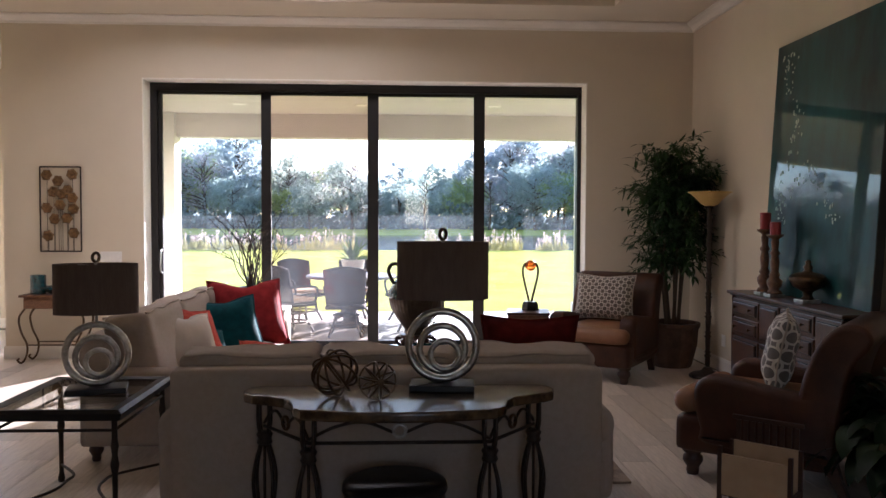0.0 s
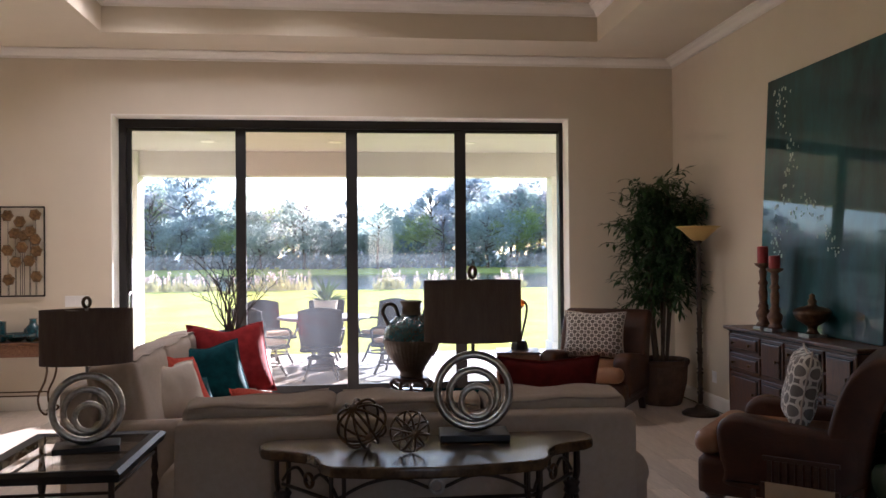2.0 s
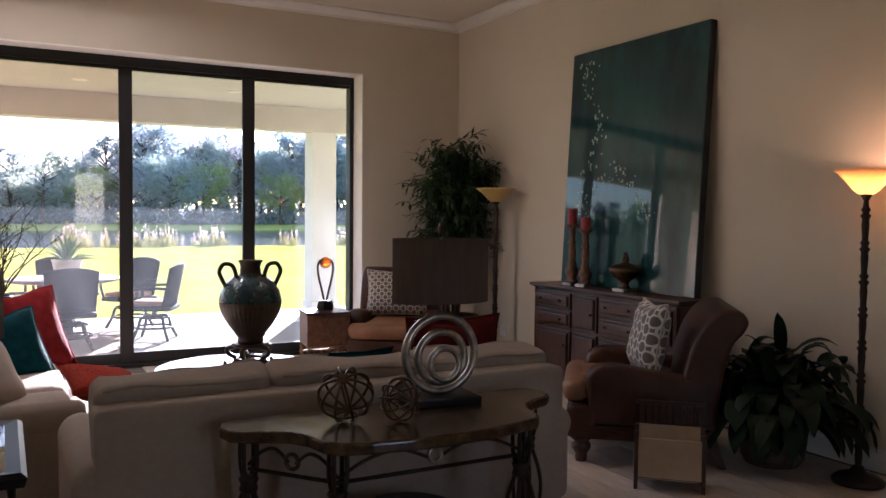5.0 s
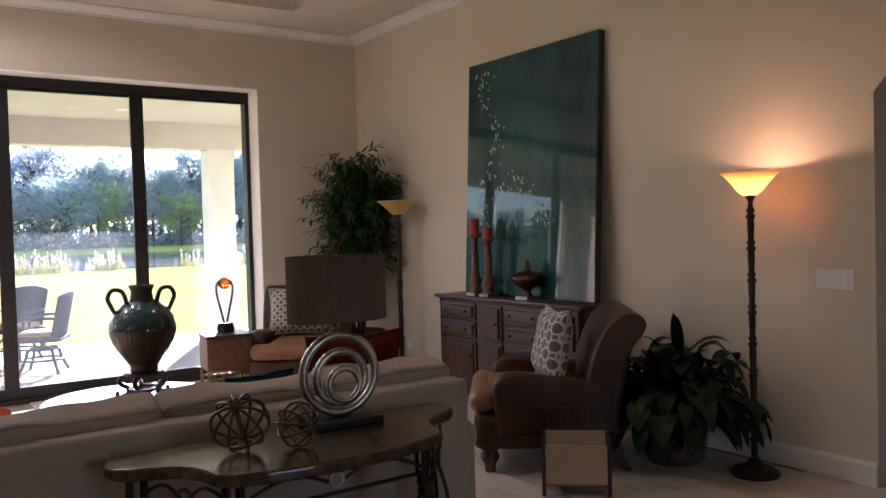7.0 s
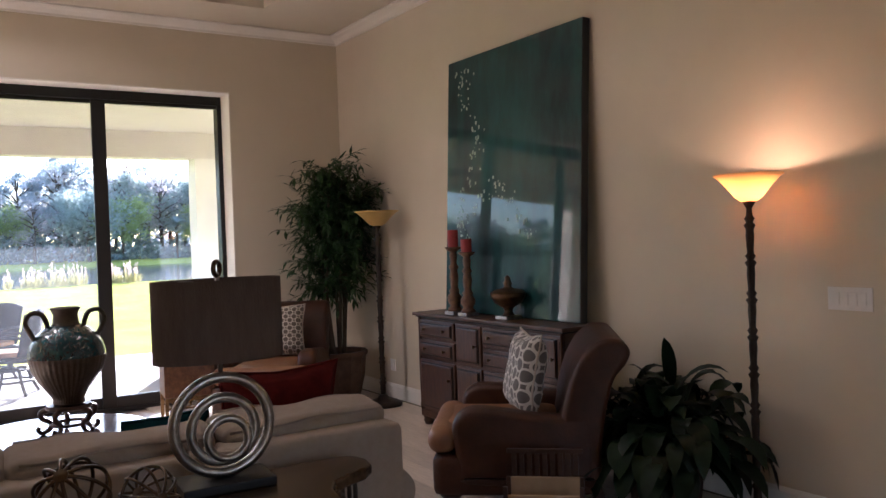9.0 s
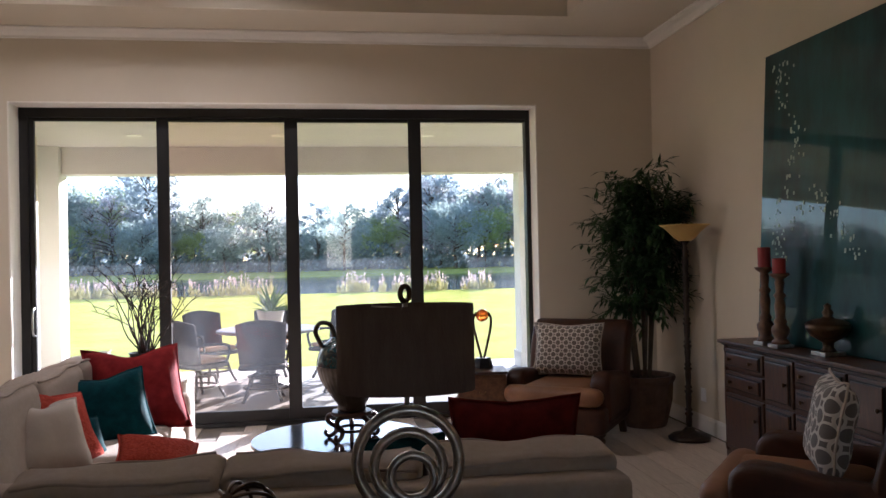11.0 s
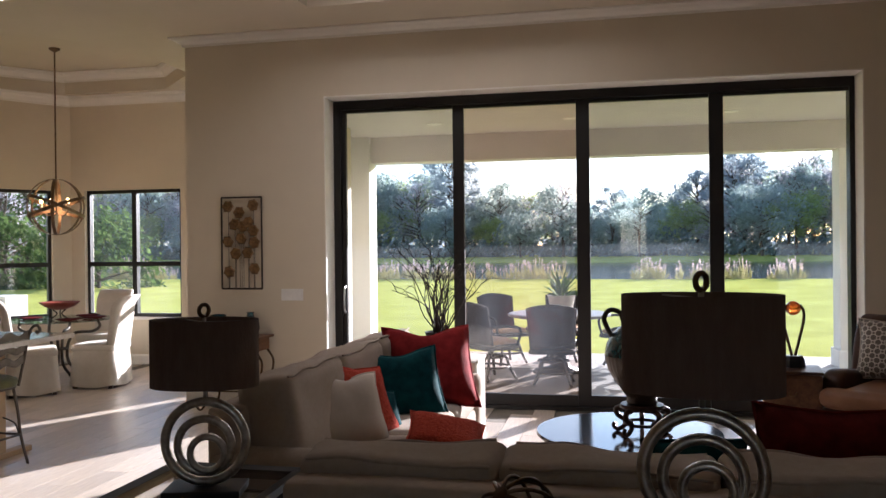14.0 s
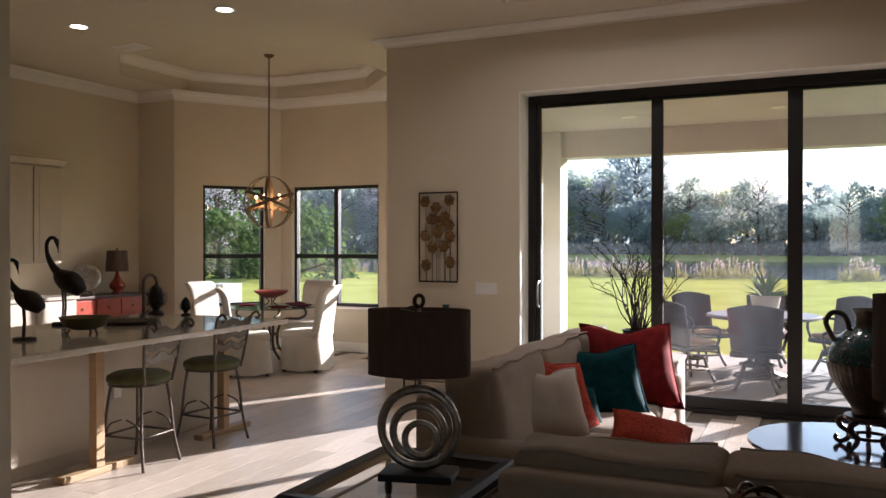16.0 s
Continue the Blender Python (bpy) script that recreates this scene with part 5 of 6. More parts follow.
wa = thing("wall_art", "framed metal wall art of gilt discs on stems", "wall art", pose(-6.915, -0.03, 1.17))
bm = mesh()
w2, hh = 0.215, 0.91
tube(bm, [(-w2, 0, 0), (-w2, 0, hh)], 0.009, 6)
tube(bm, [(w2, 0, 0), (w2, 0, hh)], 0.009, 6)
tube(bm, [(-w2, 0, 0), (w2, 0, 0)], 0.009, 6)
tube(bm, [(-w2, 0, hh), (w2, 0, hh)], 0.009, 6)
part("frame", bm, M_IRON, wa)
random.seed(3)
discs = [(-0.14, 0.82), (-0.02, 0.76), (0.13, 0.83), (-0.07, 0.64), (0.08, 0.66), (-0.14, 0.47), (0.0, 0.5), (0.14, 0.46), (-0.06, 0.35), (0.07, 0.36), (-0.13, 0.17), (0.14, 0.2), (0.02, 0.62), (0.13, 0.58)]
for x, z in discs:
    part("stem", tube(mesh(), [(x, 0, 0.004), (x, 0, z)], 0.003, 5), M_IRON, wa)
    bm = lathe(mesh(), [(0, 0.0), (0.03, 0.004), (0.05, 0.014), (0.06, 0.008), (0.05, 0.02), (0.02, 0.012), (0, 0.016)], 12, ribs=6, rib=0.1)
    bmesh.ops.transform(bm, matrix=Matrix.Translation((x, -0.008, z)) @ pose(0, 0, 0, 90 + random.uniform(-14, 14), random.uniform(-14, 14), 0), verts=bm.verts)
    part("gilt_disc", bm, M_GOLD, wa)


def switch_plate(label, m, gangs):
    s = thing("light_switch", label, "light switch", m)
    w = 0.05 + 0.045 * gangs
    part("plate", bx(mesh(), -w / 2, w / 2, -0.006, 0, -0.058, 0.058, bevel=0.002), M_PLATE, s)
    for g_ in range(gangs):
        x = (g_ - (gangs - 1) / 2) * 0.046
        part("rocker", bx(mesh(), x - 0.016, x + 0.016, -0.01, -0.0065, -0.033, 0.033, bevel=0.0012), M_PLATE, s)


switch_plate("white four-gang light switch on the wall", pose(-6.395, -0.001, 1.11), 4)
switch_plate("white four-gang light switch beside the arch", pose(-0.001, -5.625, 1.165, 0, 0, -90), 4)
switch_plate("white outlet plate low on the wall", pose(-0.001, -1.0, 0.32, 0, 0, -90), 1)

# ---- kitchen and breakfast bay ----
M_QUARTZ = mat("pale_quartz", (0.55, 0.5, 0.43), 0.12, color2=(0.45, 0.4, 0.33), scale=30, detail=8, coat=0.3)
M_CAB = mat("cream_cabinet", (0.55, 0.48, 0.38), 0.45, color2=(0.5, 0.43, 0.33), scale=3)
M_GREEN = mat("olive_velvet", (0.1, 0.1, 0.03), 0.85, color2=(0.06, 0.06, 0.02), scale=10, sheen=0.12)
M_PEWTER = mat("pewter_iron", (0.13, 0.11, 0.09), 0.45, 0.8, color2=(0.08, 0.065, 0.05), scale=20)
M_REDPAINT = mat("red_lacquer", (0.4, 0.06, 0.025), 0.35, color2=(0.28, 0.035, 0.015), scale=8)
M_DARKCAST = mat("dark_cast_bronze", (0.02, 0.015, 0.012), 0.5, 0.5, scale=20, bump=0.4, bump_scale=60)

isl = thing("kitchen_island", "cream kitchen island with a pale quartz top", "kitchen island")
box("body", M_CAB, isl, -8.95, -8.1, -4.95, -1.95, 0.1, 0.88, bevel=0.004)
box("plinth", M_CAB, isl, -8.9, -8.13, -4.9, -2.0, 0.002, 0.099)
box("worktop", M_QUARTZ, isl, -9.0, -7.45, -5.0, -1.87, 0.881, 0.92, bevel=0.006, label="polished pale quartz worktop")
box("outlet", M_PLATE, isl, -8.084, -8.078, -3.16, -3.09, 0.42, 0.53, bevel=0.002)
for y in (-3.55, -2.26):
    s = thing("counter_support", "pale oak post on a long foot under the worktop", "post", pose(-7.82, y, 0), "counter supports")
    box("post", M_OAK, s, -0.035, 0.035, -0.035, 0.035, 0.046, 0.88, bevel=0.004)
    box("foot", M_OAK, s, -0.045, 0.045, -0.3, 0.3, 0.001, 0.045, bevel=0.006)


def bar_stool(label, m):
    """Faces -x locally, towards the island."""
    s = thing("bar_stool", label, "bar stool", m, "bar stools")
    part("seat", lathe(mesh(), [(0, 0.585), (0.2, 0.585), (0.22, 0.6), (0.215, 0.635), (0.17, 0.655), (0, 0.665)], 32), M_GREEN, s, "olive velvet seat pad", smooth=True)
    part("seat_ring", tube(mesh(), arc((0, 0, 0.578), 0.2, 0, 350, 35, v=(0, 1, 0)), 0.009, 8, True), M_PEWTER, s, smooth=True)
    for sx in (-1, 1):
        for sy in (-1, 1):
            pts = [(sx * 0.13, sy * 0.13, 0.575), (sx * 0.15, sy * 0.15, 0.4), (sx * 0.165, sy * 0.165, 0.2), (sx * 0.2, sy * 0.19, 0.0)]
            part("leg", tube(mesh(), curve_pts(pts, 18), 0.0105, 8), M_PEWTER, s, smooth=True)
            part("brace", tube(mesh(), curve_pts([(sx * 0.155, sy * 0.155, 0.22), (sx * 0.12, sy * 0.155, 0.3), (sx * 0.02, sy * 0.15, 0.34)][::-1], 12), 0.006, 6), M_PEWTER, s, smooth=True)
    for z, r in ((0.22, 0.163),):
        for a in range(4):
            p, q = [(math.cos(math.pi / 2 * k + 0.785) * r * 1.414, math.sin(math.pi / 2 * k + 0.785) * r * 1.414, z) for k in (a, a + 1)]
            part("foot_rail", tube(mesh(), [p, q], 0.0085, 7), M_PEWTER, s, smooth=True)
    for sy in (-1, 1):
        pts = curve_pts([(0.17, sy * 0.14, 0.58), (0.19, sy * 0.17, 0.75), (0.21, sy * 0.185, 0.9), (0.24, sy * 0.19, 0.99), (0.29, sy * 0.19, 1.02), (0.32, sy * 0.19, 0.99), (0.3, sy * 0.19, 0.965), (0.285, sy * 0.19, 0.98)], 42)
        part("back_post", tube(mesh(), pts, 0.0105, 8), M_PEWTER, s, smooth=True)
    for z, x, w in ((0.76, 0.192, 0.168), (0.85, 0.203, 0.178), (0.94, 0.222, 0.186)):
        bm = mesh()
        n = 14
        lo, hi = [], []
        for i in range(n + 1):
            y = -w + 2 * w * i / n
            wave = 0.012 * math.cos(y / w * math.pi * 2)
            lo.append([bm.verts.new((x + dx, y, z - 0.027 + wave)) for dx in (-0.004, 0.004)])
            hi.append([bm.verts.new((x + dx, y, z + 0.028 + wave * 1.4)) for dx in (-0.004, 0.004)])
        for i in range(n):
            for q in ((lo[i][0], lo[i + 1][0], hi[i + 1][0], hi[i][0]), (lo[i + 1][1], lo[i][1], hi[i][1], hi[i + 1][1]), (hi[i][0], hi[i + 1][0], hi[i + 1][1], hi[i][1]), (lo[i][1], lo[i + 1][1], lo[i + 1][0], lo[i][0])):
                bm.faces.new(q)
        part("slat", bm, M_PEWTER, s)
    return s


bs = bar_stool("pewter iron bar stool with an olive seat at the island", pose(-7.74, -3.25, 0, 0, 0, 4))
copy_thing(bs, pose(-7.73, -2.5, 0, 0, 0, -3))


def crane(label, m, k):
    """A standing crane figure, one plain mesh."""
    bm = mesh()
    lathe(bm, [(0, 0), (0.09, 0), (0.085, 0.02), (0, 0.022)], 20)
    for sy in (-0.02, 0.02):
        tube(bm, [(0.01, sy, 0.015), (0.0, sy, 0.15), (0.01, sy, 0.3)], 0.008, 7)
    body = curve_pts([(-0.13, 0, 0.24), (-0.07, 0, 0.3), (0.0, 0, 0.34), (0.06, 0, 0.39)], 18)
    tube(bm, body, [0.012 + 0.07 * math.sin(math.pi * (0.12 + 0.8 * i / (len(body) - 1))) for i in range(len(body))], 12)
    neck = curve_pts([(0.05, 0, 0.39), (0.09, 0, 0.44), (0.125, 0, 0.52), (0.13, 0, 0.6), (0.1, 0, 0.645), (0.06, 0, 0.625), (0.045, 0, 0.53)], 36)
    tube(bm, neck, [0.034 - 0.02 * min(1, i / 14) if i < 30 else max(0.003, 0.02 - 0.004 * (i - 30)) for i in range(len(neck))], 10)
    bmesh.ops.transform(bm, matrix=Matrix.Diagonal((k, k, k, 1)), verts=bm.verts)
    o = tagged(part("bird_sculpture", bm, M_DARKCAST, smooth=True), label, "sculpture", "crane sculptures")
    o.matrix_basis = m
    return o


crane("tall dark bronze crane sculpture on the worktop", pose(-8.74, -3.03, 0.921, 0, 0, 205), 1.06)
crane("small dark bronze crane sculpture on the worktop", pose(-8.13, -3.86, 0.921, 0, 0, 215), 0.82)
bw = thing("footed_bowl", "olive bronze bowl on small feet on the worktop", "bowl", pose(-8.1, -3.4, 0.921))
part("bowl", lathe(mesh(), [(0, 0.03), (0.08, 0.03), (0.14, 0.06), (0.17, 0.115), (0.175, 0.12), (0.165, 0.118), (0.13, 0.07), (0, 0.045)], 32), mat("olive_bronze", (0.12, 0.1, 0.04), 0.4, 0.5, scale=12), bw, smooth=True)
for a in range(3):
    part("foot", tube(mesh(), [(0.1 * math.cos(a * 2.1), 0.1 * math.sin(a * 2.1), 0.035), (0.12 * math.cos(a * 2.1), 0.12 * math.sin(a * 2.1), 0)], 0.008, 6), M_BRONZE, bw)
tagged(part("platter", lathe(mesh(), [(0, 0), (0.09, 0), (0.2, 0.02), (0.21, 0.026), (0.19, 0.024), (0, 0.01)], 32), M_DARKCAST, smooth=True), "dark shallow platter on the worktop", "platter").matrix_basis = pose(-8.36, -2.72, 0.921)
fc = thing("faucet", "tall gooseneck pewter faucet at the island sink", "faucet", pose(-8.5, -2.45, 0.921))
part("spout", tube(mesh(), [(0, 0, 0), (0, 0, 0.28)] + arc((0, 0.075, 0.3), 0.075, 180, 10, 14, u=(0, 1, 0)) + [(0, 0.15, 0.25)], 0.013, 10), M_PEWTER, fc, smooth=True)
part("base", lathe(mesh(), [(0, 0), (0.03, 0), (0.026, 0.03), (0.016, 0.05), (0, 0.05)], 16), M_PEWTER, fc, smooth=True)
part("lever", tube(mesh(), [(0.02, 0, 0.06), (0.07, 0, 0.09)], 0.006, 7), M_PEWTER, fc)


def pinecone(label, m, k):
    bm = mesh()
    random.seed(int(k * 100))
    lathe(bm, [(0, 0), (0.05, 0), (0.055, 0.01), (0.02, 0.03), (0.03, 0.045), (0.055, 0.08), (0.05, 0.13), (0.03, 0.18), (0, 0.21)], 14)
    for r in range(8):
        z = 0.06 + 0.018 * r
        rad = 0.058 * math.sin(math.pi * (0.3 + 0.09 * r)) + 0.004
        for j in range(9):
            a = 2 * math.pi * (j + 0.5 * (r % 2)) / 9
            p = Vector((rad * math.cos(a), rad * math.sin(a), z))
            leaf(bm, p * 0.92, Vector((math.cos(a), math.sin(a), 0.9)), Vector((0, 0, 1)), 0.012, 0.03)
    bmesh.ops.transform(bm, matrix=Matrix.Diagonal((k, k, k, 1)), verts=bm.verts)
    o = tagged(part("pinecone_finial", bm, M_DARKCAST), label, "ornament", "pinecone finials")
    o.matrix_basis = m


pinecone("large dark pinecone finial on the worktop", pose(-8.8, -2.0, 0.921), 1.35)
pinecone("small dark pinecone finial on the worktop", pose(-8.5, -1.95, 0.921), 0.8)

uc = thing("wall_cabinet", "cream shaker wall cabinet with raised doors", "cabinet", pose(-12.249, -0.85, 0))
box("body", M_CAB, uc, 0.001, 0.33, -0.75, 0.45, 1.32, 2.5, bevel=0.003)
sweepm = sweep(mesh(), [(0.001, -0.75), (0.33, -0.75), (0.33, 0.45), (0.001, 0.45)][::-1], [(0, 2.5), (0.03, 2.52), (0.06, 2.58), (0.06, 2.6), (0, 2.6)])
part("cornice", sweepm, M_CAB, uc)
for y in (-0.74, -0.34, 0.06):
    bm = mesh()
    bx(bm, 0.331, 0.35, y, y + 0.38, 1.34, 2.48, bevel=0.003)
    bx(bm, 0.351, 0.356, y + 0.07, y + 0.31, 1.42, 2.4, bevel=0.002)
    part("door", bm, M_CAB, uc)
lc = thing("base_cabinet", "cream base cabinet along the kitchen wall", "cabinet", pose(-12.249, -0.85, 0))
box("body", M_CAB, lc, 0.001, 0.6, -2.4, 0.45, 0.1, 0.88, bevel=0.003)
box("plinth", M_CAB, lc, 0.01, 0.54, -2.38, 0.43, 0.002, 0.099)
box("worktop", M_QUARTZ, lc, 0.001, 0.63, -2.42, 0.47, 0.881, 0.92, bevel=0.005)
for k in range(5):
    box("door", M_CAB, lc, 0.601, 0.62, -2.38 + 0.565 * k, -2.38 + 0.565 * k + 0.54, 0.13, 0.86, bevel=0.004)

rc = thing("red_chest", "red painted chest of drawers against the kitchen wall", "chest of drawers", pose(-12.245, 0.3, 0))
box("body", M_REDPAINT, rc, 0.01, 0.42, -0.68, 0.6, 0.1, 0.85, bevel=0.004)
box("top", M_DWOOD, rc, 0.004, 0.45, -0.71, 0.63, 0.851, 0.885, bevel=0.006)
for y in (-0.66, 0.57):
    for x in (0.05, 0.38):
        box("leg", M_DWOOD, rc, x - 0.025, x + 0.025, y - 0.0, y + 0.05, 0, 0.099)
for k in range(3):
    for z in (0.15, 0.39, 0.63):
        d_ = box("drawer", M_REDPAINT, rc, 0.421, 0.436, -0.65 + 0.41 * k, -0.65 + 0.41 * k + 0.385, z, z + 0.2, bevel=0.004)
        part("pull", lathe(mesh(), [(0, 0), (0.018, 0), (0.012, 0.016), (0, 0.02)], 10, (0, 0, 0)), M_GOLD, d_).matrix_basis = pose(0.436, -0.65 + 0.41 * k + 0.19, z + 0.1, 0, 90, 0)
tl = thing("table_lamp", "small red glazed lamp with a brown shade", "table lamp", pose(-11.98, 0.55, 0.886))
part("body", lathe(mesh(), [(0, 0), (0.07, 0), (0.075, 0.015), (0.05, 0.03), (0.1, 0.08), (0.105, 0.12), (0.05, 0.19), (0.025, 0.25), (0.02, 0.3), (0, 0.3)], 24), mat("red_glaze", (0.3, 0.03, 0.015), 0.15, scale=9, coat=1.0), tl, smooth=True)
part("shade", lathe(mesh(), [(0.15, 0.3), (0.13, 0.58), (0.126, 0.58), (0.146, 0.3), (0.15, 0.3)], 28), M_SHADE, tl, smooth=False)
part("finial", lathe(mesh(), [(0, 0.575), (0.006, 0.58), (0.014, 0.605), (0, 0.62)], 10), M_BRONZE, tl)
gpm = glass("frosted_plate_glass", (0.8, 0.83, 0.8))
pl = thing("glass_plate", "round textured glass plate on a stand", "plate", pose(-11.95, 0.0, 0.886, 0, 0, 60))
part("disc", lathe(mesh(), [(0, 0), (0.14, 0.01), (0.19, 0.026), (0.186, 0.033), (0.13, 0.017), (0, 0.008)], 36, ribs=18, rib=0.015), M_SILVER, pl, "pale iridescent disc", smooth=True).matrix_basis = pose(0, 0, 0.235, 80, 0, 0)
part("stand", tube(mesh(), curve_pts([(-0.08, 0.05, 0.004), (-0.07, -0.05, 0.03), (0, -0.06, 0.06), (0.07, -0.05, 0.03), (0.08, 0.05, 0.004)], 20), 0.006, 6), M_IRON, pl)


def dining_chair(label, m):
    """Slipcovered chair facing -y locally."""
    c = thing("dining_chair", label, "dining chair", m, "slipcovered dining chairs")
    bm = mesh()
    n = 12
    for z0, z1, w0, w1 in ((0.015, 0.44, 0.275, 0.245),):
        rows = []
        for k in range(7):
            t = k / 6
            z, w = z0 + (z1 - z0) * t, w0 + (w1 - w0) * t
            ring = []
            for i in range(48):
                a = 2 * math.pi * i / 48
                s = max(abs(math.cos(a)), abs(math.sin(a)))
                q = (abs(math.cos(a)) ** 8 + abs(math.sin(a)) ** 8) ** (-1 / 8)
                wob = 1 + (1 - t) * 0.025 * math.sin(a * 8 + 0.6)
                ring.append(bm.verts.new((q * w * wob * math.cos(a), q * w * wob * math.sin(a), z + (0.03 * (1 - t) * (1 - abs(math.cos(2 * a))) if k == 0 else 0))))
            rows.append(ring)
        for a, b in zip(rows, rows[1:]):
            for i in range(48):
                bm.faces.new((a[i], a[(i + 1) % 48], b[(i + 1) % 48], b[i]))
    part("skirt", bm, M_CREAM, c, smooth=True)
    part("seat", soft(mesh(), (0.5, 0.5, 0.09), (0, 0, 0.46), 8, 7), M_CREAM, c, smooth=True)
    bm = soft(mesh(), (0.47, 0.09, 0.62), (0, 0, 0), 8, 9, 0.0, pose(0, 0.24, 0.74, -8))
    for v in bm.verts:
        if v.co.z > 0.9:
            v.co.y += (v.co.z - 0.9) ** 2 * 3.5
    part("backrest", bm, M_CREAM, c, smooth=True)
    for sx in (-1, 1):
        for sy in (-1, 1):
            box("leg", M_DWOOD, c, sx * 0.21 - 0.02, sx * 0.21 + 0.02, sy * 0.21 - 0.02, sy * 0.21 + 0.02, 0, 0.3)
    return c


TX, TY = -9.76, 0.98
dc = dining_chair("cream slipcovered dining chair at the round table", pose(-9.12, 0.86, 0, 0, 0, -82))
for x, y, rz in ((-9.56, 0.26, 130), (-10.64, 0.98, 84), (-9.76, 1.82, 4)):
    copy_thing(dc, pose(x, y, 0, 0, 0, rz))
dt = thing("dining_table", "round glass dining table on a scrolled iron base", "dining table", pose(TX, TY, 0))
g_ = part("glass_top", lathe(mesh(), [(0, 0.745), (0.6, 0.745), (0.606, 0.752), (0.6, 0.758), (0, 0.758)], 56), glass("green_tinted_glass", (0.75, 0.85, 0.8)), dt)
g_.visible_shadow = False
for a in range(4):
    q = a * math.pi / 2 + 0.4
    bm = tube(mesh(), curve_pts([(0.42, 0, 0.74), (0.45, 0, 0.66), (0.36, 0, 0.6), (0.16, 0, 0.58), (0.08, 0, 0.4), (0.12, 0, 0.2), (0.36, 0, 0.06), (0.44, 0, 0.012)], 42), 0.017, 8)
    bmesh.ops.transform(bm, matrix=Matrix.Rotation(q, 4, "Z"), verts=bm.verts)
    part("leg", bm, M_PEWTER, dt, smooth=True)
part("hub", tube(mesh(), arc((0, 0, 0.4), 0.085, 0, 345, 23, v=(0, 1, 0)), 0.012, 8, True), M_PEWTER, dt, smooth=True)
cb = thing("centrepiece_bowl", "red bowl on an iron stand on the glass table", "bowl", pose(TX, TY, 0.759))
part("bowl", lathe(mesh(), [(0, 0.11), (0.07, 0.11), (0.17, 0.15), (0.23, 0.2), (0.22, 0.2), (0.15, 0.155), (0, 0.125)], 32), mat("red_clay", (0.3, 0.06, 0.04), 0.5, scale=9), cb, smooth=True)
for a in range(3):
    part("stand_leg", tube(mesh(), curve_pts([(0.08 * math.cos(a * 2.094), 0.08 * math.sin(a * 2.094), 0.11), (0.03 * math.cos(a * 2.094), 0.03 * math.sin(a * 2.094), 0.06), (0.1 * math.cos(a * 2.094), 0.1 * math.sin(a * 2.094), 0.006)], 12), 0.008, 6), M_IRON, cb)
for a, (x, y) in enumerate(((0.28, -0.22), (-0.32, -0.1), (0.12, 0.36), (0.38, 0.12))):
    pt = tagged(part("plate_setting", lathe(mesh(), [(0, 0), (0.08, 0), (0.14, 0.015), (0.135, 0.02), (0.07, 0.008), (0, 0.008)], 28), M_DRED, smooth=True), "dark red plate with a napkin on the glass table", "plate", "place settings")
    pt.matrix_basis = pose(TX + x, TY + y, 0.759)

cd = thing("chandelier", "bronze orb chandelier with lit candle bulbs", "chandelier", pose(TX - 0.03, TY, 2.09))
bronze = mat("pale_bronze", (0.22, 0.15, 0.09), 0.4, 0.9, color2=(0.13, 0.085, 0.05), scale=20)


def band(bm, r, u, v, w=0.018):
    """A flat hoop of strap metal."""
    u, v = Vector(u).normalized(), Vector(v).normalized()
    n = u.cross(v)
    k = 56
    rows = [[bm.verts.new(rr * (u * math.cos(2 * math.pi * i / k) + v * math.sin(2 * math.pi * i / k)) + n * s) for rr, s in ((r, -w), (r, w), (r - 0.006, w), (r - 0.006, -w))] for i in range(k)]
    for i in range(k):
        a, b = rows[i], rows[(i + 1) % k]
        for j in range(4):
            bm.faces.new((a[j], a[(j + 1) % 4], b[(j + 1) % 4], b[j]))


for u, v in (((1, 0, 0), (0, 0, 1)), ((0.5, 0.86, 0), (0, 0, 1)), ((0.5, -0.86, 0), (0, 0, 1)), ((1, 0, 0.3), (0, 1, 0.2)), ((1, 0.2, -0.35), (0, 1, -0.3))):
    bm = mesh()
    band(bm, 0.335, u, Vector(v) - Vector(u).normalized() * Vector(v).dot(Vector(u).normalized()))
    part("hoop", bm, bronze, cd)
part("rod", tube(mesh(), [(0, 0, 0.33), (0, 0, 1.86)], 0.009, 8), bronze, cd)
part("canopy", lathe(mesh(), [(0, 1.89), (0.065, 1.888), (0.06, 1.87), (0.02, 1.845), (0, 1.845)], 20), bronze, cd, smooth=True)
part("stem", tube(mesh(), [(0, 0, -0.08), (0, 0, 0.33)], 0.012, 8), bronze, cd)
M_BULB = glow("lit_bulb", (1.0, 0.5, 0.16), 6)
for a in range(5):
    x, y = 0.16 * math.cos(a * 1.257), 0.16 * math.sin(a * 1.257)
    arm = part("arm", tube(mesh(), curve_pts([(0, 0, -0.07), (x * 0.6, y * 0.6, -0.1), (x, y, -0.04)], 12), 0.007, 6), bronze, cd)
    part("candle_tube", lathe(mesh(), [(0, -0.04), (0.022, -0.04), (0.014, -0.03), (0.013, 0.04), (0, 0.04)], 12, (x, y, 0)), M_CREAM, arm)
    part("bulb", lathe(mesh(), [(0, 0.041), (0.012, 0.045), (0.019, 0.065), (0.013, 0.09), (0, 0.11)], 12, (x, y, 0)), M_BULB, arm, smooth=True)
glo = new("chandelier_light", bpy.data.lights.new("chandelier_light", "POINT"))
glo.data.energy, glo.data.color, glo.data.shadow_soft_size = 2.6, (1.0, 0.6, 0.3), 0.12
glo.location = (TX - 0.03, TY, 2.13)


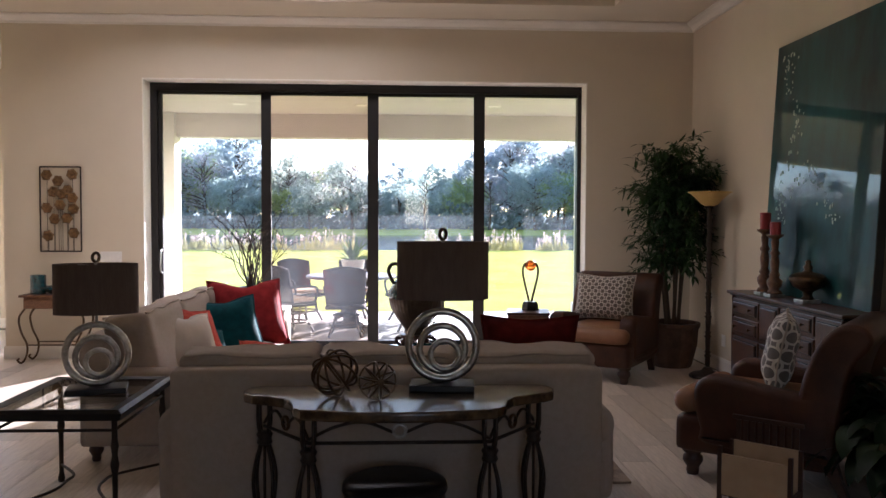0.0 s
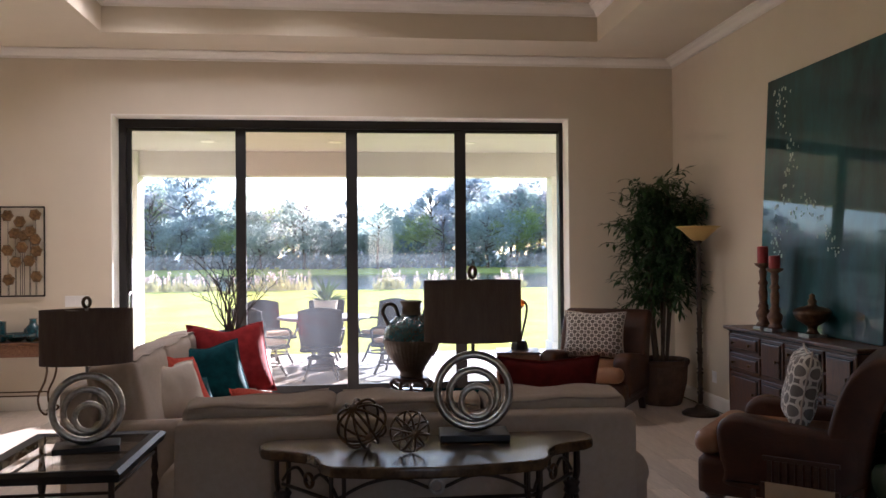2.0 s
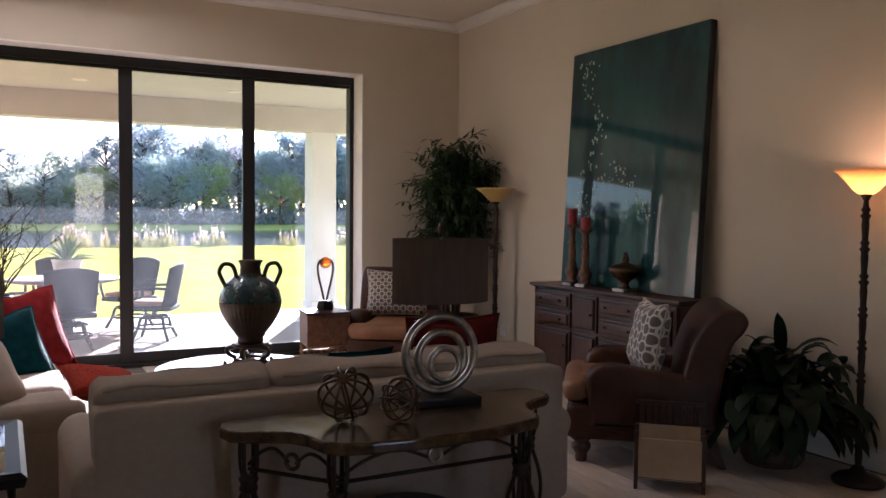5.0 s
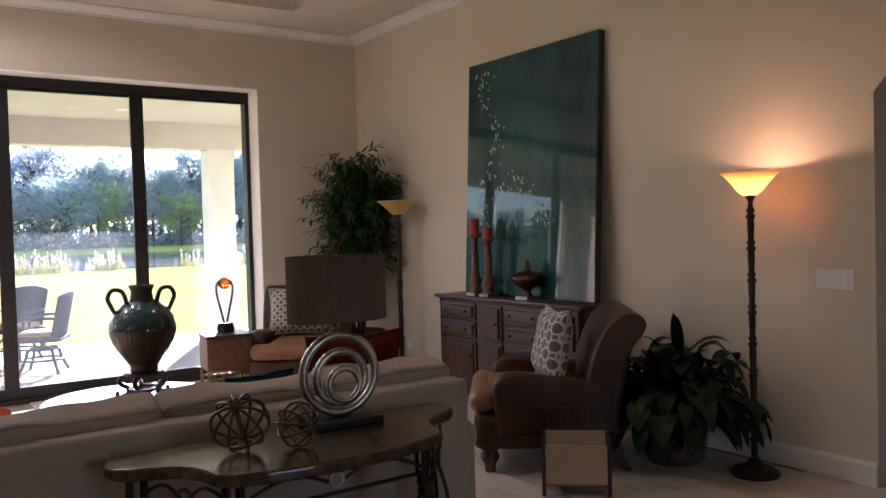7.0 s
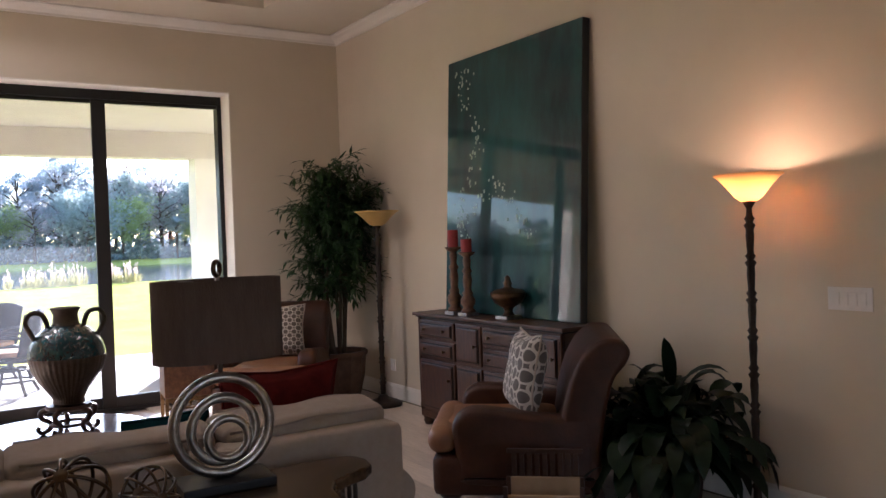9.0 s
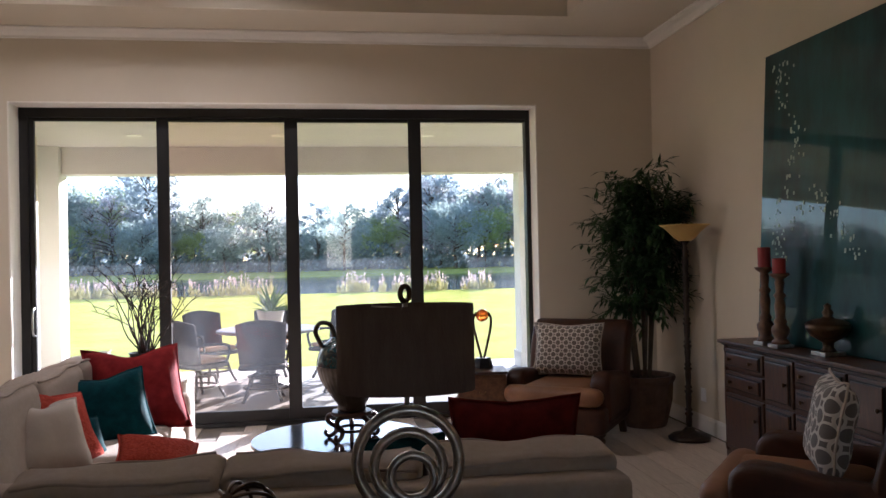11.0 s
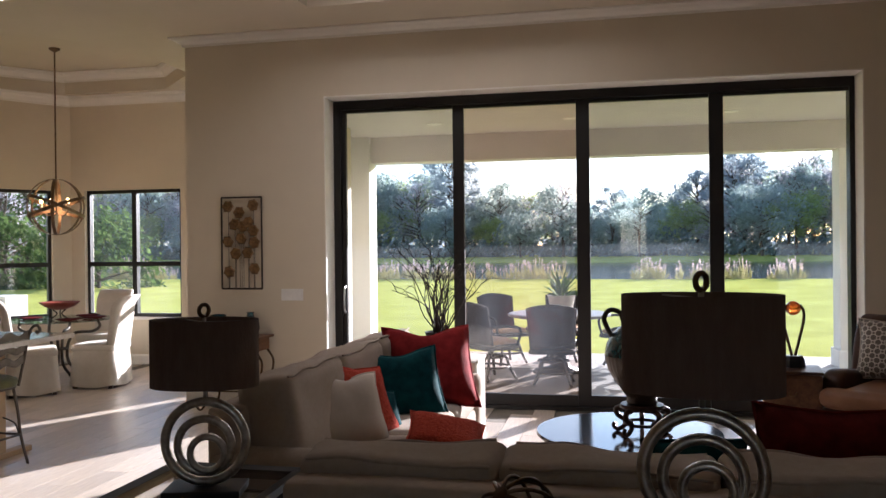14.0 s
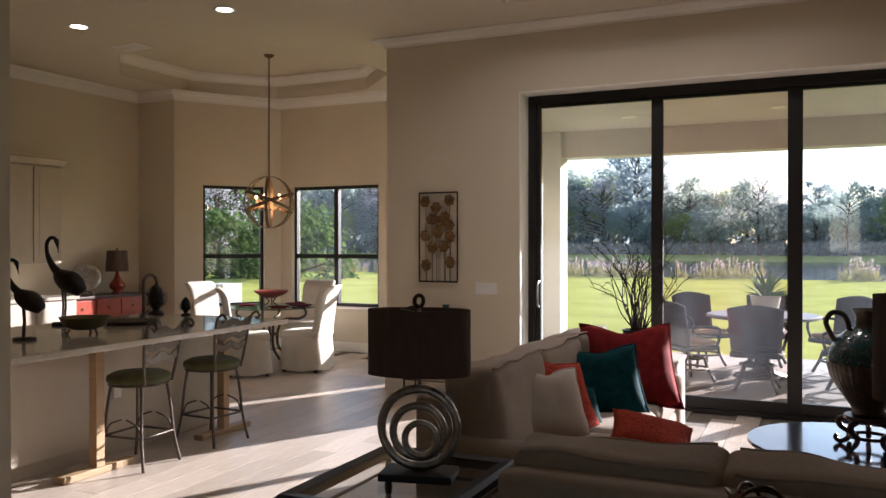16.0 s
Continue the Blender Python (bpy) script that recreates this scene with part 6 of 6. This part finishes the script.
# recessed downlights: kitchen ceiling; those in the living room tray are unseen fill
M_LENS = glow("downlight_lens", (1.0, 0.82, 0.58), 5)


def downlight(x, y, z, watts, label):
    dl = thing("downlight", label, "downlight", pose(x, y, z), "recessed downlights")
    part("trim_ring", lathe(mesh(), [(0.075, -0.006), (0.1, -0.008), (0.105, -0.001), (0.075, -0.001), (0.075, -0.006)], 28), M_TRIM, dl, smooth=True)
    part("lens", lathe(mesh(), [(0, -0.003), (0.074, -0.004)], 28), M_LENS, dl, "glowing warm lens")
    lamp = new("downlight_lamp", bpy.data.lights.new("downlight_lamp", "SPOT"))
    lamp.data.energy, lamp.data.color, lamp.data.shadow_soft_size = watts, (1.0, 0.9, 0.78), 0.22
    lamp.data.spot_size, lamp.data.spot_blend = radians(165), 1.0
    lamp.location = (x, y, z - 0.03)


for x, y in ((-10.0, -1.79), (-8.31, -1.65)):
    downlight(x, y, CEIL, 0.9, "lit recessed downlight in the kitchen ceiling")
# tray lamps are added fill light for walls and ceiling
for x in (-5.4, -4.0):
    downlight(x, -1.5, 4.06, FILL_DOWN_W, "unseen recessed downlight added to the ceiling tray as fill")
downlight(-1.5, -3.6, 4.06, FILL_DOWN_W * 0.13, "unseen recessed downlight added to the ceiling tray as fill")
vent = thing("ceiling_vent", "white slatted air vent in the kitchen ceiling", "vent", pose(-10.15, -0.95, CEIL))
part("frame", sweep(mesh(), [(-0.2, -0.12), (0.2, -0.12), (0.2, 0.12), (-0.2, 0.12)], [(0, -0.001), (0.03, -0.001), (0.03, -0.012), (0, -0.008)], closed=True), M_TRIM, vent)
for k in range(7):
    box("slat", M_TRIM, vent, -0.168, 0.168, -0.08 + 0.027 * k - 0.009, -0.08 + 0.027 * k + 0.009, -0.01, -0.006)

# ---- covered patio furniture ----
M_WICKER = mat("grey_brown_wicker", (0.036, 0.029, 0.027), 0.75, spec=0.15, color2=(0.018, 0.014, 0.013), scale=90, bump=1.0, bump_scale=90, detail=2)
M_BRZALU = mat("dark_aluminium", (0.04, 0.03, 0.025), 0.45, 0.4, scale=20)
M_TANPAD = mat("tan_outdoor_cloth", (0.42, 0.24, 0.13), 0.9, scale=20, bump=0.3, bump_scale=200)


def patio_chair(label, m):
    """Woven swivel chair facing -y locally."""
    c = thing("patio_chair", label, "patio chair", m, "woven patio chairs")
    bm = mesh()
    n = 10
    rows = {}
    for s in (0, 1):
        for i in range(n + 1):
            for j in range(n + 1):
                u, v = 2 * i / n - 1, j / n
                x = u * (0.25 + 0.03 * v)
                z = 0.44 + 0.5 * v - (0.05 * u * u if j == n else 0.05 * u * u * v)
                y = 0.22 + 0.1 * v - 0.07 * u * u + 0.035 * s
                rows[s, i, j] = bm.verts.new((x, y, z))
    for i in range(n):
        for j in range(n):
            bm.faces.new([rows[0, i, j], rows[0, i + 1, j], rows[0, i + 1, j + 1], rows[0, i, j + 1]])
            bm.faces.new([rows[1, i, j], rows[1, i, j + 1], rows[1, i + 1, j + 1], rows[1, i + 1, j]])
    edge = [(i, 0) for i in range(n)] + [(n, j) for j in range(n)] + [(i, n) for i in range(n, 0, -1)] + [(0, j) for j in range(n, 0, -1)]
    for (a, b), (e, f) in zip(edge, edge[1:] + edge[:1]):
        bm.faces.new([rows[0, a, b], rows[1, a, b], rows[1, e, f], rows[0, e, f]])
    part("backrest", bm, M_WICKER, c, "woven wicker back", smooth=True)
    part("seat", soft(mesh(), (0.52, 0.5, 0.06), (0, 0.0, 0.4), 8, 6), M_WICKER, c, smooth=True)
    part("seat_pad", soft(mesh(), (0.46, 0.44, 0.06), (0, -0.01, 0.46), 6, 6), M_TANPAD, c, "tan seat pad", smooth=True)
    for sx in (-1, 1):
        pts = curve_pts([(sx * 0.26, 0.22, 0.64), (sx * 0.29, 0.05, 0.65), (sx * 0.29, -0.18, 0.63), (sx * 0.28, -0.22, 0.55), (sx * 0.25, -0.2, 0.42)], 24)
        part("armrest", tube(mesh(), pts, 0.017, 8), M_WICKER, c, smooth=True)
    part("swivel_post", lathe(mesh(), [(0, 0.27), (0.06, 0.27), (0.06, 0.3), (0.03, 0.31), (0.03, 0.37), (0, 0.37)], 16), M_BRZALU, c)
    for z, r in ((0.28, 0.17), (0.16, 0.22)):
        part("base_ring", tube(mesh(), arc((0, 0, z), r, 0, 350, 31, v=(0, 1, 0)), 0.014, 7, True), M_BRZALU, c, smooth=True)
    for a in range(4):
        q = a * math.pi / 2 + 0.785
        u = Vector((math.cos(q), math.sin(q), 0))
        part("leg", tube(mesh(), curve_pts([u * 0.05 + Vector((0, 0, 0.29)), u * 0.17 + Vector((0, 0, 0.28)), u * 0.22 + Vector((0, 0, 0.16)), u * 0.3 + Vector((0, 0, 0.012))], 18), 0.019, 8), M_BRZALU, c, smooth=True)
    return c


PX, PY, PZ = -3.98, 2.75, -0.02
pc = patio_chair("woven wicker swivel chair at the patio table", pose(-3.98, 1.78, PZ, 0, 0, 180))
for x, y, rz in ((-4.74, 2.06, 136), (-4.75, 3.4, 40), (-4.0, 3.75, -4), (-3.15, 3.35, -44), (-3.02, 2.15, -114)):
    copy_thing(pc, pose(x, y, PZ, 0, 0, rz))
ptb = thing("patio_table", "round stone-topped patio dining table", "patio table", pose(PX, PY, PZ))
part("tabletop", lathe(mesh(), [(0, 0.7), (0.6, 0.7), (0.64, 0.712), (0.64, 0.735), (0.62, 0.745), (0, 0.745)], 48), mat("table_stone", (0.2, 0.18, 0.17), 0.45, color2=(0.13, 0.115, 0.11), scale=9, bump=0.2, bump_scale=60), ptb, "pale stone tabletop")
part("pedestal", lathe(mesh(), [(0, 0.001), (0.3, 0.001), (0.3, 0.03), (0.12, 0.08), (0.08, 0.3), (0.1, 0.55), (0.25, 0.69), (0, 0.699)], 28), M_BRZALU, ptb, smooth=True)
yc = thing("yucca_pot", "spiky green yucca in a pale pot on the patio table", "plant", pose(PX + 0.03, PY, PZ + 0.746))
part("pot", lathe(mesh(), [(0, 0), (0.13, 0), (0.17, 0.2), (0.18, 0.22), (0.16, 0.22), (0.15, 0.18), (0, 0.18)], 24), M_STUCCO_W, yc, smooth=False)
random.seed(31)
bm = mesh()
for k in range(46):
    q, el = random.uniform(0, 6.283), random.uniform(0.25, 1.45)
    dv = Vector((math.cos(q) * math.cos(el), math.sin(q) * math.cos(el), math.sin(el)))
    leaf(bm, Vector((0, 0, 0.17)), dv, Vector((0, 0, 1)), 0.022, random.uniform(0.3, 0.5), 0.4)
part("leaves", bm, mat("yucca_green", (0.12, 0.22, 0.05), 0.7, spec=0.08, island=0.25, scale=5), yc)
for x, y in ((-5.52, 2.55), (-3.8, 2.55), (-1.94, 2.55)):
    pdl = thing("patio_downlight", "small unlit recessed light in the patio ceiling", "downlight", pose(x, y, 3.129), "patio downlights")
    part("trim_ring", lathe(mesh(), [(0, -0.003), (0.06, -0.004), (0.09, -0.008), (0.095, -0.001), (0, -0.001)], 24), M_TRIM, pdl)
tagged(part("garden_pillar", bx(mesh(), -13.1, -12.65, 3.5, 4.0, -0.16, 0.86, bevel=0.01), M_STUCCO), "low white stucco pillar outside the bay", "pillar")


# ---- trees, reeds, shrubs ----
def foliage(name, color, color2, glowthrough=0.5):
    """Leaf cloth that lets some sun through."""
    m = mat(name, color, 0.7, color2=color2, scale=0.9, island=0.14, spec=0.04)
    nt, n = m.node_tree, m.node_tree.nodes
    b, tr, mx = n["Principled BSDF"], n.new("ShaderNodeBsdfTranslucent"), n.new("ShaderNodeMixShader")
    nt.links.new(b.inputs["Base Color"].links[0].from_socket, tr.inputs[0])
    mx.inputs[0].default_value = glowthrough
    nt.links.new(b.outputs[0], mx.inputs[1])
    nt.links.new(tr.outputs[0], mx.inputs[2])
    nt.links.new(mx.outputs[0], n["Material Output"].inputs[0])
    return m


# far-bank leaf colours are paled, with distance haze put into them
M_FOL_HAZED = [foliage("hazed_oak_leaf", (0.43, 0.5, 0.45), (0.35, 0.41, 0.38), 0.84), foliage("hazed_pine_leaf", (0.43, 0.49, 0.51), (0.35, 0.4, 0.42), 0.84),
         foliage("hazed_light_leaf", (0.42, 0.49, 0.2), (0.32, 0.39, 0.16), 0.84), foliage("hazed_bare_twig", (0.52, 0.48, 0.49), (0.43, 0.4, 0.42), 0.75)]


def quad(bm, p, s):
    u = Vector((random.gauss(0, 1), random.gauss(0, 1), random.gauss(0, 1))).normalized()
    v = u.orthogonal().normalized()
    w = u.cross(v) * s * random.uniform(0.5, 0.9)
    v = v * s
    vs = [bm.verts.new(p + q) for q in (-v, w * 0.6 - v * 0.2, v, -w * 0.7 + v * 0.15)]
    bm.faces.new(vs)


def tree(label, h, r, fol, seed, clumps=26, leaves=150, trunk_h=0.35, size=0.2):
    random.seed(seed)
    t = thing("tree", label, "tree", None, "trees across the pond")
    bm = mesh()
    pts = [Vector((random.gauss(0, 0.03) * h * k, random.gauss(0, 0.03) * h * k, h * 0.92 * k)) for k in (0, 0.25, 0.5, 0.75, 1)]
    tube(bm, curve_pts(pts, 12), [0.028 * h * (1 - 0.9 * i / 12) for i in range(13)], 7)
    cl = []
    for k in range(clumps):
        z = h * (trunk_h + (0.97 - trunk_h) * ((k + random.random()) / clumps))
        f = (z / h - trunk_h) / (1 - trunk_h)
        rad = r * (0.35 + 0.9 * math.sin(math.pi * min(0.98, 0.18 + 0.75 * f))) * random.uniform(0.45, 1.0)
        q = random.uniform(0, 6.283)
        c = Vector((rad * math.cos(q), rad * math.sin(q), z))
        cl.append(c)
        tube(bm, [Vector((0, 0, z * 0.82)), c * 0.6 + Vector((0, 0, z * 0.36)), c], [0.008 * h, 0.005 * h, 0.001 * h], 5)
    part("trunk", bm, M_BARK, t)
    bm = mesh()
    for c in cl:
        cr = r * random.uniform(0.28, 0.5)
        for _ in range(leaves):
            d_ = Vector((random.gauss(0, 1), random.gauss(0, 1), random.gauss(0, 0.7)))
            quad(bm, c + d_ * cr * 0.5, size * random.uniform(0.6, 1.3))
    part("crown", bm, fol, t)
    return t


def palm(seed):
    random.seed(seed)
    t = thing("palm_tree", "sabal palm with a round fan crown", "palm tree", None, "palms across the pond")
    part("trunk", lathe(mesh(), [(0, -0.3), (0.22, -0.3), (0.18, 0.5), (0.16, 4.2), (0.2, 4.6), (0, 4.7)], 10), M_BARK, t)
    bm = mesh()
    for k in range(46):
        q, el = random.uniform(0, 6.283), random.uniform(-0.6, 1.4)
        dv = Vector((math.cos(q) * math.cos(el), math.sin(q) * math.cos(el), math.sin(el)))
        p = Vector((0, 0, 4.6)) + dv * 0.9
        side = dv.cross(Vector((0, 0, 1))).normalized()
        for j in range(-4, 5):
            leaf(bm, p, dv + side * j * 0.22 + Vector((0, 0, -0.25 * abs(j) / 4)), Vector((0, 0, 1)), 0.05, 0.95)
    part("crown", bm, M_FOL_HAZED[0], t)
    return t


kinds = [tree("broad dark green oak on the far bank", 9.5, 3.4, M_FOL_HAZED[0], 1), tree("tall dark pine on the far bank", 11.5, 2.8, M_FOL_HAZED[1], 2, 30, 150, 0.35),
         tree("light green tree on the far bank", 8, 3.0, M_FOL_HAZED[2], 3), tree("greyish bare-branched tree on the far bank", 10, 3.0, M_FOL_HAZED[3], 4, 34, 80, 0.25, 0.12),
         tree("rounded green oak on the far bank", 7.5, 3.6, M_FOL_HAZED[0], 5), palm(6)]
random.seed(77)
spots = []
for row, (y, n, sc) in enumerate(((96, 40, 0.82), (102, 42, 1.0), (109, 42, 1.12))):
    for k in range(n):
        x = -92 + 150 * (k + random.uniform(0.1, 0.9)) / n
        spots.append((x, y + random.uniform(-2, 2), sc * random.uniform(0.75, 1.1), row))
used = set()
for i, (x, y, s, row) in enumerate(spots):
    s *= 0.76 if -6 < x < 4 and row > 0 else 1.22 if (x < -24 or x > 8) else 1.0
    j = random.choice((0, 0, 1, 3, 3, 4, 2) if row else (0, 4, 3, 2, 5, 0))
    m_ = pose(x, y, ground_z(x, y) - 0.05, 0, 0, random.uniform(0, 360)) @ Matrix.Diagonal((s, s, s, 1))
    if j not in used:
        used.add(j)
        kinds[j].matrix_basis = m_
    else:
        c_ = copy_thing(kinds[j], m_)
        c_.scale = (s, s, s)
M_NEAR = foliage("lawn_tree_leaf", (0.13, 0.19, 0.06), (0.07, 0.11, 0.03), 0.5)
kinds += [tree("leafy green lawn tree", 8, 3.2, M_NEAR, 8, 40, 90, 0.2, 0.26), tree("rounded green lawn tree", 7.5, 3.6, M_NEAR, 9, 44, 90, 0.15, 0.26)]
for j, x in ((6, -47), (7, -58)):
    kinds[j].matrix_basis = pose(x, 46, -0.2)
for x, y, s, j in ((-26, 25, 0.62, 6), (-30.5, 24.5, 0.64, 7), (-36, 19, 0.42, 7), (-39, 18, 0.4, 6), (13.5, 31, 0.42, 6), (-44, 40, 0.8, 3), (-50, 34, 0.9, 1), (-55, 42, 0.9, 3)):
    c_ = copy_thing(kinds[j], pose(x, y, -0.2 - (2.6 * s if x > -40 else 0), 0, 0, x * 7))
    c_.scale = (s, s, s)
    tagged(c_, "young leafy green tree on the lawn" if abs(x) < 40 else "tree at the edge of the lawn", "tree", "lawn trees")

random.seed(50)
bm = mesh()
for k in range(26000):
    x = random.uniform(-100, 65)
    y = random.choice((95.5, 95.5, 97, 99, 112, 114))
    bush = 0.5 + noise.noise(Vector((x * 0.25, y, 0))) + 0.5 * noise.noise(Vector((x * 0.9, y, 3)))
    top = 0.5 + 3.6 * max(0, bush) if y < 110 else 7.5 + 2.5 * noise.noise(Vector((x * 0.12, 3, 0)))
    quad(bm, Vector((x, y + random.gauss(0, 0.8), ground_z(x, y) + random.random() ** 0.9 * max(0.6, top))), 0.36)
# dark shrub green, lifted towards blue-grey to carry some haze
tagged(part("undergrowth", bm, foliage("hazed_undergrowth_leaf", (0.22, 0.27, 0.25), (0.16, 0.2, 0.18), 0.35)), "dense dark undergrowth beneath the far trees", "undergrowth", kind="stuff")

# blue-grey leaf colour holds the haze of the distance
M_FAR = foliage("hazed_distant_leaf", (0.42, 0.48, 0.56), (0.32, 0.38, 0.45), 0.6)
bm = mesh()
for k in range(19000):
    x = random.uniform(-130, 95)
    y = random.uniform(118, 132)
    top = 9.0 + 3.2 * noise.noise(Vector((x * 0.1, 9, 0))) + 1.6 * noise.noise(Vector((x * 0.4, 2, 0)))
    top *= 0.75 if -6 < x < 5 else 1.3 if (x < -26 or x > 9) else 1.0
    quad(bm, Vector((x, y, 0.1 + random.random() ** 1.4 * top)), 0.7)
tagged(part("far_woods", bm, M_FAR), "far woods behind the pond trees, haze put into their colour", "woods", kind="stuff")

M_PLUME = foliage("reed_plume", (0.54, 0.41, 0.39), (0.4, 0.29, 0.27), 0.5)
M_REED = foliage("reed_blade", (0.3, 0.26, 0.12), (0.2, 0.19, 0.08), 0.4)
bm, bl = mesh(), mesh()
for k in range(2200):
    x = random.uniform(-48, 32)
    clump = noise.noise(Vector((x * 0.35, 0, 5))) + 0.5 * noise.noise(Vector((x * 1.7, 4, 2)))
    if clump < (0.02 if x > -6 else -0.26):
        continue
    y = 34.2 + random.gauss(0, 0.8)
    h = random.uniform(0.4, 0.85) + 0.55 * max(0, clump)
    z0 = ground_z(x, y) - 0.05
    lean = Vector((random.gauss(0, 0.1), random.gauss(0, 0.1), 1)).normalized()
    leaf(bl, Vector((x, y, z0)), lean, Vector((0, 1, 0)), 0.03, h)
    for j in range(2):
        leaf(bl, Vector((x, y, z0)), lean + Vector((random.gauss(0, 0.4), 0, 0)), Vector((0, 1, 0)), 0.03, h * 0.7)
    for j in range(5):
        quad(bm, Vector((x, y, z0)) + lean * (h + 0.07 * j - 0.12), random.uniform(0.04, 0.085))
tagged(part("reed_plumes", bm, M_PLUME), "pinkish white plumes of the pond reeds", "reeds", kind="stuff")
tagged(part("reed_blades", bl, M_REED), "dry green reed blades at the pond edge", "reeds", kind="stuff")

# ---- patio pavers and floor planks ----
bm = mesh()
random.seed(5)
y = 0.4
while y < 4.5:
    x = -6.66 + (0.15 if int(y * 5) % 2 else 0)
    while x < 3.1:
        w = random.choice((0.2, 0.3, 0.4))
        bx(bm, x + 0.003, x + w - 0.003, y + 0.003, y + 0.197, -0.1, -0.02 + random.uniform(-0.002, 0.002))
        x += w
    y += 0.2
tagged(part("patio_pavers", bm, M_PAVER), "pale stone pavers of the covered patio", "pavers", kind="stuff")
floor = bpy.data.objects["floor"]
L, W, G = 1.2, 0.2, 0.003
pm = bx(mesh(), -W / 2 + G / 2, W / 2 - G / 2, -L / 2 + G / 2, L / 2 - G / 2, -0.012, 0.0)
plank_mesh = bpy.data.meshes.new("plank")
pm.to_mesh(plank_mesh)
pm.free()
plank_mesh.materials.append(M_PLANK)
rest = mesh()
cols = int((12.6 + 2.6) / W)
for i in range(cols):
    x = -12.24 + W * (i + 0.5)
    off = (i * 0.37) % L
    k = 0
    y = -11.2 + off - L / 2
    while y < 2.6:
        inside = (x < 0.0 and y < 0.1) or (-12.25 < x < -6.9 and y < 2.5) or (0 <= x < 2.4 and -8.5 < y < -4.9)
        if inside:
            if -5.2 < y < 0 and (-8.2 < x < -5.3 or -2.1 < x < 0 or (y > -1.6 and x > -5.3 and x < 0)):
                ob = new("plank", plank_mesh)
                ob.location = (x, y, 0)
                ob.parent = floor
            else:
                bx(rest, x - W / 2 + G / 2, x + W / 2 - G / 2, max(y - L / 2, -11.2) + G / 2, min(y + L / 2, 2.49 if x < -6.9 else 0.39) - G / 2, -0.012, 0.0)
        y += L
tagged(part("plank_field", rest, M_PLANK_J, floor), "pale greige wood-look planks", kind="stuff")
